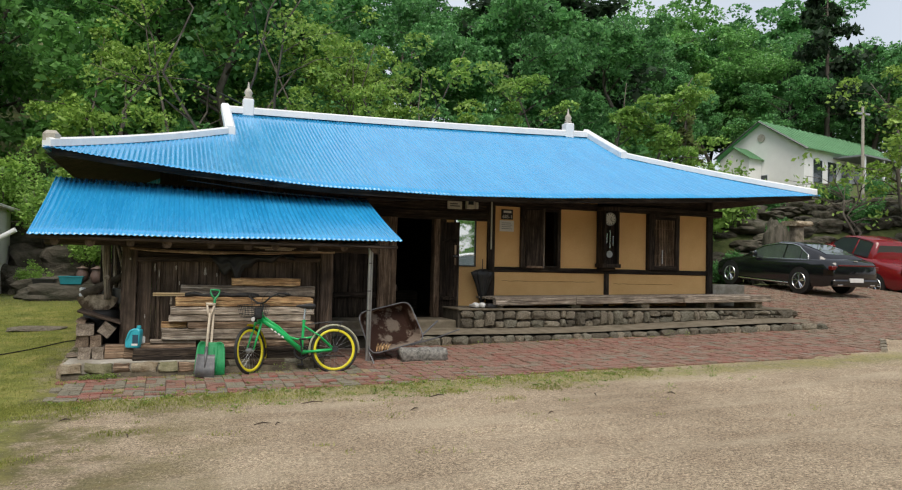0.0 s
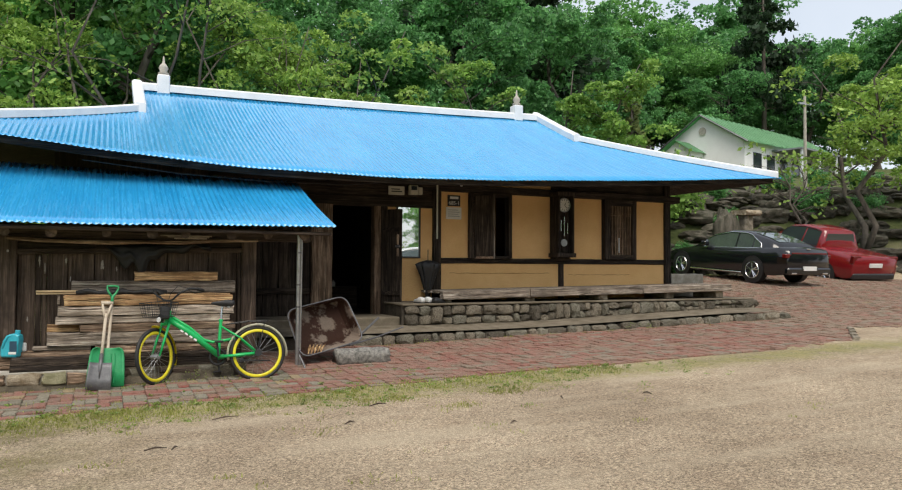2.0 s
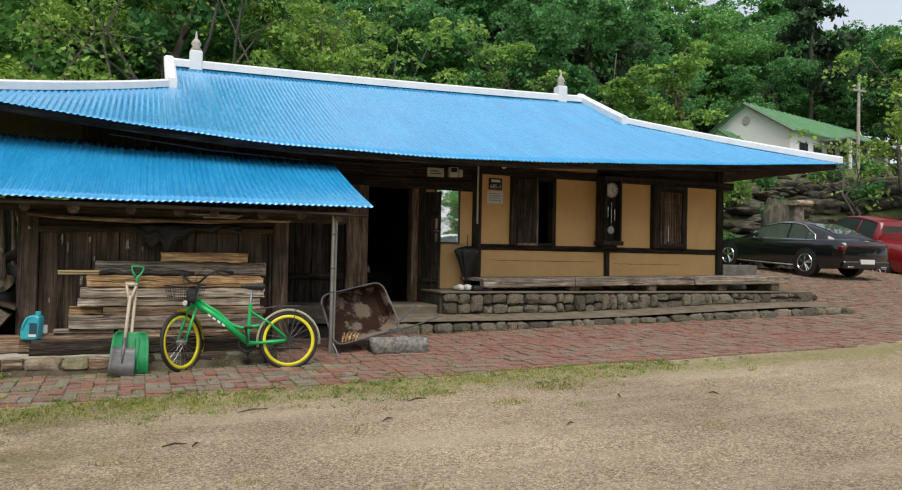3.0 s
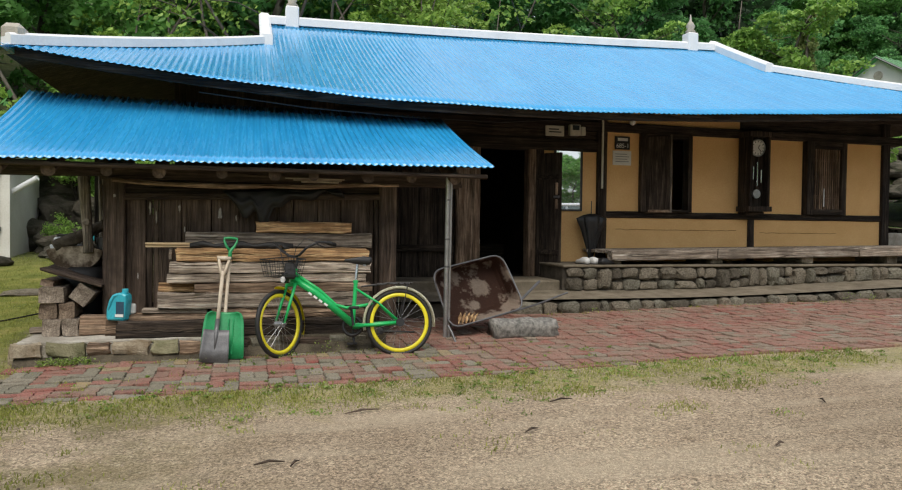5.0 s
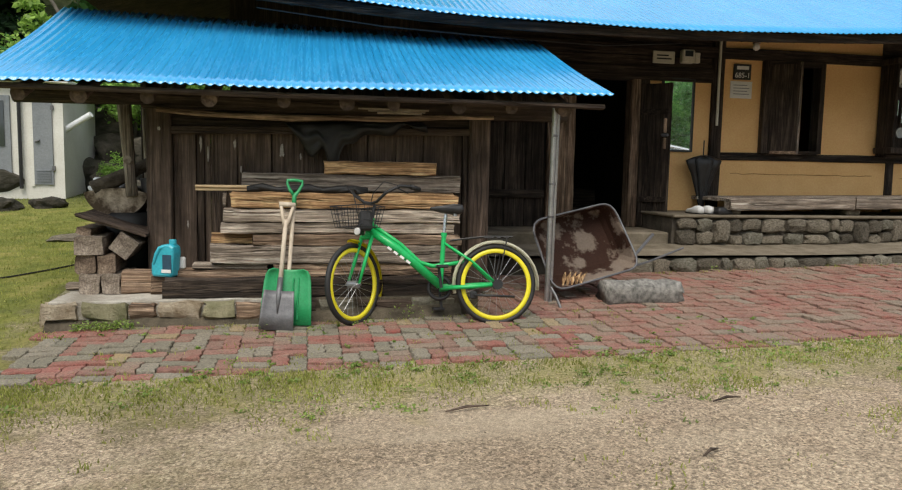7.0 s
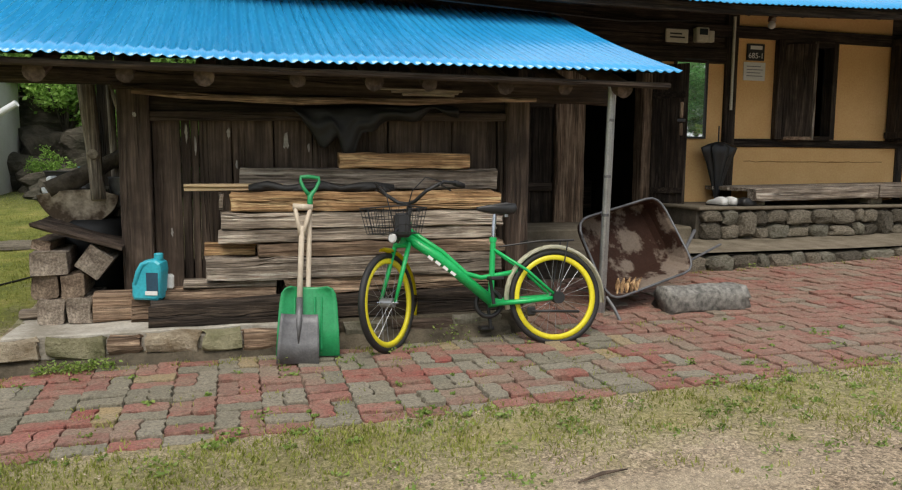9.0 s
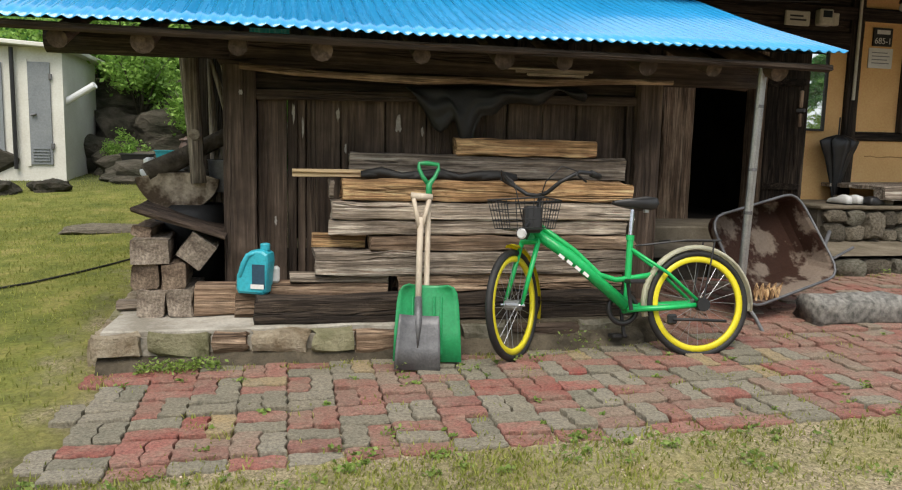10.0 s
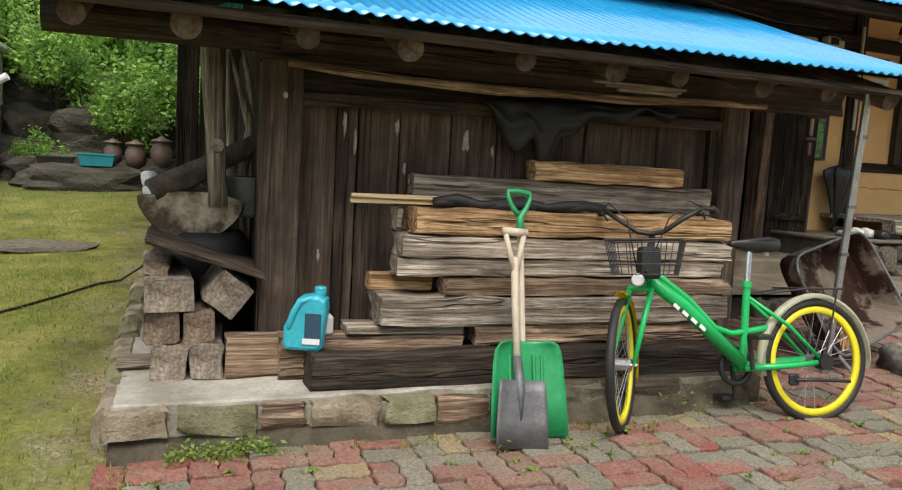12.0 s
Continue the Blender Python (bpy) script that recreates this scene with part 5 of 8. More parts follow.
# wire basket
bk = BARC + FF * 0.17 + Vector((0, 0, -0.115))
basket = part("basket", tube([bk + FF * -0.14 + Vector((0, 0, 0.0)), bk + FF * 0.0 + Vector((0, 0, -0.07))], 0.008, 6), M_BLACK, bike, "black wire basket")
for lev, (hw, hf) in ((0.075, (0.165, 0.12)), (0.02, (0.155, 0.112)), (-0.035, (0.145, 0.105)), (-0.08, (0.135, 0.095))):
    pts = [bk + FS * a * hw + FF * b * hf + Vector((0, 0, lev)) for a, b in ((-1, -1), (1, -1), (1, 1), (-1, 1), (-1, -1))]
    part("basket_hoop", tube(pts, 0.005 if lev > 0.05 else 0.0028, 6), M_BLACK, basket)
for i in range(7):
    for sgn in (-1, 1):
        a = -1 + 2 * i / 6
        part("basket_wire", tube([bk + FS * a * 0.165 + FF * sgn * 0.12 + Vector((0, 0, 0.075)), bk + FS * a * 0.135 + FF * sgn * 0.095 + Vector((0, 0, -0.08)), bk + FS * a * 0.135 + Vector((0, 0, -0.08))], 0.0025, 5), M_BLACK, basket)
        if i < 5:
            b = -1 + 2 * (i + 1) / 6
            part("basket_wire", tube([bk + FF * b * 0.12 + FS * sgn * 0.165 + Vector((0, 0, 0.075)), bk + FF * b * 0.095 + FS * sgn * 0.135 + Vector((0, 0, -0.08))], 0.0025, 5), M_BLACK, basket)
part("lock_box", box(bk - FF * 0.1 + Vector((-0.05, -0.04, -0.1)), bk - FF * 0.1 + Vector((0.05, 0.04, 0.05)), 0.015), M_BLACK, bike, "black control box behind the basket")
lamp_c = HEAD_LO + FF * 0.09 + Vector((0, 0, 0.03))
part("headlight", tube([lamp_c - FF * 0.03, lamp_c + FF * 0.02, lamp_c + FF * 0.035], [0.02, 0.034, 0.034], 14), M_BLACK, bike)
part("headlight_lens", tube([lamp_c + FF * 0.034, lamp_c + FF * 0.042], [0.032, 0.024], 14), M_LENS, bike, "clear round lamp lens")
# drive train, stand, carrier
part("chain_guard", torus(BB - SD * 0.05, 0.085, 0.016, FW, Vector((0, 0, 1)), 28, 8), M_BLACK, bike, "", True)
part("crank", tube([BB - SD * 0.08, BB - SD * 0.08 + Vector((0, 0, -0.165)) + FW * -0.02], 0.012, 8), M_BLACK, bike)
part("crank", tube([BB + SD * 0.08, BB + SD * 0.08 + Vector((0, 0, 0.165)) + FW * 0.02], 0.012, 8), M_BLACK, bike)
for w, z in ((-1, -0.165), (1, 0.165)):
    c0 = BB + SD * (0.135 * w) + Vector((0, 0, z))
    part("pedal", box(c0 + Vector((-0.045, -0.045, -0.012)), c0 + Vector((0.045, 0.045, 0.012)), 0.006), M_BLACK, bike)
part("chain_case", tube([BB - SD * 0.055, bp(0.0, WR, -0.05)], [0.03, 0.02], 8), M_BGREEN, bike)
part("hub_gear", tube([bp(0, WR, 0.03), bp(0, WR, 0.085)], 0.04, 14), M_BLACK, bike)
part("brake_arm", box(bp(0.19, 0.235, 0.07) - Vector((0.03, 0.015, 0.03)), bp(0.19, 0.235, 0.07) + Vector((0.03, 0.015, 0.03)), 0.01), M_BLACK, bike)
part("kickstand", tube([bp(0.19, 0.235, 0.085), bp(0.06, 0.232, 0.09), bp(-0.13, 0.222, 0.095)], 0.009, 8), M_BLACK, bike, "", True)
for s in (-1, 1):
    part("carrier_rail", tube([bp(0.36, 0.66, 0.05 * s), bp(0.1, 0.69, 0.07 * s), bp(-0.12, 0.69, 0.07 * s)], 0.006, 6), M_BLACK, bike)
    part("carrier_strut", tube([bp(-0.08, 0.69, 0.07 * s), bp(0, WR, 0.07 * s)], 0.005, 6), M_BLACK, bike)
for u in (0.2, 0.1, 0.0, -0.06, -0.12):
    part("carrier_bar", tube([bp(u, 0.69, -0.07), bp(u, 0.69, 0.07)], 0.005, 6), M_BLACK, bike)
for i in range(4):
    t0 = 0.30 + 0.085 * i
    c0 = HEAD_LO.lerp(BB, t0) + Vector((0, 0, 0.022))
    part("lettering_bar", moved(box((-0.022, -0.002, -0.009), (0.016, 0.002, 0.009)), Matrix.Translation(c0 + SD * 0.0 + Vector((0, -0.034, 0.0))) @ Matrix.Rotation(radians(38), 4, "Y")), M_PAPER, bike, "white lettering on the tube")

bike.matrix_basis = Matrix.Translation(bike.location) @ Matrix.Rotation(radians(9), 4, FW)

# ---------- wheelbarrow tipped on its side, rock, rods ----------
barrow = thing("wheelbarrow_tray", (3.05, 10.75, 0.1), "rusty wheelbarrow tray stood on its edge", "wheelbarrow")
bm = bmesh.new()
corners = [Vector((2.62, 0.66)), Vector((3.47, 0.83)), Vector((3.65, 0.27)), Vector((2.76, 0.10))]
outer = []
for i in range(4):
    c0, c1, c2 = corners[i - 1], corners[i], corners[(i + 1) % 4]
    p, q = c1 + (c0 - c1).normalized() * 0.13, c1 + (c2 - c1).normalized() * 0.13
    for k in range(5):
        t = k / 4
        outer.append(tuple(p * (1 - t) ** 2 + c1 * 2 * t * (1 - t) + q * t * t))
rings = []
cx, cz = 3.08, 0.45
for s, y in ((1.03, 10.66), (1.0, 10.655), (0.97, 10.68), (0.88, 10.84), (0.8, 10.9), (0.4, 10.92)):
    rings.append([bm.verts.new((cx + (x - cx) * s, y + 0.15 * (x - cx) * 0.3, cz + (z - cz) * s + (0.0 if s > 0.95 else 0.0))) for x, z in outer])
for a, b in zip(rings, rings[1:]):
    for j in range(len(outer)):
        bm.faces.new((a[j], a[(j + 1) % len(outer)], b[(j + 1) % len(outer)], b[j]))
bm.faces.new(rings[-1])
bmesh.ops.solidify(bm, geom=bm.faces[:], thickness=0.004)
for v in bm.verts:
    v.co.y += 0.066 + 0.144 * (v.co.x - cx) + 0.59 * (v.co.z - cz)
part("tray", bm, M_RUST, barrow, "", False)
rim_pts = [(cx + (x - cx) * 1.03, 10.721 + 0.195 * (x - cx) + 0.608 * (z - cz), cz + (z - cz) * 1.03) for x, z in outer]
part("rolled_rim", tube(rim_pts + rim_pts[:1], 0.010, 8), M_IRON, barrow, "", True)
part("handle_pipe", tube([(3.4, 10.8, 0.18), (3.75, 11.05, 0.33), (4.1, 11.4, 0.5)], 0.016, 8), M_IRON, barrow, "dark handle pipe")
tagged(part("long_rock", timber((3.19, 10.33, -0.04), (3.89, 10.55, 0.175), 0, 0.035, 17, 14, 0.05), M_GRANITE, None, "", True), "long speckled granite block on the paving", "rock")
for i in range(5):
    tagged(part("dry_leaf", tube([(2.85 + 0.04 * i, 10.52, 0.13), (2.87 + 0.04 * i, 10.55, 0.19), (2.89 + 0.05 * i, 10.58, 0.24)], [0.006, 0.02, 0.004], 4), W_WARM[2]), "curled dry brown leaf in the tray", "leaf", "dry leaves in the tray")
tagged(part("iron_rod", tube([(3.6, 11.2, 0.14), (4.1, 11.45, 0.22), (4.6, 11.7, 0.33)], 0.012, 8), M_IRON), "dark iron rod lying by the ledge", "rod")
tagged(part("bent_rod", tube([(2.71, 10.42, 0.13), (2.735, 10.35, 0.06), (2.755, 10.28, -0.03)], 0.012, 8), M_IRON), "short bent iron foot by the steel pole", "rod")

# ---------- front door, glass, windows, clock and fittings ----------
door = thing("door_1", (4.8, 13.4, 0.42), "open dark plank kitchen door", "door", "", "structure")
DM = Matrix.Translation((4.86, 13.44, 0.0)) @ Matrix.Rotation(radians(-52), 4, "Z")
for i in range(3):
    part("board", moved(timber((0.137 * i + 0.002, 0, 0.44), (0.137 * i + 0.135, 0.035, 2.24), 2, 0.003, 130 + i, 8, 0.005), DM), W_DARK[2], door)
for z in (0.75, 1.85):
    part("batten", moved(timber((0.02, -0.03, z), (0.39, 0.0, z + 0.07), 0, 0.003, 140, 6, 0.005), DM), W_DARK[0], door)
part("hasp", moved(box((0.34, -0.05, 1.62), (0.375, -0.012, 1.8), 0.008), DM), W_BROWN[2], door, "worn wooden latch")
part("hasp", moved(box((0.34, -0.05, 1.42), (0.375, -0.012, 1.56), 0.008), DM), W_BROWN[2], door, "worn wooden latch")
part("hasp_plate", moved(box((0.32, -0.06, 1.575), (0.405, -0.02, 1.61), 0.005), DM), M_IRON, door)


def glass_mat(name, tint, rough):
    m, n, l, p = node_mat(name, rough, 0.0, 1.0)
    p.inputs["Base Color"].default_value = (*tint, 1)
    p.inputs["Metallic"].default_value = 0.9
    return m


M_MIRROR = glass_mat("mirror_glass", (0.92, 0.94, 0.92), 0.02)
M_DARKGLASS, _n, _l, _p = node_mat("dark_car_glass", 0.05, 0.0, 0.8)
_p.inputs["Base Color"].default_value = (0.03, 0.04, 0.045, 1)
mirror = thing("wall_mirror", (5.38, 13.48, 1.4), "tall mirror in a thin black frame on the plaster", "mirror")
part("glass", box((5.185, 13.478, 1.425), (5.59, 13.484, 2.325)), M_MIRROR, mirror, "reflecting glass")
for lo, hi in (((5.16, 13.46, 1.40), (5.185, 13.5, 2.345)), ((5.59, 13.46, 1.40), (5.615, 13.5, 2.345)), ((5.185, 13.46, 1.40), (5.59, 13.5, 1.425)), ((5.185, 13.46, 2.325), (5.59, 13.5, 2.345)), ((5.16, 13.486, 1.40), (5.615, 13.5, 2.345))):
    part("frame", box(lo, hi, 0.0), M_BLACK, mirror)

win = thing("window_1", (7.0, 13.45, 1.4), "open wooden casement window, one dark leaf ajar", "window", "", "structure")
for lo, hi, ax in (((6.58, 13.42, 1.41), (6.67, 13.6, 2.62), 2), ((7.41, 13.42, 1.41), (7.48, 13.6, 2.62), 2), ((6.67, 13.42, 1.40), (7.41, 13.6, 1.45), 0), ((6.67, 13.42, 2.56), (7.41, 13.6, 2.62), 0)):
    part("frame", timber(lo, hi, ax, 0.004, 150, 6, 0.006), W_DARK[ax], win)
WM = Matrix.Translation((6.68, 13.44, 0)) @ Matrix.Rotation(radians(-24), 4, "Z")
leaf = part("leaf", moved(timber((0.0, 0, 1.44), (0.36, 0.03, 2.57), 2, 0.003, 151, 6, 0.004), WM), W_DARK[2], win)
# light catching the leaf's free edge, put in as a pale wood strip
part("leaf_edge", moved(timber((0.362, -0.004, 1.40), (0.39, 0.034, 2.60), 2, 0.004, 152, 8, 0.004), WM), W_GREY[2], leaf, "free edge of the opened leaf, coloured pale as if lit")
part("leaf_rail", moved(timber((0.0, -0.006, 1.40), (0.36, 0.034, 1.44), 0, 0.003, 153, 6, 0.004), WM), W_BROWN[0], leaf)
lat = thing("window_2", (10.05, 13.45, 1.42), "dark wooden lattice window", "window", "", "structure")
for lo, hi, ax in (((9.62, 13.4, 1.41), (9.76, 13.58, 2.62), 2), ((10.31, 13.4, 1.41), (10.41, 13.58, 2.62), 2), ((9.76, 13.4, 1.41), (10.33, 13.58, 1.5), 0), ((9.76, 13.4, 2.5), (10.33, 13.58, 2.62), 0)):
    part("frame", timber(lo, hi, ax, 0.004, 155, 6, 0.006), W_DARK[ax], lat)
for i in range(13):
    x = 9.78 + i * 0.042
    part("lattice_bar", box((x, 13.44, 1.5), (x + 0.014, 13.46, 2.5)), W_BROWN[2], lat)
for z in (1.68, 1.72, 2.0, 2.04, 2.3, 2.34):
    part("lattice_bar", box((9.76, 13.45, z), (10.33, 13.468, z + 0.014)), W_BROWN[0], lat)
# near-black sheet stands in for the shaded room behind the lattice
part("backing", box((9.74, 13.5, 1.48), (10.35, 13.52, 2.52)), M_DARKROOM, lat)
part("paper_strip", box((9.98, 13.435, 1.55), (10.0, 13.442, 1.85)), M_PAPER, lat, "white paper strip")

clock = thing("wall_clock", (8.515, 13.2, 1.42), "tall dark wooden pendulum wall clock", "clock")
part("case_back", box((8.345, 13.30, 1.50), (8.715, 13.47, 2.66), 0.01), W_DARK[2], clock)
for lo, hi in (((8.345, 13.16, 1.50), (8.390, 13.30, 2.66)), ((8.670, 13.16, 1.50), (8.715, 13.30, 2.66)), ((8.315, 13.14, 2.62), (8.745, 13.47, 2.70)), ((8.315, 13.14, 1.44), (8.745, 13.47, 1.52))):
    part("case_frame", box(lo, hi, 0.008), W_DARK[2], clock)
part("foot_rail", tube([(8.365, 13.3, 1.41), (8.695, 13.3, 1.41)], 0.03, 8), W_DARK[0], clock)
face = part("dial", tube([(8.530, 13.26, 2.45), (8.530, 13.235, 2.45)], 0.125, 28), M_PAPER, clock, "pale round dial")
part("dial_ring", torus((8.530, 13.235, 2.45), 0.13, 0.012, (1, 0, 0), (0, 0, 1), 28, 8), M_STEEL, clock, "", True)
for k in range(12):
    a = k * math.tau / 12
    part("hour_mark", moved(box((-0.005, -0.002, -0.014), (0.005, 0.002, 0.014)), Matrix.Translation((8.530 + 0.1 * math.sin(a), 13.231, 2.45 + 0.1 * math.cos(a))) @ Matrix.Rotation(a, 4, "Y")), M_BLACK, face)
for a, ln in ((0.6, 0.06), (2.4, 0.085)):
    part("clock_hand", moved(box((-0.005, -0.002, 0), (0.005, 0.002, ln)), Matrix.Translation((8.530, 13.228, 2.45)) @ Matrix.Rotation(a, 4, "Y")), M_BLACK, face)
for dx, z0, z1 in ((-0.075, 1.95, 2.15), (0.0, 1.85, 2.22), (0.075, 1.9, 2.1)):
    part("chime_weight", tube([(8.530 + dx, 13.24, z0), (8.530 + dx, 13.24, z1)], 0.014, 10), M_CHROME, clock, "bright chime weight")
part("pendulum_bob", tube([(8.530, 13.26, 1.72), (8.530, 13.24, 1.72)], 0.07, 20), M_STEEL, clock)

M_IVORYBOX = surface("ivory_meter_box", (0.48, 0.46, 0.38), (0.58, 0.56, 0.47), 6, 50, 0.5, 0.05)
meter = thing("notice_plate", (5.13, 13.42, 2.5), "small ivory notice plate on the beam", "plate")
part("plate", box((4.98, 13.40, 2.51), (5.28, 13.43, 2.665), 0.008), M_IVORYBOX, meter)
for i, z in enumerate((2.56, 2.60)):
    part("print_bar", box((5.03, 13.396, z), (5.23 - 0.04 * i, 13.399, z + 0.018)), M_BLACK, meter)
em = thing("electric_meter", (5.47, 13.4, 2.5), "ivory electric meter box with a dark window", "meter")
part("housing", box((5.35, 13.33, 2.52), (5.52, 13.43, 2.69), 0.015), M_IVORYBOX, em)
part("dial_window", box((5.38, 13.325, 2.60), (5.49, 13.329, 2.67)), M_DARKGLASS, em)
part("switch_box", box((5.54, 13.36, 2.53), (5.61, 13.43, 2.66), 0.008), M_IVORYBOX, em)
plaque = thing("house_number_plaque", (6.28, 13.48, 2.35), "black house number plaque with white digits", "plaque")
part("plate", box((6.16, 13.475, 2.36), (6.41, 13.498, 2.56), 0.004), M_BLACK, plaque)
part("print_bar", box((6.2, 13.47, 2.49), (6.37, 13.474, 2.535)), M_PAPER, plaque)


def lettering(text, size, at, mt, parent, name="lettering"):
    cu = bpy.data.curves.new(name, "FONT")
    cu.body, cu.size, cu.align_x, cu.extrude = text, size, "CENTER", 0.001
    cu.materials.append(mt)
    ob = new(name, cu)
    off = root_place(parent)
    ob.matrix_basis = Matrix.Translation(Vector(at) - off) @ Matrix.Rotation(radians(90), 4, "X")
    ob.parent = parent
    return ob


lettering("685-1", 0.095, (6.285, 13.472, 2.385), M_PAPER, plaque)
notice = thing("paper_notice", (6.28, 13.48, 2.14), "white printed paper notice below the plaque", "notice")
part("sheet", box((6.13, 13.488, 2.12), (6.44, 13.498, 2.34)), M_PAPER, notice)
for i in range(4):
    part("print_line", box((6.17, 13.485, 2.17 + 0.038 * i), (6.40 - 0.03 * (i % 2), 13.487, 2.18 + 0.038 * i)), M_GREY_DOOR, notice)
brolly = thing("umbrella", (5.72, 13.3, 0.82), "folded black umbrella leaning on the wall", "umbrella")
bm = bmesh.new()
rings = []
for z, r in ((0.66, 0.015), (0.85, 0.05), (1.08, 0.1), (1.22, 0.14), (1.29, 0.155), (1.33, 0.10), (1.36, 0.03)):
    rings.append([bm.verts.new((5.70 + 0.02 * (z - 0.85) + 1.3 * r * (1 + 0.3 * math.cos(7 * a + z * 2)) * math.cos(a), 13.32 + 0.5 * r * (1 + 0.25 * math.cos(8 * a)) * math.sin(a), z)) for a in [i * math.tau / 32 for i in range(32)]])
for a, b in zip(rings, rings[1:]):
    for j in range(32):
        bm.faces.new((a[j], a[(j + 1) % 32], b[(j + 1) % 32], b[j]))
bm.faces.new(rings[-1])
part("canopy", bm, M_BLACK, brolly, "", True)
part("shaft", tube([(5.695, 13.32, 0.64), (5.71, 13.34, 1.55)], 0.008, 8), M_BLACK, brolly)
for i, dx in enumerate((0.0, 0.13)):
    shoe = thing("shoe", (5.3 + dx, 12.75, 0.635), "pale worn slip-on shoe on the terrace", "shoe", "pair of shoes")
    part("upper", moved(extrude_outline([(-0.13, 0.0), (-0.12, 0.07), (-0.05, 0.09), (0.02, 0.06), (0.1, 0.045), (0.13, 0.015), (0.12, 0.0)], 0.09, 0), Matrix.Translation((5.3 + dx, 12.75, 0.648)) @ Matrix.Rotation(radians(100), 4, "Z")), M_PAPER, shoe, "", True)
    part("sole", moved(box((-0.13, -0.045, 0.0), (0.13, 0.045, 0.016), 0.006), Matrix.Translation((5.3 + dx, 12.75, 0.635)) @ Matrix.Rotation(radians(100), 4, "Z")), M_RUBBER, shoe)
tagged(part("dark_shoe", moved(extrude_outline([(-0.13, 0.0), (-0.12, 0.07), (-0.05, 0.09), (0.02, 0.06), (0.1, 0.045), (0.13, 0.015), (0.12, 0.0)], 0.1, 0), Matrix.Translation((5.6, 12.62, 0.64)) @ Matrix.Rotation(radians(20), 4, "Z")), M_BLACK, None, "", True), "dark shoe beside the deck", "shoe")
bulb = thing("porch_light", (6.35, 13.3, 2.8), "small porch lamp with a white bulb under the eave", "lamp")
part("holder", tube([(6.35, 13.3, 2.80), (6.35, 13.3, 2.88)], [0.05, 0.035], 12), M_RUST, bulb)
part("bulb", lathe((6.35, 13.3, 2.71), [(0.012, 0), (0.04, 0.02), (0.045, 0.05), (0.03, 0.09)], 14), M_PAPER, bulb, "white bulb", True)
tagged(part("conduit_pipe", tube([(5.92, 13.42, 1.75), (5.92, 13.42, 2.85)], 0.018, 8), M_IVORYBOX), "thin pale conduit on the post", "conduit")
tagged(part("eave_cable", tube([(0.2, 11.95, 2.62), (1.4, 11.9, 2.5), (2.6, 11.95, 2.46), (4.0, 12.6, 2.55), (5.3, 13.3, 2.75)], 0.008, 6), M_BLACK), "black cable slung under the eave", "cable")
tagged(part("kitchen_bench", box((4.3, 15.2, 0.42), (5.0, 15.8, 0.85), 0.02), W_DARK[0]), "dim low bench inside the kitchen", "bench")
tagged(part("white_bottle", lathe((4.56, 15.35, 0.85), [(0.035, 0), (0.037, 0.08), (0.015, 0.1), (0.015, 0.13)], 12), M_PAPER, None, "", True), "small white bottle on the kitchen bench", "bottle")
# old cracks in the plaster and flakes of paint on the boards
M_CRACK = surface("plaster_crack", (0.36, 0.19, 0.07), (0.45, 0.25, 0.10), 9, 60, 0.95, 0.3, spec=0.1)
for x0, x1, z in ((6.2, 8.35, 1.13), (8.8, 10.3, 1.10)):
    part("plaster_crack", tube([(x0 + (x1 - x0) * i / 24, FY - 0.001, z + 0.018 * noise.noise(Vector((i * 0.7, z, 0)))) for i in range(25)], [0.004 + 0.006 * abs(noise.noise(Vector((i * 0.9, 2, z)))) for i in range(25)], 5), M_CRACK, house)
M_FLAKE = surface("pale_paint_flake", (0.30, 0.27, 0.24), (0.42, 0.39, 0.35), 20, 80, 0.9, 0.2)
for i, (x, z, w, h) in enumerate(((-0.19, 1.29, 0.016, 0.1), (-0.135, 1.2, 0.013, 0.11), (0.08, 1.29, 0.02, 0.06), (0.46, 1.24, 0.03, 0.09), (0.13, 1.08, 0.014, 0.05), (-0.5, 1.4, 0.02, 0.03), (0.62, 1.2, 0.012, 0.05), (-0.3, 0.62, 0.012, 0.05))):
    bm = bmesh.new()
    y0 = 10.908 if x > -0.4 else 10.822
    rim = [(x + w * (0.55 + 0.6 * noise.noise(Vector((k * 1.7, i, 0.3)))) * math.cos(k * math.tau / 14), z + h * (0.55 + 0.5 * noise.noise(Vector((k * 1.3, i, 5.3)))) * math.sin(k * math.tau / 14)) for k in range(14)]
    fr, bk = [bm.verts.new((a, y0, c)) for a, c in rim], [bm.verts.new((a, y0 + 0.03, c)) for a, c in rim]
    bm.faces.new(fr)
    for k in range(14):
        bm.faces.new((fr[k], bk[k], bk[(k + 1) % 14], fr[(k + 1) % 14]))
    bmesh.ops.recalc_face_normals(bm, faces=bm.faces)
    part("paint_flake", bm, M_FLAKE, store)

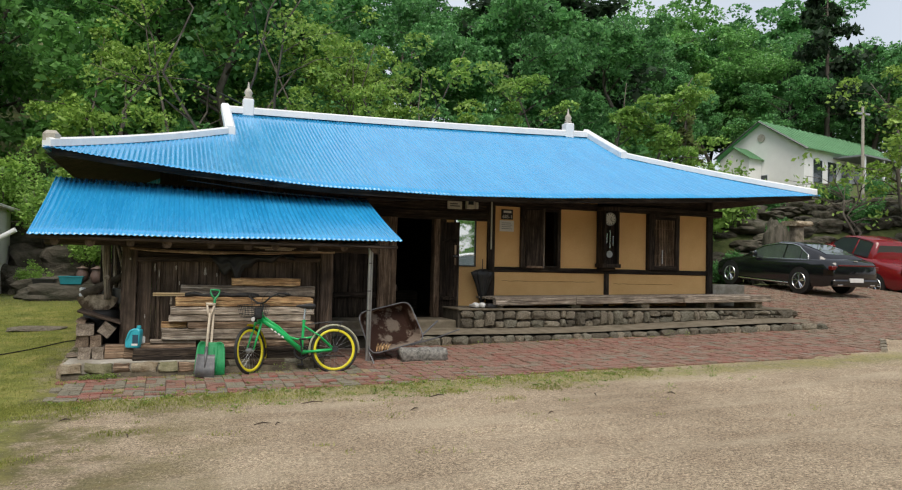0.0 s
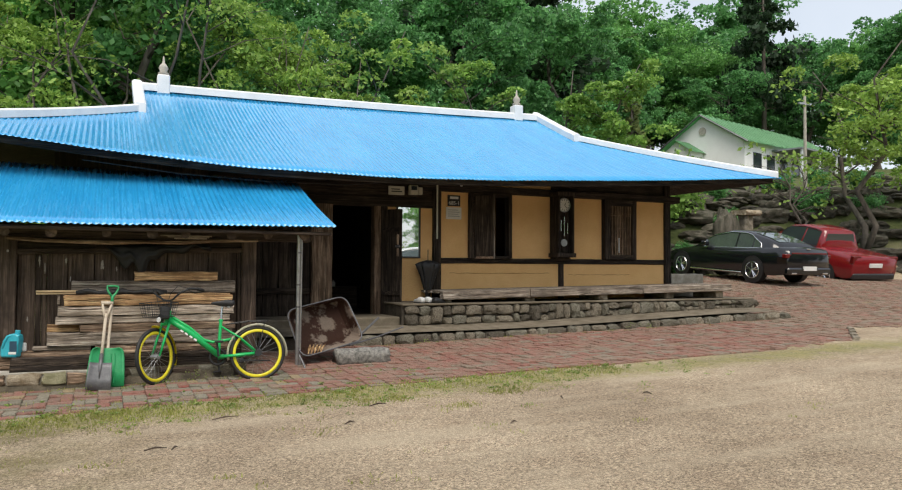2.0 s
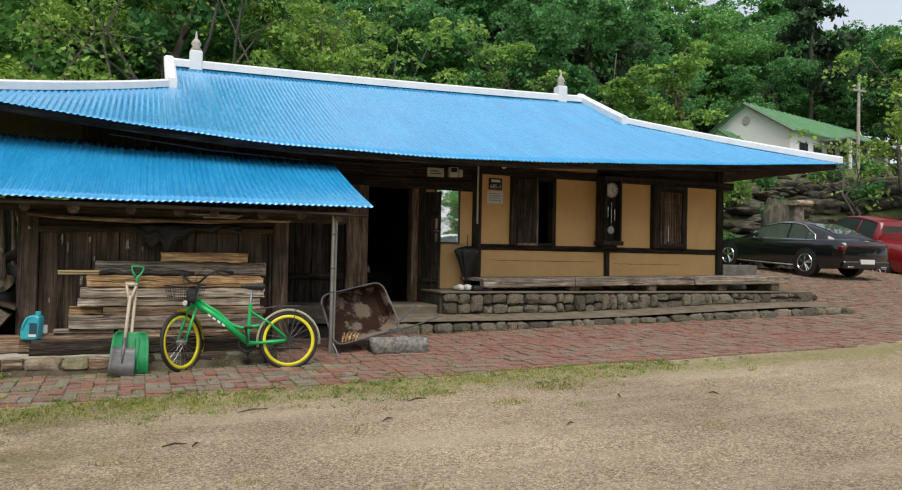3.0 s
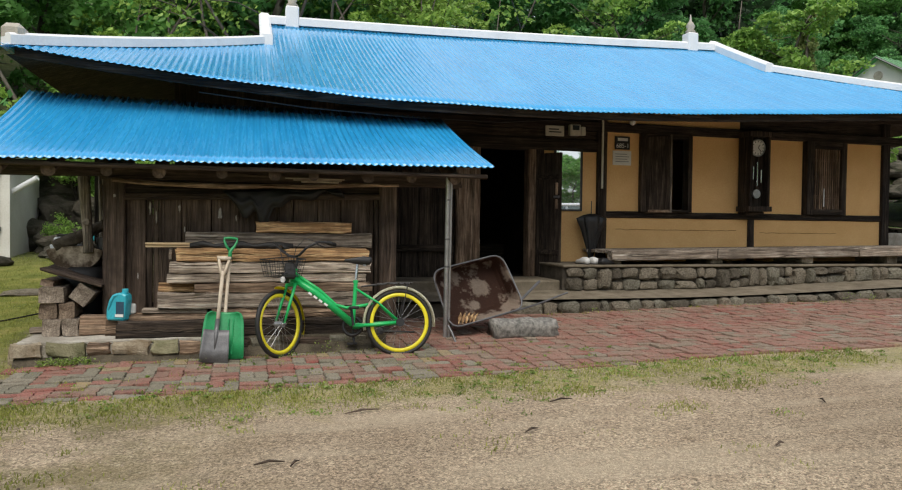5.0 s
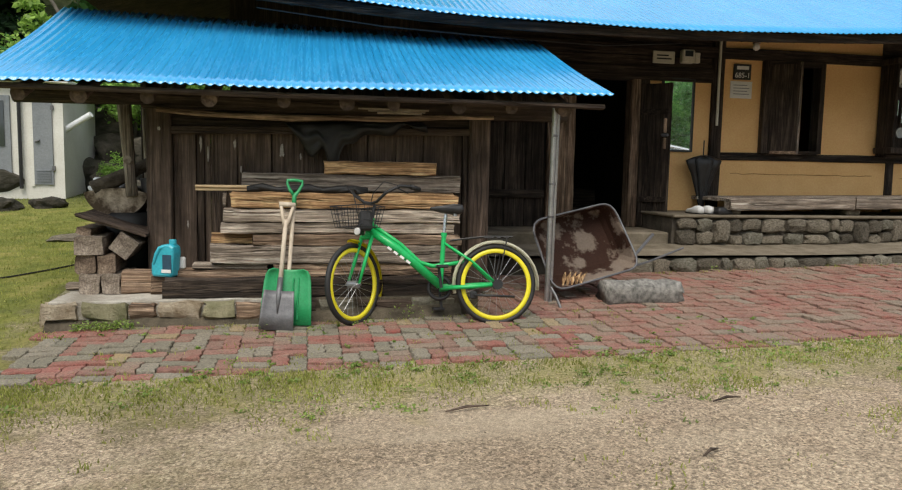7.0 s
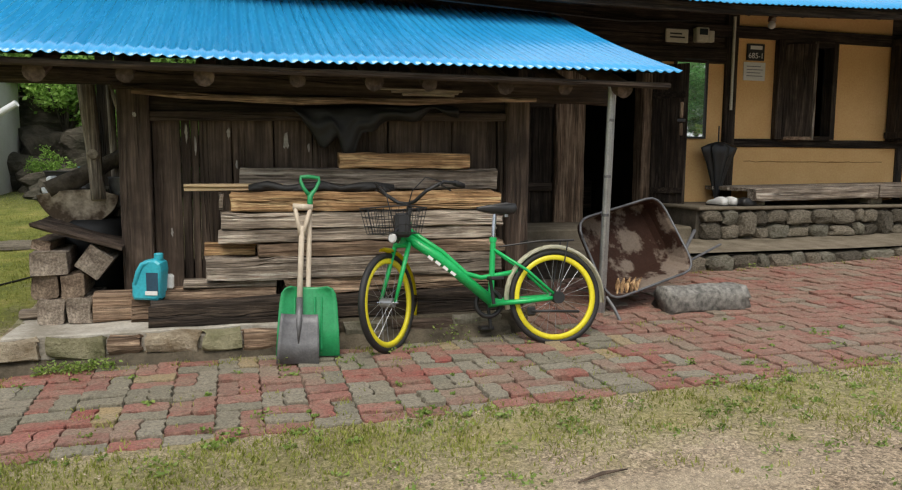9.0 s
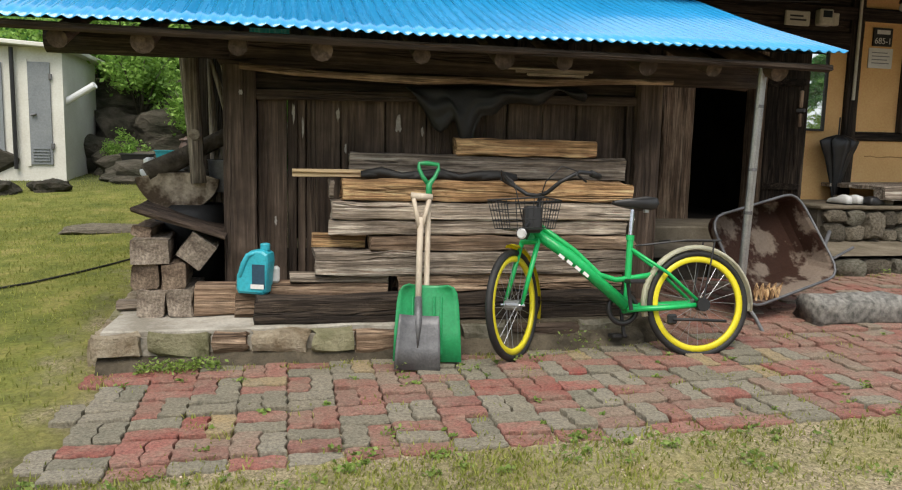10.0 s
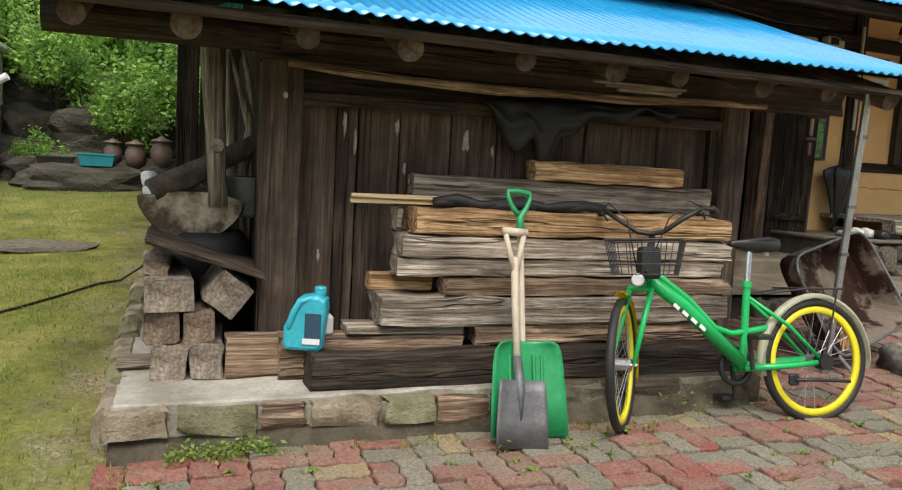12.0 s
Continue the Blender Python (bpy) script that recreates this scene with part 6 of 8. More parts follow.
# ---------- foliage ----------
def leaf_mat(name, dark, light, shine=0.45):
    m, n, l, p = node_mat(name, shine, 0, 0.35)
    isl = n.new("ShaderNodeNewGeometry").outputs["Random Per Island"]
    col = ramp(n, l, isl, [(0.0, dark), (0.55, tuple((a + b) / 2 for a, b in zip(dark, light))), (1.0, light)])
    patch = tex(n, l, coords(n, l, (1, 1, 1), True), 0.7, 3)
    col = mixc(n, l, 0.5, col, ramp(n, l, patch, [(0.35, (0.3, 0.3, 0.3)), (0.65, (0.72, 0.72, 0.72))]), "OVERLAY")
    l.new(col, p.inputs["Base Color"])
    tr = n.new("ShaderNodeBsdfTranslucent")
    l.new(col, tr.inputs["Color"])
    mx = n.new("ShaderNodeMixShader")
    mx.inputs[0].default_value = 0.42
    out = n["Material Output"]
    l.new(p.outputs[0], mx.inputs[1])
    l.new(tr.outputs[0], mx.inputs[2])
    l.new(mx.outputs[0], out.inputs["Surface"])
    return m


L_DEEP = leaf_mat("deep_green_leaves", (0.065, 0.19, 0.06), (0.20, 0.46, 0.15))
L_MID = leaf_mat("green_leaves", (0.09, 0.23, 0.055), (0.25, 0.52, 0.14))
L_YEL = leaf_mat("fresh_yellow_green_leaves", (0.15, 0.27, 0.04), (0.40, 0.58, 0.13))
L_FRESH = leaf_mat("fresh_green_leaves", (0.13, 0.26, 0.045), (0.36, 0.56, 0.13))
L_PINE = leaf_mat("dark_pine_needles", (0.014, 0.034, 0.014), (0.04, 0.08, 0.035), 0.6)
L_DRY = leaf_mat("dull_olive_needles", (0.10, 0.14, 0.045), (0.24, 0.29, 0.10), 0.6)
L_GRASS = leaf_mat("grass_blades", (0.21, 0.24, 0.045), (0.42, 0.43, 0.12), 0.5)
M_BARK = surface("grey_brown_bark", (0.07, 0.06, 0.05), (0.17, 0.15, 0.125), 6, 40, 0.95, 0.6, stretch=(1, 1, 0.3), spec=0.2)


def leaves(points, size, rng, flat=0.0):
    """Four-cornered folded leaves round points (an array of centres)."""
    n = len(points)
    u = rng.normal(size=(n, 3))
    u /= np.linalg.norm(u, axis=1)[:, None]
    w = rng.normal(size=(n, 3))
    w[:, 2] *= 1 - flat
    u[:, 2] *= 1 - 0.4 * flat
    w -= (w * u).sum(1)[:, None] * u
    w /= np.linalg.norm(w, axis=1)[:, None] + 1e-9
    s = size * rng.uniform(0.6, 1.35, n)[:, None]
    v = np.stack([points - u * s, points + w * s * 0.55 + u * s * 0.1, points + u * s, points - w * s * 0.55 + u * s * 0.1], 1).reshape(-1, 3)
    f = np.arange(4 * n).reshape(-1, 4)
    return v, f


def leaf_object(name, v, f, mt, parent, label=""):
    me = bpy.data.meshes.new(name)
    me.from_pydata((v - np.array(root_place(parent))).tolist() if parent else v.tolist(), [], f.tolist())
    me.materials.append(mt)
    ob = new(name, me)
    if parent:
        ob.parent = parent
    if label:
        tagged(ob, label)
    return ob


def broadleaf(seed, height, radius, count, size, mt, label, name="tree", stems=1, low=0.25, gaps=0.5, group="", clump=1.0):
    """A tapered trunk with forking limbs and a crown of leaf clumps with an uneven outline."""
    rng = np.random.default_rng(seed)
    t = thing(name, (0, 0, 0), label, "tree", group)
    wood_bm = bmesh.new()
    tips = []
    for s in range(stems):
        lean = rng.normal(size=2) * (0.10 if stems == 1 else 0.28)
        pts, rad = [], []
        for k in range(7):
            h = k / 6
            pts.append((lean[0] * height * h + 0.1 * radius * rng.normal() * (k > 0), lean[1] * height * h + 0.1 * radius * rng.normal() * (k > 0), -0.4 + (height * 0.88 + 0.4) * h))
            rad.append((0.018 * height + 0.03) * (1 - 0.88 * h) / math.sqrt(stems))
        add_tube(wood_bm, pts, rad, 7)
        for b in range(int(16 / stems) + 3):
            h = rng.uniform(low, 0.97)
            i = min(5, int(h * 6))
            a = np.array(pts[i]) + (np.array(pts[i + 1]) - np.array(pts[i])) * (h * 6 - i)
            ang = rng.uniform(0, math.tau)
            reach = radius * (0.35 + 0.9 * math.sin(math.pi * min(1, max(0.06, (h - low * 0.5) / (1.05 - low * 0.5)))) ** 0.8) * rng.uniform(0.55, 1.1) * (0.75 if stems > 1 else 1)
            end = a + np.array([math.cos(ang) * reach, math.sin(ang) * reach, reach * rng.uniform(0.1, 0.6)])
            mid = (a + end) / 2 + np.array([0, 0, reach * 0.1])
            r0 = 0.35 * rad[i] + 0.008
            add_tube(wood_bm, [a, mid, end], [r0, r0 * 0.6, 0.008], 5)
            for q in range(5):
                f = rng.uniform(0.35, 1.08)
                tips.append(a + (end - a) * f + rng.normal(size=3) * radius * 0.13)
    part("trunk", wood_bm, M_BARK, t, "", True)
    tips = np.array(tips)
    keep = rng.uniform(size=len(tips)) > gaps * 0.35
    tips = tips[keep]
    w = rng.uniform(0.3, 1.3, len(tips))
    pick = rng.choice(len(tips), count, p=w / w.sum())
    spread = radius * 0.15
    off = rng.normal(size=(count, 3))
    off /= np.linalg.norm(off, axis=1)[:, None]
    off[:, 2] = np.where(rng.uniform(size=count) < 0.7, np.abs(off[:, 2]), off[:, 2]) * 0.7
    off *= (spread * clump * rng.uniform(0.7, 1.5, len(tips))[pick] * rng.uniform(0.75, 1.1, count))[:, None]
    v, f = leaves(tips[pick] + off, size, rng, 0.4)
    leaf_object("crown", v, f, mt, t)
    return t


def conifer(seed, height, radius, count, size, mt, label, droop=0.15, bare=0.2):
    rng = np.random.default_rng(seed)
    t = thing("conifer", (0, 0, 0), label, "tree")
    bm = bmesh.new()
    add_tube(bm, [(0, 0, -0.4), (0.02 * height * rng.normal(), 0, height * 0.5), (0, 0, height)], [0.02 * height, 0.013 * height, 0.01], 8)
    pts = []
    for k in range(46):
        h = bare + (1 - bare) * (k + rng.uniform(0, 1)) / 46
        ang = rng.uniform(0, math.tau)
        reach = radius * (1.05 - h) / (1 - bare) * rng.uniform(0.6, 1.1) + 0.1 * radius
        a = np.array([0, 0, h * height])
        end = a + np.array([math.cos(ang) * reach, math.sin(ang) * reach, -droop * reach])
        add_tube(bm, [a, (a + end) / 2 + np.array([0, 0, 0.05 * reach]), end], [0.03, 0.02, 0.006], 4)
        m = int(count / 46)
        f = rng.uniform(0.2, 1.05, m) ** 0.8
        p = a + (end - a) * f[:, None] + rng.normal(size=(m, 3)) * np.array([0.13, 0.13, 0.07]) * reach
        pts.append(p)
    part("trunk", bm, M_BARK, t, "", True)
    v, f = leaves(np.concatenate(pts), size, rng, 0.5)
    leaf_object("crown", v, f, mt, t)
    return t


def shrub(seed, height, radius, count, size, mt, label):
    rng = np.random.default_rng(seed)
    t = thing("shrub", (0, 0, 0), label, "shrub")
    bm = bmesh.new()
    tips = []
    for s in range(14):
        a = rng.uniform(0, math.tau)
        r = radius * rng.uniform(0.2, 1)
        e = np.array([math.cos(a) * r, math.sin(a) * r, height * rng.uniform(0.5, 1.05)])
        add_tube(bm, [(0.1 * e[0], 0.1 * e[1], -0.1), (0.5 * e[0], 0.5 * e[1], e[2] * 0.6), e], [0.02, 0.014, 0.004], 5)
        for q in range(7):
            tips.append(e * rng.uniform(0.3, 1.05) + rng.normal(size=3) * 0.12 * radius)
    part("stem", bm, M_BARK, t, "", True)
    tips = np.array(tips)
    p = tips[rng.integers(0, len(tips), count)] + rng.normal(size=(count, 3)) * 0.11 * radius
    p[:, 2] = np.maximum(p[:, 2], 0.02)
    v, f = leaves(p, size, rng, 0.4)
    leaf_object("foliage", v, f, mt, t)
    return t


def put(ob, x, y, s=1.0, turn=0.0, sink=0.0, stretch=1.0):
    ob.matrix_basis = Matrix.Translation((x, y, gz(x, y) - sink)) @ Matrix.Rotation(radians(turn), 4, "Z") @ Matrix.Diagonal((s, s, s * stretch, 1))
    return ob


def again(ob, x, y, s=1.0, turn=0.0, stretch=1.0):
    c = copy_thing(ob, Matrix.Identity(4))
    return put(c, x, y, s, turn, 0.0, stretch)


FOREST = "tall broadleaf tree in full green leaf"
kinds = [broadleaf(11, 12, 3.6, 15000, 0.15, L_DEEP, FOREST, group="forest trees", clump=1.45), broadleaf(12, 11, 3.9, 15000, 0.15, L_MID, "tall broadleaf tree with mid-green crown", group="forest trees", clump=1.45),
         broadleaf(13, 13, 3.4, 15000, 0.15, L_DEEP, FOREST, group="forest trees", clump=1.45), broadleaf(14, 10, 3.6, 15000, 0.15, L_MID, "rounded broadleaf tree with green crown", group="forest trees", clump=1.45)]
rngf = random.Random(5)
spots = []
for row, (yy, step) in enumerate(((29, 4.6), (35, 5.2), (42, 6.0), (51, 7.0), (62, 8.5))):
    x = -34 + row * 1.3
    while x < 58:
        px, py = x + rngf.uniform(-1.4, 1.4), yy + rngf.uniform(-1.6, 1.6) + 0.5 * max(0, x - 12)
        x += step
        # keep the white house, its garden and the car park clear
        ang = math.degrees(math.atan2(py, px))
        if ang < 54.5 and math.hypot(px, py) < 68 and ang > 20:
            continue
        spots.append((px, py, row))
for i, (px, py, row) in enumerate(spots):
    k = kinds[i % 4] if px < 6 or i < 4 else kinds[(i % 2) * 2]
    s = rngf.uniform(0.85, 1.15) * (0.92 + 0.03 * row)
    if px > 12:
        s *= 0.85
    if i < 4:
        put(k, px, py, s, rngf.uniform(0, 360))
    else:
        again(k, px, py, s, rngf.uniform(0, 360), rngf.uniform(0.92, 1.12))
# behind the white house
for i, (px, py, s) in enumerate(((44, 60, 1.15), (52, 55, 1.15), (60, 50, 1.1), (39, 66, 1.25), (57, 62, 1.45), (68, 52, 1.3), (70, 42, 1.2), (53, 60, 1.35), (63, 56, 1.35), (47, 63, 1.3), (72, 58, 1.5), (48, 70, 1.6), (64, 66, 1.6), (78, 46, 1.4), (76, 60, 1.6), (33, 62, 1.0), (36, 56, 0.85), (55, 72, 1.8), (70, 72, 1.8), (84, 54, 1.7), (88, 44, 1.5), (46, 78, 1.7), (62, 44, 1.0), (74, 34, 1.1))):
    again(kinds[i % 4], px, py, s, 37 * i)
# undergrowth that closes the wood's edge
bush = shrub(21, 2.6, 2.2, 2600, 0.17, L_DEEP, "dense dark green undergrowth at the wood's edge")
put(bush, -9, 26.5, 1.0)
for i in range(30):
    x = -26 + i * 1.75
    y = 25.3 + rngf.uniform(-0.8, 1.6) + 0.45 * max(0, x - 8)
    again(bush, x, y, rngf.uniform(0.7, 1.25), rngf.uniform(0, 360))
# nearer trees behind the roof
put(broadleaf(31, 9.6, 2.9, 9000, 0.085, L_YEL, "sparse many-stemmed tree with fresh yellow-green leaves", stems=5, low=0.3, gaps=1.2), 7.0, 23.6, 1.0, 20)
put(broadleaf(32, 11.5, 3.4, 4600, 0.08, L_YEL, "nearly bare many-stemmed tree with young leaves", stems=7, low=0.35, gaps=1.4), 1.2, 23.2, 1.0, 0)
put(broadleaf(33, 9.0, 2.4, 6000, 0.085, L_YEL, "slim tree with young yellow-green leaves", stems=4, low=0.3, gaps=1.3), -2.6, 24.2, 1.0, 60)
put(broadleaf(34, 8.6, 2.6, 8000, 0.085, L_YEL, "yellow-green tree behind the ridge", stems=4, low=0.25, gaps=1.1), 4.6, 24.6, 1.0, 130)
put(broadleaf(35, 8.2, 2.1, 11000, 0.09, L_FRESH, "bright green young tree behind the hip", stems=3, low=0.2, gaps=0.7), 15.0, 23.4, 1.0, 190)
lime = shrub(36, 2.6, 2.0, 5200, 0.10, L_FRESH, "fresh green bush beyond the house")
put(lime, 16.9, 22.6, 1.25)
again(lime, 18.6, 23.8, 1.2, 80)
again(lime, 20.2, 24.3, 0.95, 150)
put(conifer(41, 7.2, 1.3, 2400, 0.16, L_DRY, "drooping dull olive conifer", 0.9, 0.15), 21.3, 27.0, 0.8)
pine = conifer(42, 15, 4.2, 5200, 0.30, L_PINE, "tall dark green pine tree", 0.05, 0.3)
put(pine, 22, 37.5, 1.0)
again(pine, 19, 40, 1.05, 120)
again(pine, 58, 63, 1.05, 200, 0.9)
again(pine, 53, 48.5, 0.9, 30, 1.4)
again(pine, -8.5, 27.5, 0.55, 40, 0.8)
again(pine, -12, 29.5, 0.6, 140, 0.8)
# trees in the rock garden
put(broadleaf(51, 7.6, 2.4, 5000, 0.085, L_YEL, "slender garden tree with fresh light leaves", stems=2, low=0.3, gaps=1.1), 27.0, 20.4, 1.15, 20)
put(broadleaf(52, 7.2, 2.3, 4200, 0.085, L_YEL, "garden tree with light green leaves", stems=2, low=0.3, gaps=1.0), 29.5, 19.4, 1.05, 70)
put(broadleaf(53, 4.2, 2.2, 260, 0.12, L_YEL, "small crooked tree with few leaves", stems=2, low=0.35, gaps=1.4), 25.0, 21.4, 1.0, 200)
# woods on the other side of the yard, which the mirror shows
for i, (px, py, s) in enumerate(((16, -4, 0.42), (19.5, -1, 0.4), (22, -6, 0.55), (18, -9, 0.6), (20.5, -4, 0.45), (14.5, -7, 0.4), (23, 0, 0.42), (26, 1.5, 0.5), (24, -5, 0.6), (29, -3, 0.7), (33, -9, 0.8), (38, -5, 0.9), (27, -11, 0.8), (41, -14, 1.0), (20, -8, 0.55), (45, -2, 1.0), (6, -16, 0.7), (11, -14, 0.6), (15, -18, 0.8), (1, -20, 0.8), (20, -13, 0.7), (8, -24, 1.0), (14, -26, 1.0), (24, -20, 0.9), (-6, -18, 0.8), (-12, -14, 0.8))):
    again(kinds[i % 4], px, py, s, 51 * i)
sunny = put(shrub(38, 2.6, 2.0, 2600, 0.12, L_YEL, "bright yellow-green bush across the yard"), 9, -8, 0.8, 0)
for i, (px, py) in enumerate(((18, -2.5), (21, -1.5), (24, -1), (19.5, -4.5), (27, 0), (22.5, -3.5), (11, -9.5), (13.5, -9), (7, -10), (16, -10))):
    again(sunny, px, py, 0.8, 70 * i + 70)
MIRRORED = ((8.5, -5.5), (10.5, -6.5), (7.2, -4.8), (12.5, -7))

# ---------- boulders: rock garden to the east, bank to the north-west ----------
BOULDERS = [rock_mesh(20 + i, 3, 0.42) for i in range(8)]


def boulder(x, y, size, turn, k, label="dark weathered boulder in the rock garden", group="garden boulders", lift=0.0, tilt=0.0):
    me = BOULDERS[k % len(BOULDERS)]
    if not me.materials:
        me.materials.append(M_ROCK)
    ob = new("boulder", me)
    ob.matrix_basis = Matrix.Translation((x, y, gz(x, y) + size[2] * 0.35 + lift)) @ Matrix.Rotation(radians(turn), 4, "Z") @ Matrix.Rotation(radians(tilt), 4, "X") @ Matrix.Diagonal((*size, 1))
    return tagged(ob, label, "boulder", group)


rb = random.Random(9)
kk = 0
for row, s_ in enumerate((20.9, 21.5, 22.1, 22.8, 23.5, 24.3, 25.1, 26.0, 27.5, 29.5, 32, 35, 39, 44)):
    x = 13.2 + rb.uniform(0, 0.6) + max(0, s_ - 26) * 0.5
    while x < 36 + row:
        w = rb.uniform(0.4, 1.0) * (1 + 0.02 * row)
        y = s_ - 0.3 * (x - 19.5) + rb.uniform(-0.25, 0.25)
        if rb.random() < (0.92 if row < 8 else 0.6) and (x < 20 or y > 17.4):
            boulder(x + w, y, (w * 0.85, w * rb.uniform(0.5, 0.75), rb.uniform(0.18, 0.36)), rb.uniform(-35, 25), kk)
            kk += 1
        x += w * (1.45 if row < 8 else 2.4)
boulder(20.2, 20.65, (0.46, 0.4, 1.35), 20, 3, "upright pointed standing stone", "standing stones", 0.55)
zz = gz(21.0, 20.5)
lantern = thing("stone_lantern", (21.0, 20.5, zz), "stone post with a flat pale cap among the boulders", "lantern")
part("post", timber((20.8, 20.3, zz - 0.1), (21.2, 20.7, zz + 2.1), 2, 0.03, 210, 8, 0.06), M_STONE, lantern)
part("cap", timber((20.62, 20.12, zz + 2.1), (21.38, 20.88, zz + 2.27), 0, 0.03, 211, 6, 0.05), M_TAN, lantern, "flat tan stone cap")
for i, (x, y, s) in enumerate(((21.0, 21.6, 0.6), (23.6, 20.9, 0.7), (19.6, 21.9, 0.65), (18.2, 21.2, 0.6), (25.5, 20.4, 0.6), (22.6, 23.0, 0.7), (26.5, 22.5, 0.8), (29, 21.5, 0.7), (24.5, 25.5, 0.8), (28, 25, 0.8), (32, 24, 0.8), (16.8, 20.9, 0.5), (15.6, 20.9, 0.45), (30, 27, 0.8), (34, 28, 0.9), (27, 28, 0.8))):
    again(bush, x, y, 0.45 * s, 60 * i)
for i, (x, y, s, t, z) in enumerate(((-5.6, 20.3, (1.0, 0.6, 0.5), 10, 0), (-4.1, 21.8, (0.95, 0.6, 0.5), -10, 0.1), (-2.9, 21.2, (1.0, 0.55, 0.38), 5, 0.0), (-1.6, 21.2, (0.9, 0.6, 0.35), -8, 0.0), (-2.3, 22.2, (1.1, 0.6, 0.55), 3, 0.55),
                                     (-3.5, 22.4, (0.7, 0.5, 0.6), 30, 0.45), (-3.6, 22.9, (1.1, 0.7, 0.5), 0, 1.25), (-2.4, 23.1, (0.8, 0.6, 0.5), 12, 1.2), (-0.9, 22.6, (0.9, 0.5, 0.4), 0, 0.7), (-4.6, 22.9, (0.7, 0.6, 0.6), 50, 0.7),
                                     (-5.4, 22.2, (0.9, 0.7, 0.8), 20, 0.4), (-6.8, 21.5, (1.0, 0.7, 0.8), 70, 0.3), (-0.6, 21.5, (0.6, 0.4, 0.25), 0, 0), (-6.2, 18.6, (0.5, 0.35, 0.22), 0, -0.03), (-5.3, 18.3, (0.45, 0.3, 0.2), 14, -0.03), (-4.5, 18.2, (0.4, 0.3, 0.18), -8, -0.03), (-3.8, 18.6, (0.3, 0.25, 0.16), 20, -0.03),
                                     (-7.5, 19.2, (0.8, 0.6, 0.4), 0, 0), (-8.4, 21, (1.2, 0.9, 0.9), 0, 0.2), (-1.4, 23.4, (0.9, 0.6, 0.45), 0, 1.3), (-10, 22, (1.2, 0.9, 0.8), 30, 0.2))):
    boulder(x, y, s, t, i + 3, "dark mossy boulder in the bank behind the lawn", "bank boulders", z)
fern = shrub(61, 1.5, 0.9, 4200, 0.05, L_FRESH, "fresh green shrub growing between boulders")
put(fern, -1.9, 21.6, 0.95)
fern.location.z += 0.5
for i, (x, y, s, dz) in enumerate(((-3.1, 22.3, 1.1, 1.2), (-1.2, 22.2, 1.1, 0.7), (-4.3, 23.4, 1.3, 1.5), (-2.1, 23.4, 1.4, 1.6), (-0.6, 23.0, 1.2, 1.0), (-5.6, 23.4, 1.2, 1.2), (-3.2, 21.0, 0.45, 0.05), (-7.0, 23, 1.4, 0.8))):
    c = again(fern, x, y, s, 70 * i)
    c.location.z += dz

# ---------- shed, tubs and jars by the bank ----------
shed = thing("garden_shed", (-4.6, 20.0, gz(-4.6, 20)), "cream panel shed with a grey steel door", "shed")
SZ = 0.60
part("wall", box((-6.4, 20.0, SZ - 0.4), (-3.93, 22.2, 2.62)), M_CREAM, shed)
part("roof", moved(box((-1.4, -0.25, 0), (1.4, 2.5, 0.07), 0.01), Matrix.Translation((-5.15, 20.0, 2.66)) @ Matrix.Rotation(radians(3), 4, "Y")), M_CREAM, shed, "pale overhanging shed roof")
sd = part("door", box((-4.46, 19.965, SZ + 0.08), (-4.12, 19.998, 2.38), 0.004), M_GREY_DOOR, shed, "grey steel door")
part("door_frame", box((-4.52, 19.97, SZ + 0.05), (-4.462, 19.998, 2.42)), M_CREAM, sd)
for i in range(5):
    part("louvre_slat", box((-4.42, 19.945, SZ + 0.14 + 0.05 * i), (-4.16, 19.964, SZ + 0.165 + 0.05 * i)), M_GREY_DOOR, sd)
part("door_handle", tube([(-4.42, 19.94, 1.5), (-4.34, 19.93, 1.52)], 0.02, 8), M_IRON, sd, "dark handle")
for z in (0.95, 2.1):
    part("hinge", box((-4.14, 19.95, z), (-4.09, 19.99, z + 0.09)), M_IRON, sd)
wd = part("window_door", box((-5.7, 19.96, SZ + 0.1), (-4.85, 19.998, 2.35), 0.004), M_GREY_DOOR, shed, "second grey door of the shed")
part("door_panel", box((-5.6, 19.94, 1.4), (-4.95, 19.958, 2.25)), M_DARKGLASS, wd)
part("downpipe", tube([(-4.68, 19.93, SZ), (-4.68, 19.93, 2.6)], 0.035, 8), M_BLACK, shed, "black downpipe")
part("vent_pipe", tube([(-3.95, 20.2, 1.75), (-3.45, 20.1, 2.05)], 0.06, 12), M_WHITE, shed, "white plastic pipe end")
M_TUB = surface("teal_plastic_tub", (0.015, 0.20, 0.25), (0.02, 0.25, 0.31), 5, 40, 0.4, 0.03)
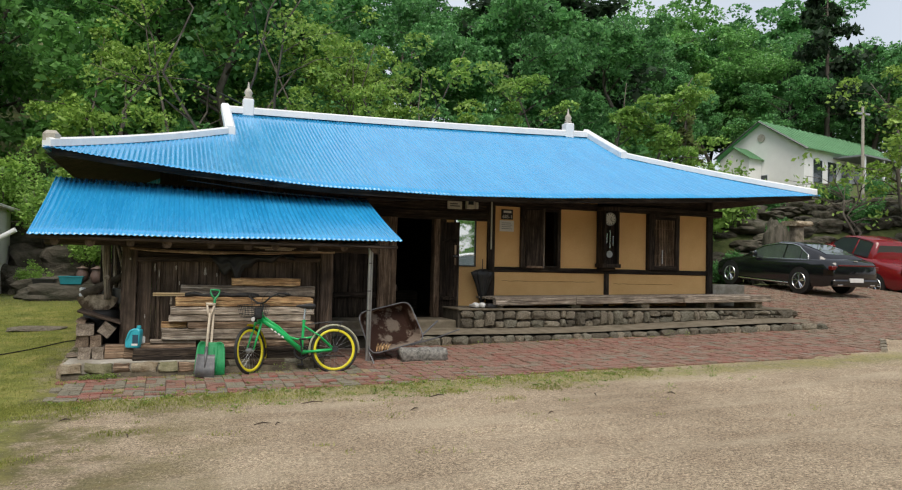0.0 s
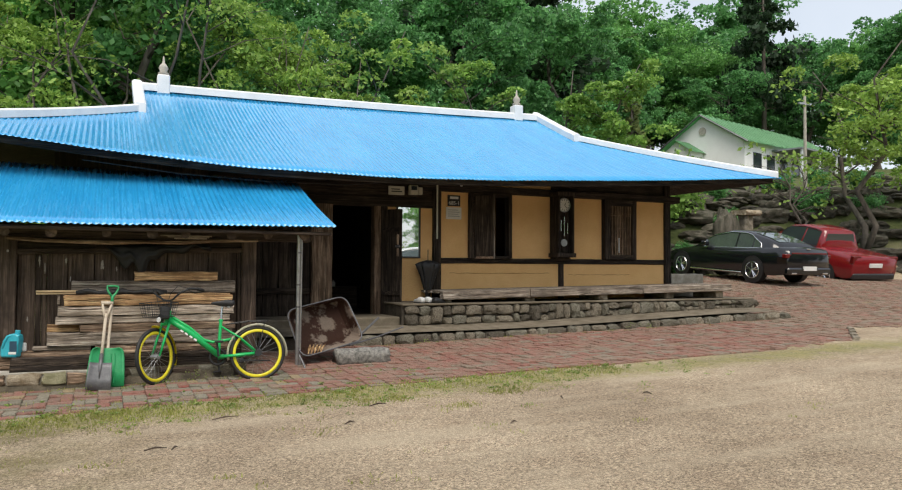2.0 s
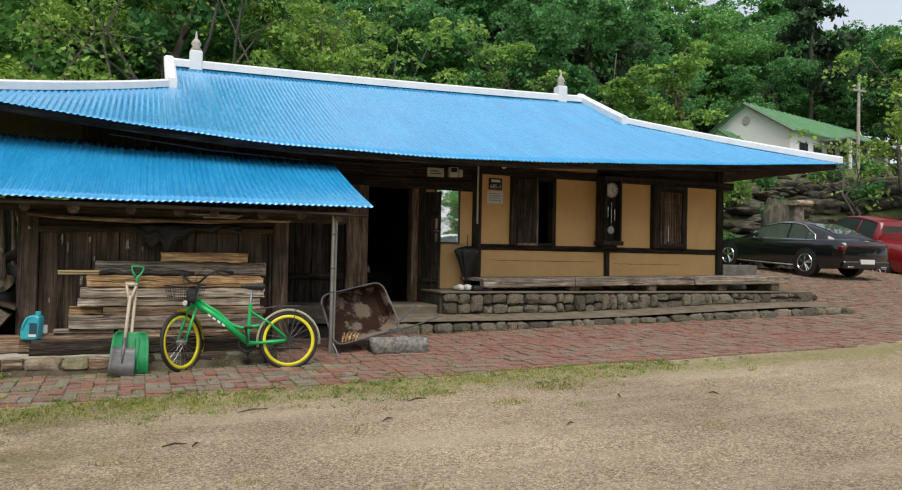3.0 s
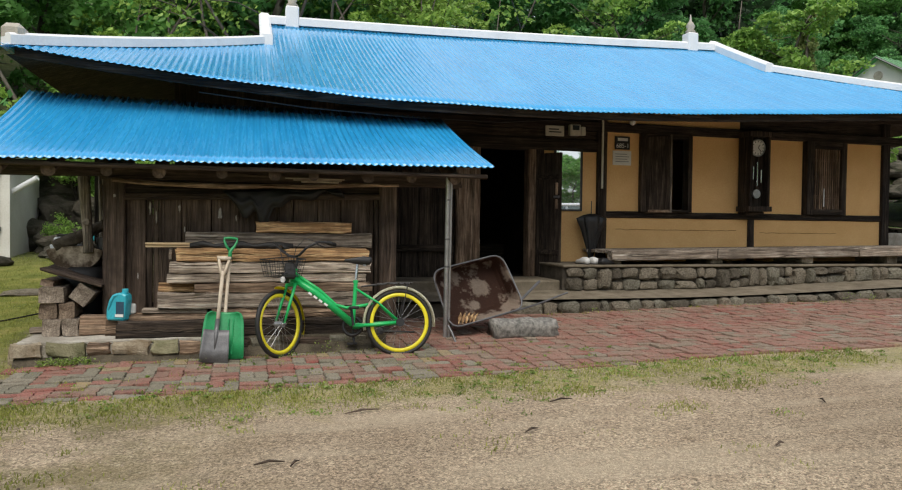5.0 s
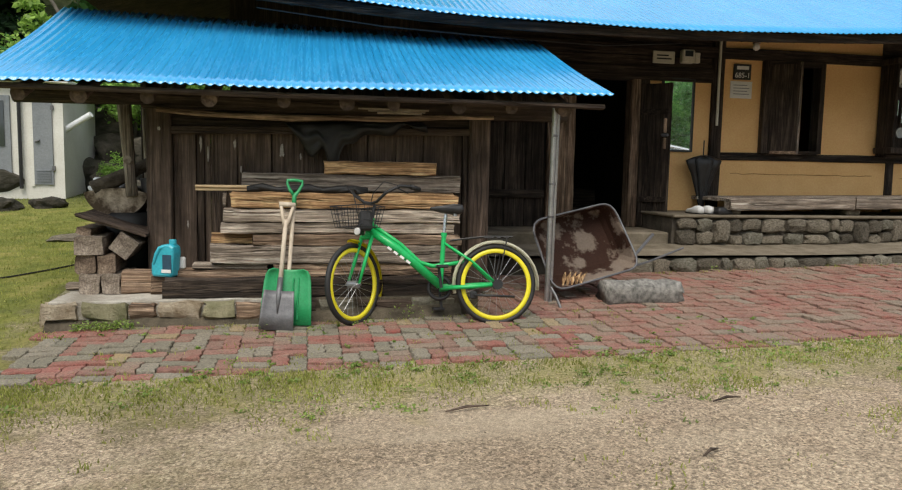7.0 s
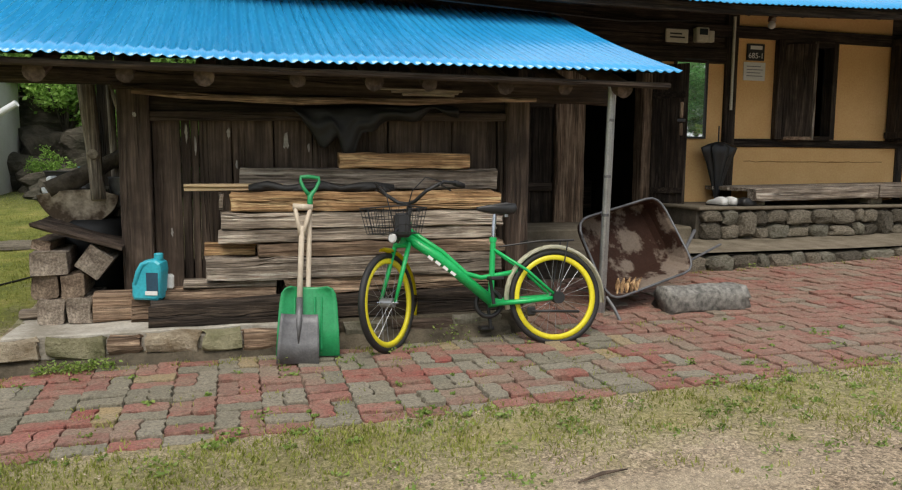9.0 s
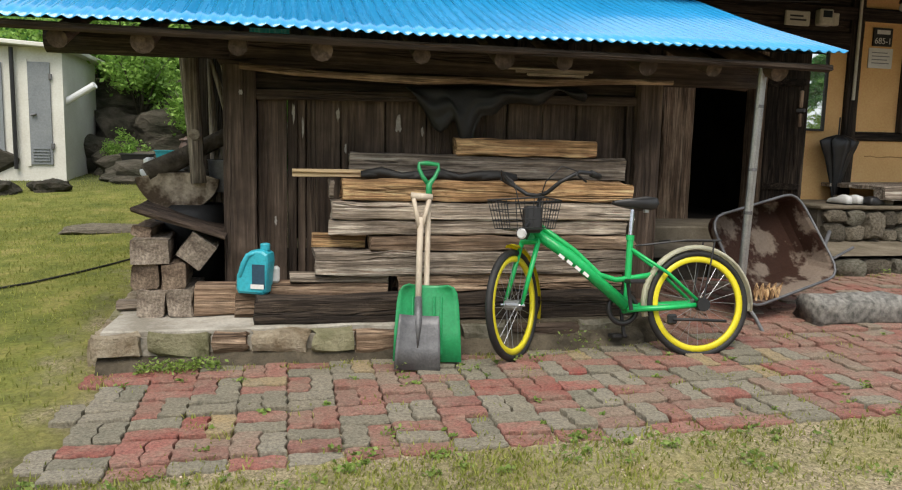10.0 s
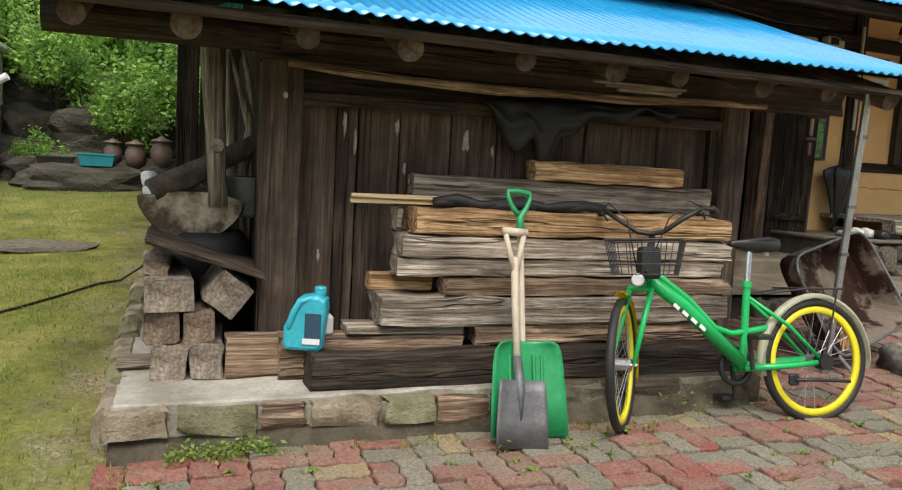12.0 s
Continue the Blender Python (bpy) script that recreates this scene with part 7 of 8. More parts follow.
for i, (x0, x1, y, z0, z1, mt, lab) in enumerate(((-2.47, -1.95, 20.0, 0.78, 0.97, M_TUB, "teal rectangular plastic tub on a flat rock"), (-3.05, -2.55, 20.1, 0.76, 0.90, M_BLACK, "black plastic basin on a flat rock"))):
    tb = thing("plastic_tub", ((x0 + x1) / 2, y, z0), lab, "tub")
    bm = bmesh.new()
    sh = [[bm.verts.new((((x0 + x1) / 2) + (x1 - x0) / 2 * s * a, y + 0.2 * s * b, z)) for a, b in ((-1, -1), (1, -1), (1, 1), (-1, 1))] for s, z in ((0.86, z0), (1.0, z1), (1.05, z1), (1.05, z1 - 0.02), (0.94, z1), (0.82, z0 + 0.015))]
    for a, b in zip(sh, sh[1:]):
        for j in range(4):
            bm.faces.new((a[j], a[(j + 1) % 4], b[(j + 1) % 4], b[j]))
    bm.faces.new(sh[0][::-1])
    bm.faces.new(sh[-1])
    part("shell", bm, mt, tb)
boulder(-2.4, 20.1, (1.0, 0.5, 0.3), 3, 2, "broad flat boulder under the tubs", "bank boulders", -0.0)
M_CLAY = surface("brown_glazed_clay", (0.10, 0.065, 0.05), (0.17, 0.12, 0.10), 5, 40, 0.45, 0.1)
for i, (x, y, z, s) in enumerate(((-2.05, 20.7, 0.9, 0.8), (-1.7, 20.6, 0.85, 0.9), (-1.3, 20.7, 0.88, 1.0))):
    jr = thing("clay_jar", (x, y, z), "brown glazed clay storage jar with a lid", "jar", "clay jars")
    part("body", lathe((x, y, z - 0.1), [(0.1 * s, 0), (0.17 * s, 0.14 * s), (0.18 * s, 0.28 * s), (0.13 * s, 0.4 * s), (0.14 * s, 0.43 * s)], 18), M_CLAY, jr, "", True)
    part("lid", lathe((x, y, z - 0.1 + 0.43 * s), [(0.17 * s, 0), (0.17 * s, 0.03), (0.06 * s, 0.07 * s), (0.03 * s, 0.1 * s)], 18), M_CLAY, jr, "", True)
HOSE = ((-1.0, 13.5, 0.5), (-1.25, 13.55, 0.16), (-1.4, 13.5, 0.06)) + tuple((x, y, gz(x, y) + 0.012) for x, y in ((-1.55, 13.4), (-1.75, 13.1), (-1.95, 12.8), (-2.2, 12.45), (-2.6, 12.1), (-3.3, 11.7), (-4.6, 11.5), (-7.0, 11.2)))
tagged(part("garden_hose", tube(HOSE, 0.009, 8), M_RUBBER, None, "", True), "black hose lying across the lawn", "hose")
tagged(place_rock("stepping_stone", (-2.2, 15.1, gz(-2.2, 15.1)), (0.5, 0.42, 0.03), 10, M_STONE, seed=7), "flat grey stone let into the lawn", "stone")

# ---------- cars ----------
M_CARGLASS = surface("tinted_car_glass", (0.12, 0.15, 0.14), (0.15, 0.18, 0.17), 2, 20, 0.03, 0.0, metal=0.55, spec=0.9)
M_BLACKCAR = surface("black_car_paint", (0.006, 0.006, 0.008), (0.008, 0.008, 0.011), 1, 20, 0.12, 0.0, spec=0.7)
M_REDCAR = surface("red_car_paint", (0.17, 0.005, 0.009), (0.19, 0.006, 0.010), 1, 20, 0.18, 0.0, spec=0.7)
M_TAIL = surface("dark_red_lens", (0.10, 0.004, 0.004), (0.13, 0.006, 0.006), 2, 20, 0.15, 0.0)


def loft(sections):
    """Sections along the car: (u, [(w, z) half profile from the sill to the middle of the top])."""
    bm = bmesh.new()
    rings = []
    for u, prof in sections:
        ring = [bm.verts.new((u, w, z)) for w, z in prof] + [bm.verts.new((u, -w, z)) for w, z in prof[::-1] if w > 1e-6]
        rings.append(ring)
    n = len(rings[0])
    for a, b in zip(rings, rings[1:]):
        for j in range(n - 1):
            bm.faces.new((a[j], a[j + 1], b[j + 1], b[j]))
    bm.faces.new(rings[0])
    bm.faces.new(rings[-1][::-1])
    bmesh.ops.recalc_face_normals(bm, faces=bm.faces)
    return bm


def car(name, label, place, heading, paint, L, W, deck, roof, wheel_r, axles, sill, truck):
    x, y = place
    z = gz(x, y)
    dx, dy = math.cos(radians(heading)) * 1.5, math.sin(radians(heading)) * 1.5
    tilt = math.atan2(gz(x - dx, y - dy) - gz(x + dx, y + dy), 3.0)
    t = thing(name, (x, y, z), label, "car")
    M = Matrix.Translation((x, y, z)) @ Matrix.Rotation(radians(heading), 4, "Z") @ Matrix.Rotation(tilt, 4, "Y") @ Matrix.Translation((-L / 2, 0, 0.02))
    hw = W / 2
    body = [(u, [(hw * k * 0.93, s), (hw * k, s + 0.12), (hw * k, d * 0.72), (hw * k * 0.96, d * 0.92), (hw * k * 0.84, d), (0, d + 0.02)]) for u, k, s, d in deck]
    part("body", moved(loft(body), M), paint, t, "", True)
    cab = [(u, [(hw * 0.86, b), (hw * (0.86 - 0.17 * (h - b) / 0.5), h - 0.05), (hw * 0.55, h), (0, h + 0.012)]) for u, b, h in roof]
    cabo = part("cabin", moved(loft(cab), M), paint, t, "", True)

    def at(u):
        for (ua, ba, ha), (ub, bb, hb) in zip(roof, roof[1:]):
            if ua <= u <= ub:
                q = (u - ua) / (ub - ua)
                return ba + (bb - ba) * q, ha + (hb - ha) * q
        return roof[-1][1], roof[-1][2]

    def side(u, q, sgn, out=0.008):
        bb, hh = at(u)
        w0, w1 = hw * 0.86, hw * (0.86 - 0.17 * (hh - bb) / 0.5)
        return (u, sgn * (w0 + (w1 - w0) * q + out), bb + (hh - 0.05 - bb) * q)

    def glass_panel(ring, name="window_pane"):
        bm = bmesh.new()
        vs = [bm.verts.new(p) for p in ring]
        bm.faces.new(vs)
        mid = Vector((L / 2, 0, 0.6))
        f = bm.faces[:][0]
        f.normal_update()
        if f.normal.dot(f.calc_center_median() - mid) < 0:
            f.normal_flip()
        return part(name, moved(bm, M), M_DARKGLASS if truck else M_CARGLASS, cabo, "tinted car glass")

    u_a, u_b = roof[1][0], roof[-2][0]
    cuts = (u_a - 0.28, (u_a + u_b) / 2 - 0.06, u_b - (0.42 if not truck else 0.12))
    for sgn in (-1, 1):
        for ua, ub in ((cuts[0], cuts[1]), (cuts[1] + 0.06, cuts[2])):
            n_ = 7
            glass_panel([side(ua + (ub - ua) * k / n_, 0.06, sgn) for k in range(n_ + 1)] + [side(ua + (ub - ua) * k / n_, 0.93, sgn) for k in range(n_, -1, -1)])
        if not truck:
            glass_panel([side(cuts[2] + 0.04, 0.08, sgn), side(cuts[2] + 0.3, 0.12, sgn), side(cuts[2] + 0.22, 0.6, sgn), side(cuts[2] + 0.04, 0.9, sgn)])
        far_u = cuts[2] + (0.36 if not truck else 0.03)
        loop = [side(cuts[0] + (far_u - cuts[0]) * k / 16, 0.03, sgn, 0.012) for k in range(17)] + [side(cuts[0] + (far_u - 0.06 - cuts[0]) * k / 16, 0.98 - (0.45 * max(0, k - 13) / 3 if not truck else 0), sgn, 0.012) for k in range(16, -1, -1)]
        part("window_trim", moved(tube(loop + loop[:1], 0.015 if not truck else 0.01, 6), M), M_CHROME if not truck else M_BLACK, cabo, "bright window trim" if not truck else "black window trim")
    if truck:
        glass_panel([(roof[-1][0] - 0.03, -hw * 0.68, 1.32), (roof[-1][0] - 0.03, hw * 0.68, 1.32), (roof[-2][0] + 0.05, hw * 0.58, 1.66), (roof[-2][0] + 0.05, -hw * 0.58, 1.66)], "rear_window")
    else:
        ur = (u_b - 0.55, u_b - 0.3, u_b, u_b + 0.3)
        glass_panel([(u, hw * 0.56, at(u)[1] + 0.012) for u in ur] + [(u, -hw * 0.56, at(u)[1] + 0.012) for u in ur[::-1]], "rear_window")
    ws = [u_a - 0.62, u_a - 0.08]
    glass_panel([(u, hw * 0.58, at(u)[1] + 0.014) for u in ws] + [(u, -hw * 0.58, at(u)[1] + 0.014) for u in ws[::-1]], "windscreen")
    for sgn in (-1, 1):
        part("door_mirror", moved(box((roof[1][0] - 0.25, sgn * (hw + 0.0) - 0.1, deck[3][3] + 0.02), (roof[1][0] - 0.05, sgn * (hw + 0.0) + 0.1, deck[3][3] + 0.16), 0.03), M), paint, t)
        part("sill_trim", moved(tube([(axles[0] + 0.4, sgn * hw * 1.0, sill + 0.05), (axles[1] - 0.4, sgn * hw * 1.0, sill + 0.05)], 0.018, 6), M), M_CHROME, t)
        for dh in ((0.42, 0.7) if not truck else (0.45, 0.75)):
            ud = axles[0] + (axles[1] - axles[0]) * dh + 0.25
            part("door_handle", moved(box((ud, sgn * hw - 0.01, deck[3][3] * 0.78), (ud + 0.2, sgn * hw + 0.02, deck[3][3] * 0.78 + 0.03), 0.006), M), paint, t)
        part("tail_lamp", moved(box((L - 0.16, sgn * hw * 0.80 - 0.17, deck[-2][3] - 0.24), (L - 0.005, sgn * hw * 0.80 + 0.15, deck[-2][3] - (0.12 if not truck else -0.02)), 0.02), M), M_TAIL, t, "dark red tail lamp")
        for ua in axles:
            part("wheel_arch", moved(tube([(ua, sgn * (hw - 0.2), wheel_r + 0.02), (ua, sgn * (hw + 0.006), wheel_r + 0.02)], wheel_r + 0.05, 28), M), M_BLACK, t)
            wh = part("wheel", moved(tube([(ua, sgn * (hw - 0.18), wheel_r), (ua, sgn * (hw - 0.005), wheel_r), (ua, sgn * (hw + 0.012), wheel_r)], [wheel_r, wheel_r, wheel_r * 0.93], 28), M), M_RUBBER, t)
            part("rim", moved(tube([(ua, sgn * (hw + 0.0), wheel_r), (ua, sgn * (hw + 0.016), wheel_r)], wheel_r * 0.70, 28), M), M_BLACK, wh)
            for k in range(5):
                a = k * math.tau / 5 + 0.3
                for da in (-0.16, 0.16):
                    part("rim_spoke", moved(tube([(ua, sgn * (hw + 0.018), wheel_r), (ua + wheel_r * 0.68 * math.cos(a + da), sgn * (hw + 0.02), wheel_r + wheel_r * 0.68 * math.sin(a + da))], 0.016, 5), M), M_CHROME, wh)
            part("rim_ring", moved(torus((ua, sgn * (hw + 0.018), wheel_r), wheel_r * 0.69, 0.014, (1, 0, 0), (0, 0, 1), 28, 6), M), M_CHROME, wh)
    part("number_plate", moved(box((L + 0.0, -0.26, 0.40 if not truck else 0.86), (L + 0.045, 0.26, 0.52 if not truck else 0.99), 0.004), M), M_PAPER, t, "white number plate")
    part("bumper", moved(box((L - 0.12, -hw * 0.92, sill + 0.08), (L + 0.04, hw * 0.92, sill + 0.28), 0.04), M), M_BLACK if truck else paint, t)
    if not truck:
        for sgn in (-1, 1):
            part("exhaust_trim", moved(box((L - 0.02, sgn * 0.62 - 0.11, sill + 0.1), (L + 0.045, sgn * 0.62 + 0.11, sill + 0.15), 0.015), M), M_CHROME, t)
        part("light_bar", moved(box((L - 0.02, -hw * 0.75, 0.86), (L + 0.012, hw * 0.75, 0.90), 0.006), M), M_TAIL, t)
        part("badge", moved(box((L - 0.06, -0.08, 0.985), (L - 0.03, 0.08, 1.02), 0.006), M), M_CHROME, t)
    return t


# heading is that of the car's tail
car("sedan", "black saloon car parked by the rock garden", (18.4, 18.3), 270, M_BLACKCAR, 4.95, 1.86,
    [(0.0, 0.78, 0.3, 0.62), (0.25, 0.93, 0.22, 0.76), (0.9, 1.0, 0.2, 0.88), (1.6, 1.0, 0.2, 0.96), (3.0, 1.0, 0.2, 0.98), (4.0, 1.0, 0.2, 1.02), (4.6, 0.97, 0.24, 1.04), (4.9, 0.9, 0.32, 0.98), (4.95, 0.86, 0.4, 0.86)],
    [(1.3, 0.92, 0.94), (2.05, 0.93, 1.37), (2.7, 0.94, 1.48), (3.3, 0.95, 1.47), (4.05, 0.98, 1.28), (4.6, 1.02, 1.06)], 0.345, (0.9, 3.8), 0.2, False)
car("pickup_truck", "red double-cab pickup truck parked beside the saloon", (23.4, 19.8), 263, M_REDCAR, 5.1, 1.9,
    [(0.0, 0.85, 0.45, 0.95), (0.3, 0.96, 0.4, 1.05), (1.0, 1.0, 0.38, 1.12), (1.5, 1.0, 0.38, 1.16), (3.2, 1.0, 0.38, 1.18), (3.5, 1.0, 0.38, 1.2), (4.8, 1.0, 0.42, 1.2), (5.05, 0.97, 0.5, 1.2), (5.1, 0.95, 0.55, 1.16)],
    [(1.25, 1.12, 1.14), (1.95, 1.15, 1.70), (2.5, 1.16, 1.80), (3.1, 1.17, 1.80), (3.47, 1.18, 1.76), (3.58, 1.19, 1.24)], 0.37, (0.95, 4.05), 0.38, True)

car("white_car", "white estate car parked across the yard, seen in the mirror", (10.6, 3.3), 200, M_WHITE, 4.6, 1.85,
    [(0.0, 0.8, 0.35, 0.85), (0.25, 0.94, 0.3, 0.95), (0.9, 1.0, 0.28, 1.05), (1.5, 1.0, 0.28, 1.1), (3.0, 1.0, 0.28, 1.12), (3.9, 1.0, 0.28, 1.15), (4.4, 0.97, 0.3, 1.15), (4.55, 0.92, 0.36, 1.1), (4.6, 0.88, 0.44, 1.0)],
    [(1.15, 1.06, 1.08), (1.85, 1.08, 1.62), (2.4, 1.1, 1.74), (3.2, 1.11, 1.74), (4.1, 1.13, 1.62), (4.5, 1.15, 1.2)], 0.36, (0.9, 3.7), 0.28, False)

# ---------- white house on the slope ----------
far_house = thing("white_house", (41.5, 43.5, 8.2), "white bungalow with a green sheet-metal roof", "house")
HM = Matrix.Translation((41.0, 43.4, 8.0)) @ Matrix.Rotation(radians(-75), 4, "Z")
gab = bmesh.new()
v = [gab.verts.new(p) for p in ((-3.3, 0, -1.5), (3.3, 0, -1.5), (3.3, 0, 2.6), (0, 0, 4.6), (-3.3, 0, 2.6))]
v2 = [gab.verts.new((p.co.x, 16.0, p.co.z)) for p in v]
gab.faces.new(v[::-1])
gab.faces.new(v2)
for i in range(5):
    gab.faces.new((v[i], v[(i + 1) % 5], v2[(i + 1) % 5], v2[i]))
part("wall", moved(gab, HM), M_WHITEWALL, far_house)
for sgn in (-1, 1):
    rb_ = bmesh.new()
    q = [rb_.verts.new(p) for p in ((sgn * 3.8, -0.4, 2.3), (0, -0.4, 4.72), (0, 16.4, 4.72), (sgn * 3.8, 16.4, 2.3))]
    rb_.faces.new(q)
    bmesh.ops.solidify(rb_, geom=rb_.faces[:], thickness=0.1)
    ro = part("roof_slope", moved(rb_, HM), M_GREEN_ROOF, far_house, "green sheet-metal roof")
    for k in range(22):
        yy = -0.3 + k * 0.78
        part("roof_seam", moved(tube([(sgn * 3.78, yy, 2.36), (0, yy, 4.78)], 0.035, 4), HM), M_GREEN_ROOF, ro)
part("verge_board", moved(tube([(-3.8, -0.42, 2.25), (0, -0.42, 4.68), (3.8, -0.42, 2.25)], 0.07, 4), HM), M_IRON, far_house)
part("gable_vent", moved(tube([(0, -0.02, 3.5), (0, -0.08, 3.5)], 0.3, 16), HM), M_CONC, far_house)
porch = part("porch", moved(box((-2.4, -1.6, -1.5), (0.0, 0, 1.9)), HM), M_WHITEWALL, far_house)
pr = bmesh.new()
q = [[pr.verts.new(p) for p in ((-2.7, -1.9, 1.8), (-1.2, -1.9, 2.8), (-1.2, 0.0, 2.8), (-2.7, 0.0, 1.8))], [pr.verts.new(p) for p in ((0.3, -1.9, 1.8), (-1.2, -1.9, 2.8), (-1.2, 0.0, 2.8), (0.3, 0.0, 1.8))]]
for k in q:
    pr.faces.new(k)
bmesh.ops.solidify(pr, geom=pr.faces[:], thickness=0.08)
part("porch_roof", moved(pr, HM), M_GREEN_ROOF, porch)
pg = bmesh.new()
pg.faces.new([pg.verts.new(p) for p in ((-2.4, -1.595, 1.9), (0.0, -1.595, 1.9), (-1.2, -1.595, 2.72))])
part("porch_gable", moved(pg, HM), M_WHITEWALL, porch)
for x0, x1, yy, z0, z1 in ((-2.2, -1.6, -1.62, 0.0, 0.8), (-0.2, 0.5, -0.03, 0.0, 0.7)):
    w_ = part("window", moved(box((x0, yy, z0), (x1, yy + 0.05, z1)), HM), M_DARKGLASS, far_house)
    part("window_frame", moved(box((x0 - 0.08, yy + 0.01, z0 - 0.08), (x1 + 0.08, yy + 0.06, z1 + 0.08)), HM), M_WHITE, w_)
for k in range(6):
    y0 = 1.2 + k * 2.0
    w_ = part("window", moved(box((3.28, y0, 0.0 if k != 2 else -1.2), (3.34, y0 + 1.2, 1.7)), HM), M_DARKGLASS, far_house)
    part("window_frame", moved(box((3.26, y0 - 0.1, -0.1 if k != 2 else -1.3), (3.32, y0 + 1.3, 1.8)), HM), M_WHITE, w_)
part("veranda_roof", moved(box((3.3, 4.0, 2.0), (5.6, 16.2, 2.12)), HM), M_GREY_DOOR, far_house)
for k in range(5):
    part("veranda_post", moved(box((5.35, 4.2 + k * 2.9, -1.5), (5.5, 4.35 + k * 2.9, 2.0)), HM), M_WHITE, far_house)
pole = thing("utility_pole", (29.5, 25.0, gz(29.5, 25)), "grey concrete utility pole", "pole")
part("shaft", tube([(29.5, 25, gz(29.5, 25) - 0.2), (29.5, 25, gz(29.5, 25) + 4.6)], [0.085, 0.06], 10), M_CONC, pole)
part("crossarm", box((29.1, 24.95, gz(29.5, 25) + 4.2), (29.9, 25.05, gz(29.5, 25) + 4.28)), M_STEEL, pole)
for i, (px, py) in enumerate(MIRRORED):
    again(fern, px, py, 1.3, 80 * i)

# ---------- grass, weeds and litter ----------
def blades(points, rng, height, width):
    """Grass: bent blades from points on the ground."""
    n = len(points)
    a = rng.uniform(0, math.tau, n)
    d = np.stack([np.cos(a), np.sin(a), np.zeros(n)], 1)
    s = np.stack([-np.sin(a), np.cos(a), np.zeros(n)], 1)
    h = height * rng.uniform(0.4, 1.3, n)[:, None]
    w = width * rng.uniform(0.6, 1.3, n)[:, None]
    up = np.array([0, 0, 1.0])
    lean = d * h * rng.uniform(0.15, 0.9, n)[:, None]
    v = np.stack([points - s * w, points + s * w, points + up * h * 0.6 + lean * 0.4 + s * w * 0.7, points + up * h + lean, points + up * h * 0.6 + lean * 0.4 - s * w * 0.7], 1).reshape(-1, 3)
    return v, np.arange(5 * n).reshape(-1, 5)


def stuff(name, v, f, mt, label, category):
    me = bpy.data.meshes.new(name)
    me.from_pydata(v.tolist(), [], f.tolist())
    me.materials.append(mt)
    return tagged(new(name, me), label, category, "", "stuff")


def on_ground(xy, lift=0.0):
    return np.array([(x, y, gz(x, y) + lift) for x, y in xy])


rg = np.random.default_rng(3)
# lawn west of the store
xy = np.stack([rg.uniform(-5.5, -1.2, 52000), 8.2 + 13 * rg.uniform(0, 1, 52000) ** 1.5], 1)
xy = xy[(rg.uniform(size=len(xy)) < np.clip((-1.05 - xy[:, 0]) * 1.4, 0, 1))]
den = np.array([noise.noise(Vector((x * 0.9, y * 0.9, 5))) for x, y in xy])
xy = xy[den > rg.uniform(-0.75, 0.35, len(xy))]
v, f = blades(on_ground(xy), rg, 0.026, 0.0035)
stuff("lawn_grass", v, f, L_GRASS, "short yellowish lawn grass", "grass")
# fringe along the paving and scattered tufts in the yard
tufts = []
for i in range(520):
    x = -1.6 + 8.0 * rg.uniform() ** 1.5
    y = 8.98 + 0.02 * x - abs(rg.normal()) * 0.34
    tufts.append((x, y, rg.uniform(0.04, 0.13), int(rg.integers(10, 40))))
for i in range(45):
    tufts.append((rg.uniform(-2.5, 7), rg.uniform(5.2, 8.2), rg.uniform(0.03, 0.09), int(rg.integers(8, 26))))
for cx, cy in ((4.35, 8.15), (4.6, 8.25), (4.5, 8.05), (3.2, 8.3), (2.9, 8.2), (3.6, 7.6), (-0.4, 7.2), (-1.1, 6.4)):
    for q in range(7):
        tufts.append((cx + rg.normal() * 0.12, cy + rg.normal() * 0.07, 0.08, 26))
for i in range(120):
    x = rg.uniform(-1.3, 3.2)
    tufts.append((x, 10.15 + rg.normal() * 0.04 if rg.uniform() < 0.5 else rg.uniform(8.9, 10.0), rg.uniform(0.02, 0.05), int(rg.integers(8, 20))))
for i in range(70):
    x = rg.uniform(3.8, 12.4)
    tufts.append((x, 11.7 + rg.normal() * 0.04, rg.uniform(0.02, 0.07), int(rg.integers(6, 18))))
pts = np.concatenate([np.array([(x, y)]) + rg.normal(size=(n, 2)) * s for x, y, s, n in tufts])
v, f = blades(on_ground(pts, -0.004), rg, 0.026, 0.004)
stuff("yard_tufts", v, f, L_GRASS, "low tufts of grass along paving and yard", "grass")
# broad-leaved weeds
L_WEED = leaf_mat("fresh_weed_leaves", (0.13, 0.21, 0.04), (0.30, 0.40, 0.10))
weeds = []
for x, y, h in ((1.42, 10.16, 0.14), (1.5, 10.2, 0.12), (0.62, 10.1, 0.06), (-0.75, 10.12, 0.07), (-0.6, 10.14, 0.06), (1.12, 10.0, 0.07), (0.36, 9.98, 0.06), (0.75, 9.9, 0.05), (8.9, 11.7, 0.12), (9.3, 11.7, 0.1), (5.0, 11.75, 0.08), (4.5, 8.15, 0.07), (0.2, 9.2, 0.05), (1.0, 9.0, 0.06), (1.6, 8.7, 0.06), (2.3, 8.6, 0.06), (-0.2, 8.7, 0.05)):
    for q in range(24):
        weeds.append((x + rg.normal() * h * 0.5, y + rg.normal() * h * 0.35, gz(x, y) + rg.uniform(0, h)))
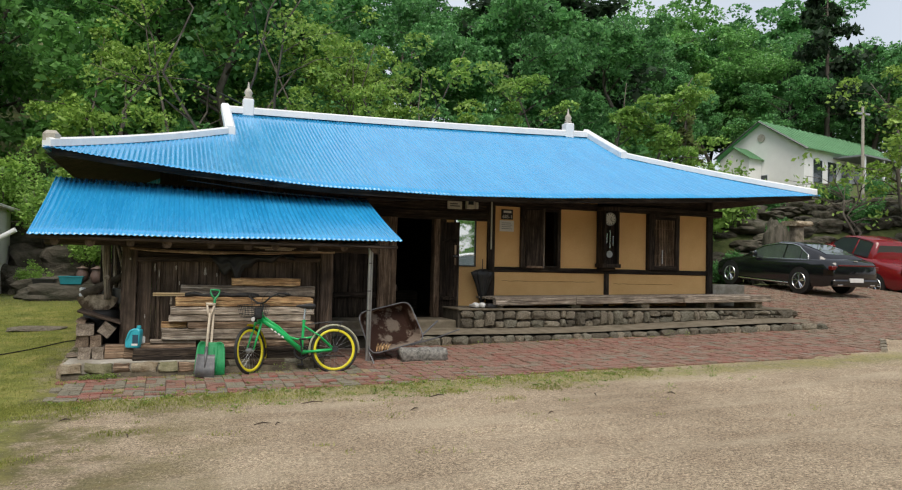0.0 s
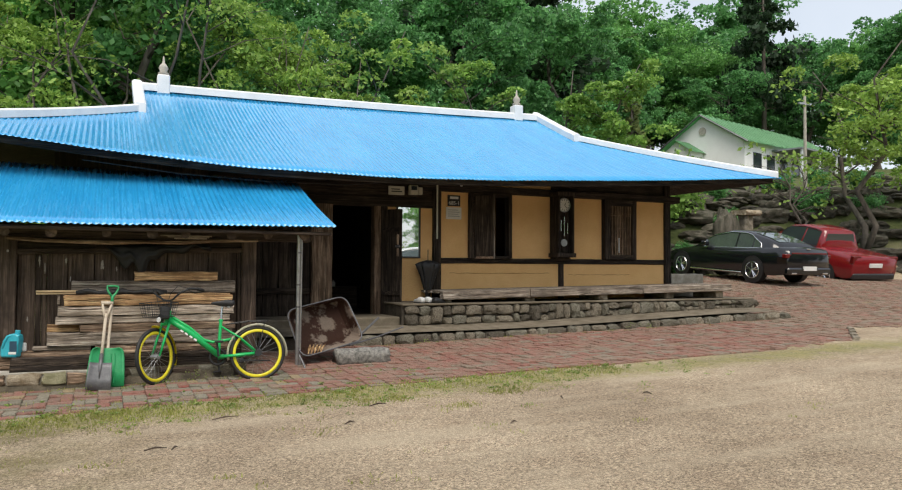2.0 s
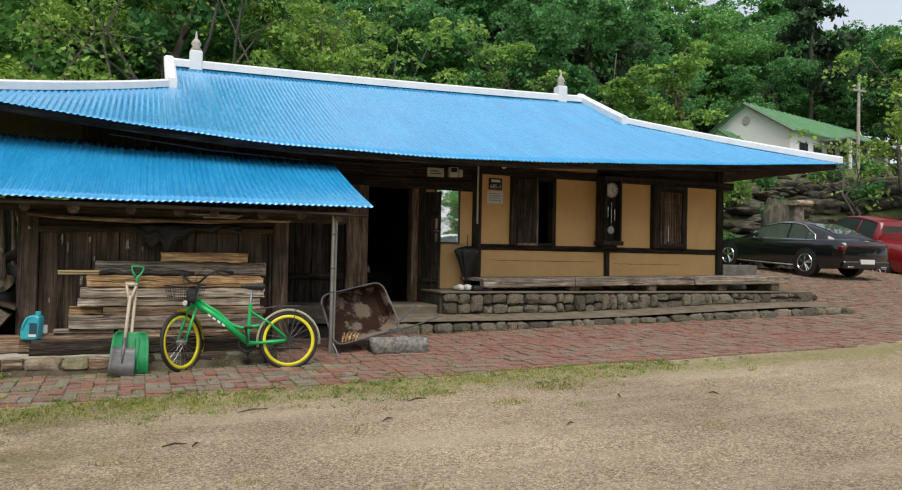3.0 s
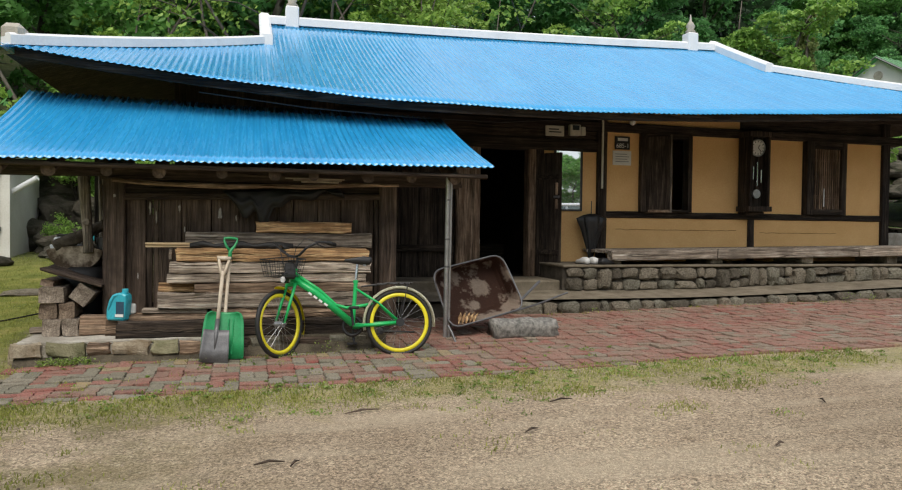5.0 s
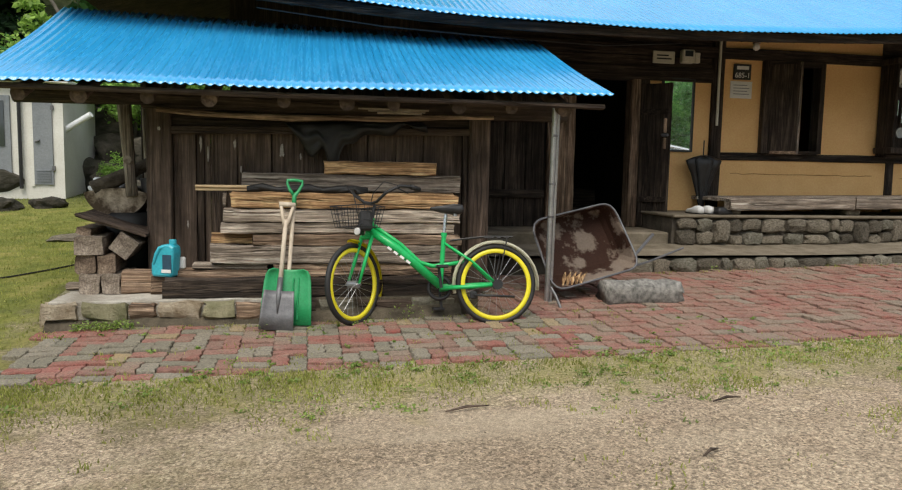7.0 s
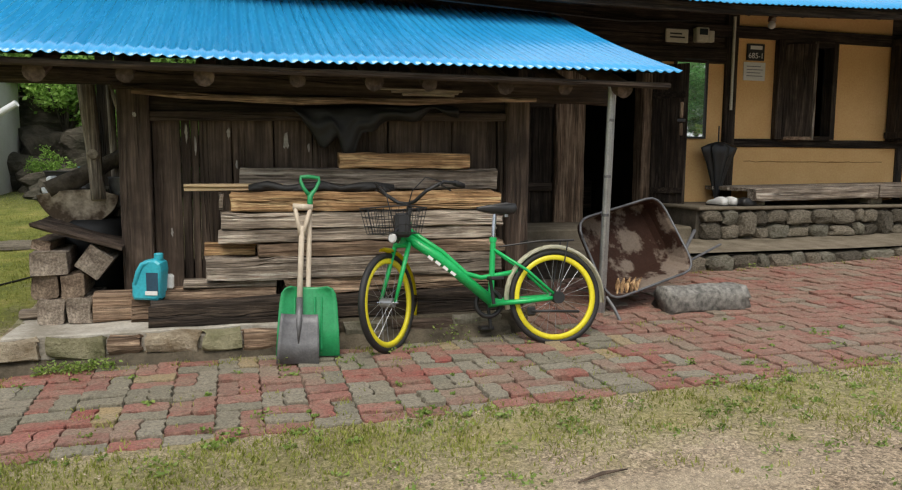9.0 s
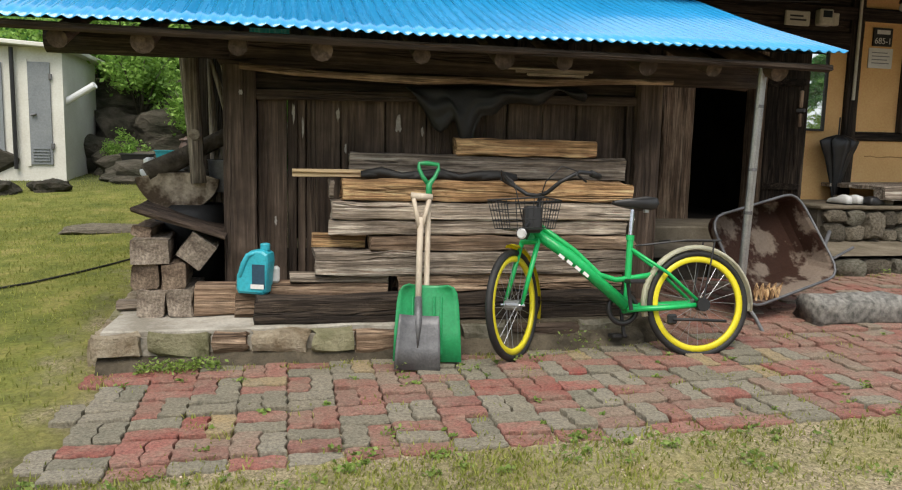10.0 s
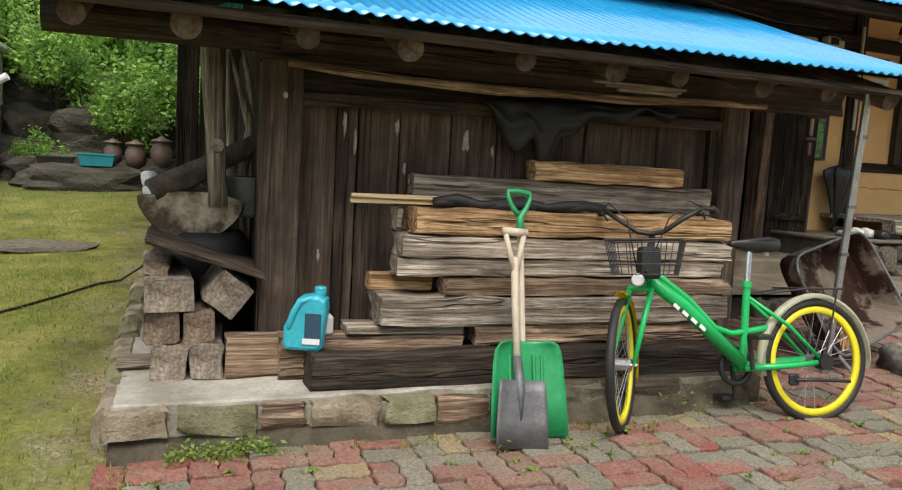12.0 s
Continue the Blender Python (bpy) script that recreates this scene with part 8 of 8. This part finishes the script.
for i in range(150):
    x = rg.uniform(-1.3, 6.5)
    if i < 85:
        y, h = 9.0 + 0.02 * x - abs(rg.normal()) * 0.2, rg.uniform(0.02, 0.05)
    else:
        x, y, h = rg.uniform(-1.2, 4.2), rg.uniform(8.9, 10.15), rg.uniform(0.012, 0.03)
    for q in range(int(rg.integers(8, 26))):
        weeds.append((x + rg.normal() * h * 0.7, y + rg.normal() * h * 0.4, gz(x, y) + rg.uniform(0.004, h)))
for i in range(110):
    x, y, h = rg.uniform(0.2, 7.5), 8.95 - abs(rg.normal()) * 0.55, rg.uniform(0.018, 0.045)
    for q in range(int(rg.integers(10, 30))):
        weeds.append((x + rg.normal() * h * 1.1, y + rg.normal() * h * 0.9, gz(x, y) + rg.uniform(0.002, h)))
for q in range(420):
    x, y = -1.0 + 0.42 * rg.uniform(0, 1), 10.16 + rg.normal() * 0.025
    weeds.append((x, y, gz(x, y) + rg.uniform(0.01, 0.07)))
v, f = leaves(np.array(weeds), 0.012, rg, 0.5)
stuff("weeds", v, f, L_WEED, "small broad-leaved weeds by the plinth and paving", "weeds")
# fallen twigs and crumbs of bark
for i, (x, y, ln, a) in enumerate(((0.85, 7.1, 0.16, 5), (0.98, 7.06, 0.1, 60), (-0.3, 7.0, 0.09, 100), (2.4, 7.3, 0.12, 30), (2.9, 8.0, 0.2, 15), (4.6, 7.4, 0.1, 70), (1.5, 8.15, 0.25, 12), (-0.9, 8.0, 0.12, 40), (3.6, 6.6, 0.08, 20), (5.5, 7.2, 0.1, 110))):
    c, s_ = math.cos(radians(a)) * ln / 2, math.sin(radians(a)) * ln / 2
    tagged(part("twig", tube([(x - c, y - s_, gz(x - c, y - s_) + 0.012), (x, y, gz(x, y) + 0.025), (x + c, y + s_, gz(x + c, y + s_) + 0.012)], [0.004, 0.008, 0.003], 6), W_PLANK[0], None, "", True), "dark broken twig lying on the sand", "twig", "twigs in the yard")
xy = np.stack([rg.uniform(-3, 9, 16000), 9.0 - 6 * rg.uniform(0, 1, 16000) ** 1.3], 1)
v, f = leaves(on_ground(xy, 0.003), 0.0065, rg, 0.95)
M_GRIT = surface("grit", (0.16, 0.12, 0.09), (0.50, 0.41, 0.32), 30, 90, 0.95, 0.2, spread=0.5, island=True)
stuff("grit", v, f, M_GRIT, "small stones and crumbs strewn over the yard", "gravel")

# ---------- paving, last ----------
PL, PW, GAP = 0.226, 0.113, 0.0055


def paver_mat(name, island, grime=0.7, red=0.48, dirt=(0.215, 0.185, 0.135)):
    m, n, l, p = node_mat(name, 0.85, 0, 0.35)
    src = n.new("ShaderNodeNewGeometry").outputs["Random Per Island"] if island else n.new("ShaderNodeObjectInfo").outputs["Random"]
    r = n.new("ShaderNodeValToRGB")
    r.color_ramp.interpolation = "CONSTANT"
    k_ = (1 - red) / 0.52
    stops = [(0.0, (0.26, 0.062, 0.052)), (0.20, (0.29, 0.10, 0.082)), (0.36, (0.22, 0.078, 0.066)), (0.48, (0.195, 0.18, 0.135)), (0.62, (0.16, 0.152, 0.115)), (0.76, (0.235, 0.215, 0.17)), (0.90, (0.25, 0.15, 0.115)), (0.965, (0.33, 0.24, 0.12)), (0.985, (0.36, 0.34, 0.30))]
    e = r.color_ramp.elements
    while len(e) < len(stops):
        e.new(0.5)
    for k, (pos, c) in zip(e, stops):
        k.position, k.color = (pos * red / 0.48 if pos < 0.48 else 1 - (1 - pos) * k_), (*c, 1)
    l.new(src, r.inputs[0])
    v = coords(n, l, (1, 1, 1), True)
    stain, fine = tex(n, l, v, 2.2, 6, 0.65), tex(n, l, v, 70, 5, 0.75)
    col = mixc(n, l, ramp(n, l, stain, [(0.32, (grime - 0.58, grime - 0.58, grime - 0.58)), (0.64, (grime, grime, grime))]), r.outputs[0], dirt)
    dust = tex(n, l, v, 9.0, 6, 0.7)
    col = mixc(n, l, ramp(n, l, dust, [(0.48, (0, 0, 0)), (0.64, (0.42, 0.42, 0.42))]), col, (0.26, 0.225, 0.165))
    col = mixc(n, l, 0.75, col, ramp(n, l, fine, [(0.3, (0.12, 0.12, 0.12)), (0.7, (0.86, 0.86, 0.86))]), "OVERLAY")
    l.new(col, p.inputs["Base Color"])
    bump(n, l, p, fine, 0.7, 0.01)
    return m


M_PAVER, M_PAVER_REST = paver_mat("paving_block", False, 0.64), paver_mat("paving_block_far", True, 0.9, 0.8, (0.24, 0.168, 0.124))


def paver_outline():
    """A block with toothed long sides and blunt corners."""
    hl, hw = PL / 2 - GAP / 2, PW / 2 - GAP / 2
    saw = (-0.006, 0.003, 0.009, 0.003, -0.006, 0.003, 0.009, 0.003, -0.006)
    xs = [-0.96 + 0.24 * i for i in range(9)]
    low = [(hl * x, -hw + w) for x, w in zip(xs, saw)]
    high = [(hl * x, hw + w) for x, w in zip(xs, saw)][::-1]
    return low + [(hl, -hw * 0.7), (hl + 0.004, 0.0), (hl - 0.002, hw * 0.7)] + high + [(-hl - 0.002, hw * 0.7), (-hl + 0.004, 0.0), (-hl, -hw * 0.7)]


def paver_mesh():
    o = paver_outline()
    bm = bmesh.new()
    top = [bm.verts.new((x * 0.97, y * 0.955, 0.0)) for x, y in o]
    edge = [bm.verts.new((x, y, -0.006)) for x, y in o]
    foot = [bm.verts.new((x, y, -0.05)) for x, y in o]
    n = len(o)
    bm.faces.new(top)
    for a, b in ((top, edge), (edge, foot)):
        for i in range(n):
            bm.faces.new((b[i], b[(i + 1) % n], a[(i + 1) % n], a[i]))
    me = bpy.data.meshes.new("paver")
    bm.to_mesh(me)
    bm.free()
    return me


def paved(x, y):
    if x > 11.6:
        return x < 25 and (9.3 + 0.83 * (x - 11.44) if x < 12.7 else 10.35 - 0.3 * (x - 12.7)) < y < 19.6 and not (x < 12.85 and 11.72 < y < 13.6)
    if y < max(8.98 + 0.015 * max(0, x), 8.74 + 0.045 * max(0, x)):
        return False
    if x < 2.0:
        return x > -1.22 and y < 10.23
    if x < 3.2:
        return y < 12.0 and not (y > 11.8)
    return y < 11.78


pavement = tagged(new("pavement"), "worn red and grey interlocking block paving", "pavement", "", "structure")
pme = paver_mesh()
pme.materials.append(M_PAVER)
tv = np.array([v.co[:] for v in pme.vertices])
tf = [tuple(p.vertices) for p in pme.polygons]
far, yard, cnt = ([], []), ([], []), 0
rp_ = random.Random(2)
# squares of two blocks, lying and standing by turns, behind one row of lying blocks
lay = [(-1.36 + PL * (i + 0.5), 8.985 + PW / 2, 0.0) for i in range(60)]
for j in range(-3, int(10.7 / PL)):
    for i in range(int(26.5 / PL)):
        x0, y0 = -1.36 + i * PL, 8.985 + PW + j * PL
        if j < 0 and x0 < 12.1:
            continue
        lay += [(x0 + PL / 2, y0 + PW * (k + 0.5), 0.0) for k in (0, 1)] if (i + j) % 2 else [(x0 + PW * (k + 0.5), y0 + PL / 2, math.pi / 2) for k in (0, 1)]
for x, y, stand in lay:
    if not paved(x, y):
        continue
    z = gz(x, y) + rp_.gauss(0, 0.004) + (0.008 if x < 11.3 else 0.018)
    tx, ty, spin = rp_.gauss(0, 0.022), rp_.gauss(0, 0.025), rp_.gauss(0, 0.03) + stand + math.pi * rp_.randint(0, 1)
    turn = Euler((tx, ty, spin)).to_matrix()
    if x < 2.7 and y < 10.3 and cnt < 300:
        ob = new("paver", pme)
        ob.matrix_basis = Matrix.Translation((x, y, z)) @ turn.to_4x4()
        ob.parent = pavement
        cnt += 1
    else:
        rest_v, rest_f = yard if x > 11.6 else far
        k = len(rest_v) * len(tv)
        rest_v.append(tv @ np.array(turn).T + np.array([x, y, z]))
        rest_f += [tuple(k + q for q in t) for t in tf]
M_PAVER_YARD = paver_mat("dusty_paving_block", True, 0.97, 0.6, (0.25, 0.185, 0.135))
for nm, (pv, pf), mt, lab in (("far_pavers", far, M_PAVER_REST, "the further blocks of the paving"), ("yard_pavers", yard, M_PAVER_YARD, "dusty blocks of the parking yard")):
    me = bpy.data.meshes.new(nm)
    me.from_pydata(np.concatenate(pv).tolist(), [], pf)
    me.materials.append(mt)
    fp = new(nm, me)
    fp.parent = pavement
    tagged(fp, lab, "", "", "stuff")
for i in range(4):
    kx, ky = 11.5 + 0.32 * i, 9.3 + 0.27 * i
    part("kerb_block", moved(timber((-0.2, -0.05, -0.12), (0.2, 0.05, 0.05), 0, 0.01, 200 + i, 5), Matrix.Translation((kx, ky, gz(kx, ky))) @ Matrix.Rotation(radians(40), 4, "Z")), M_STONE, pavement)
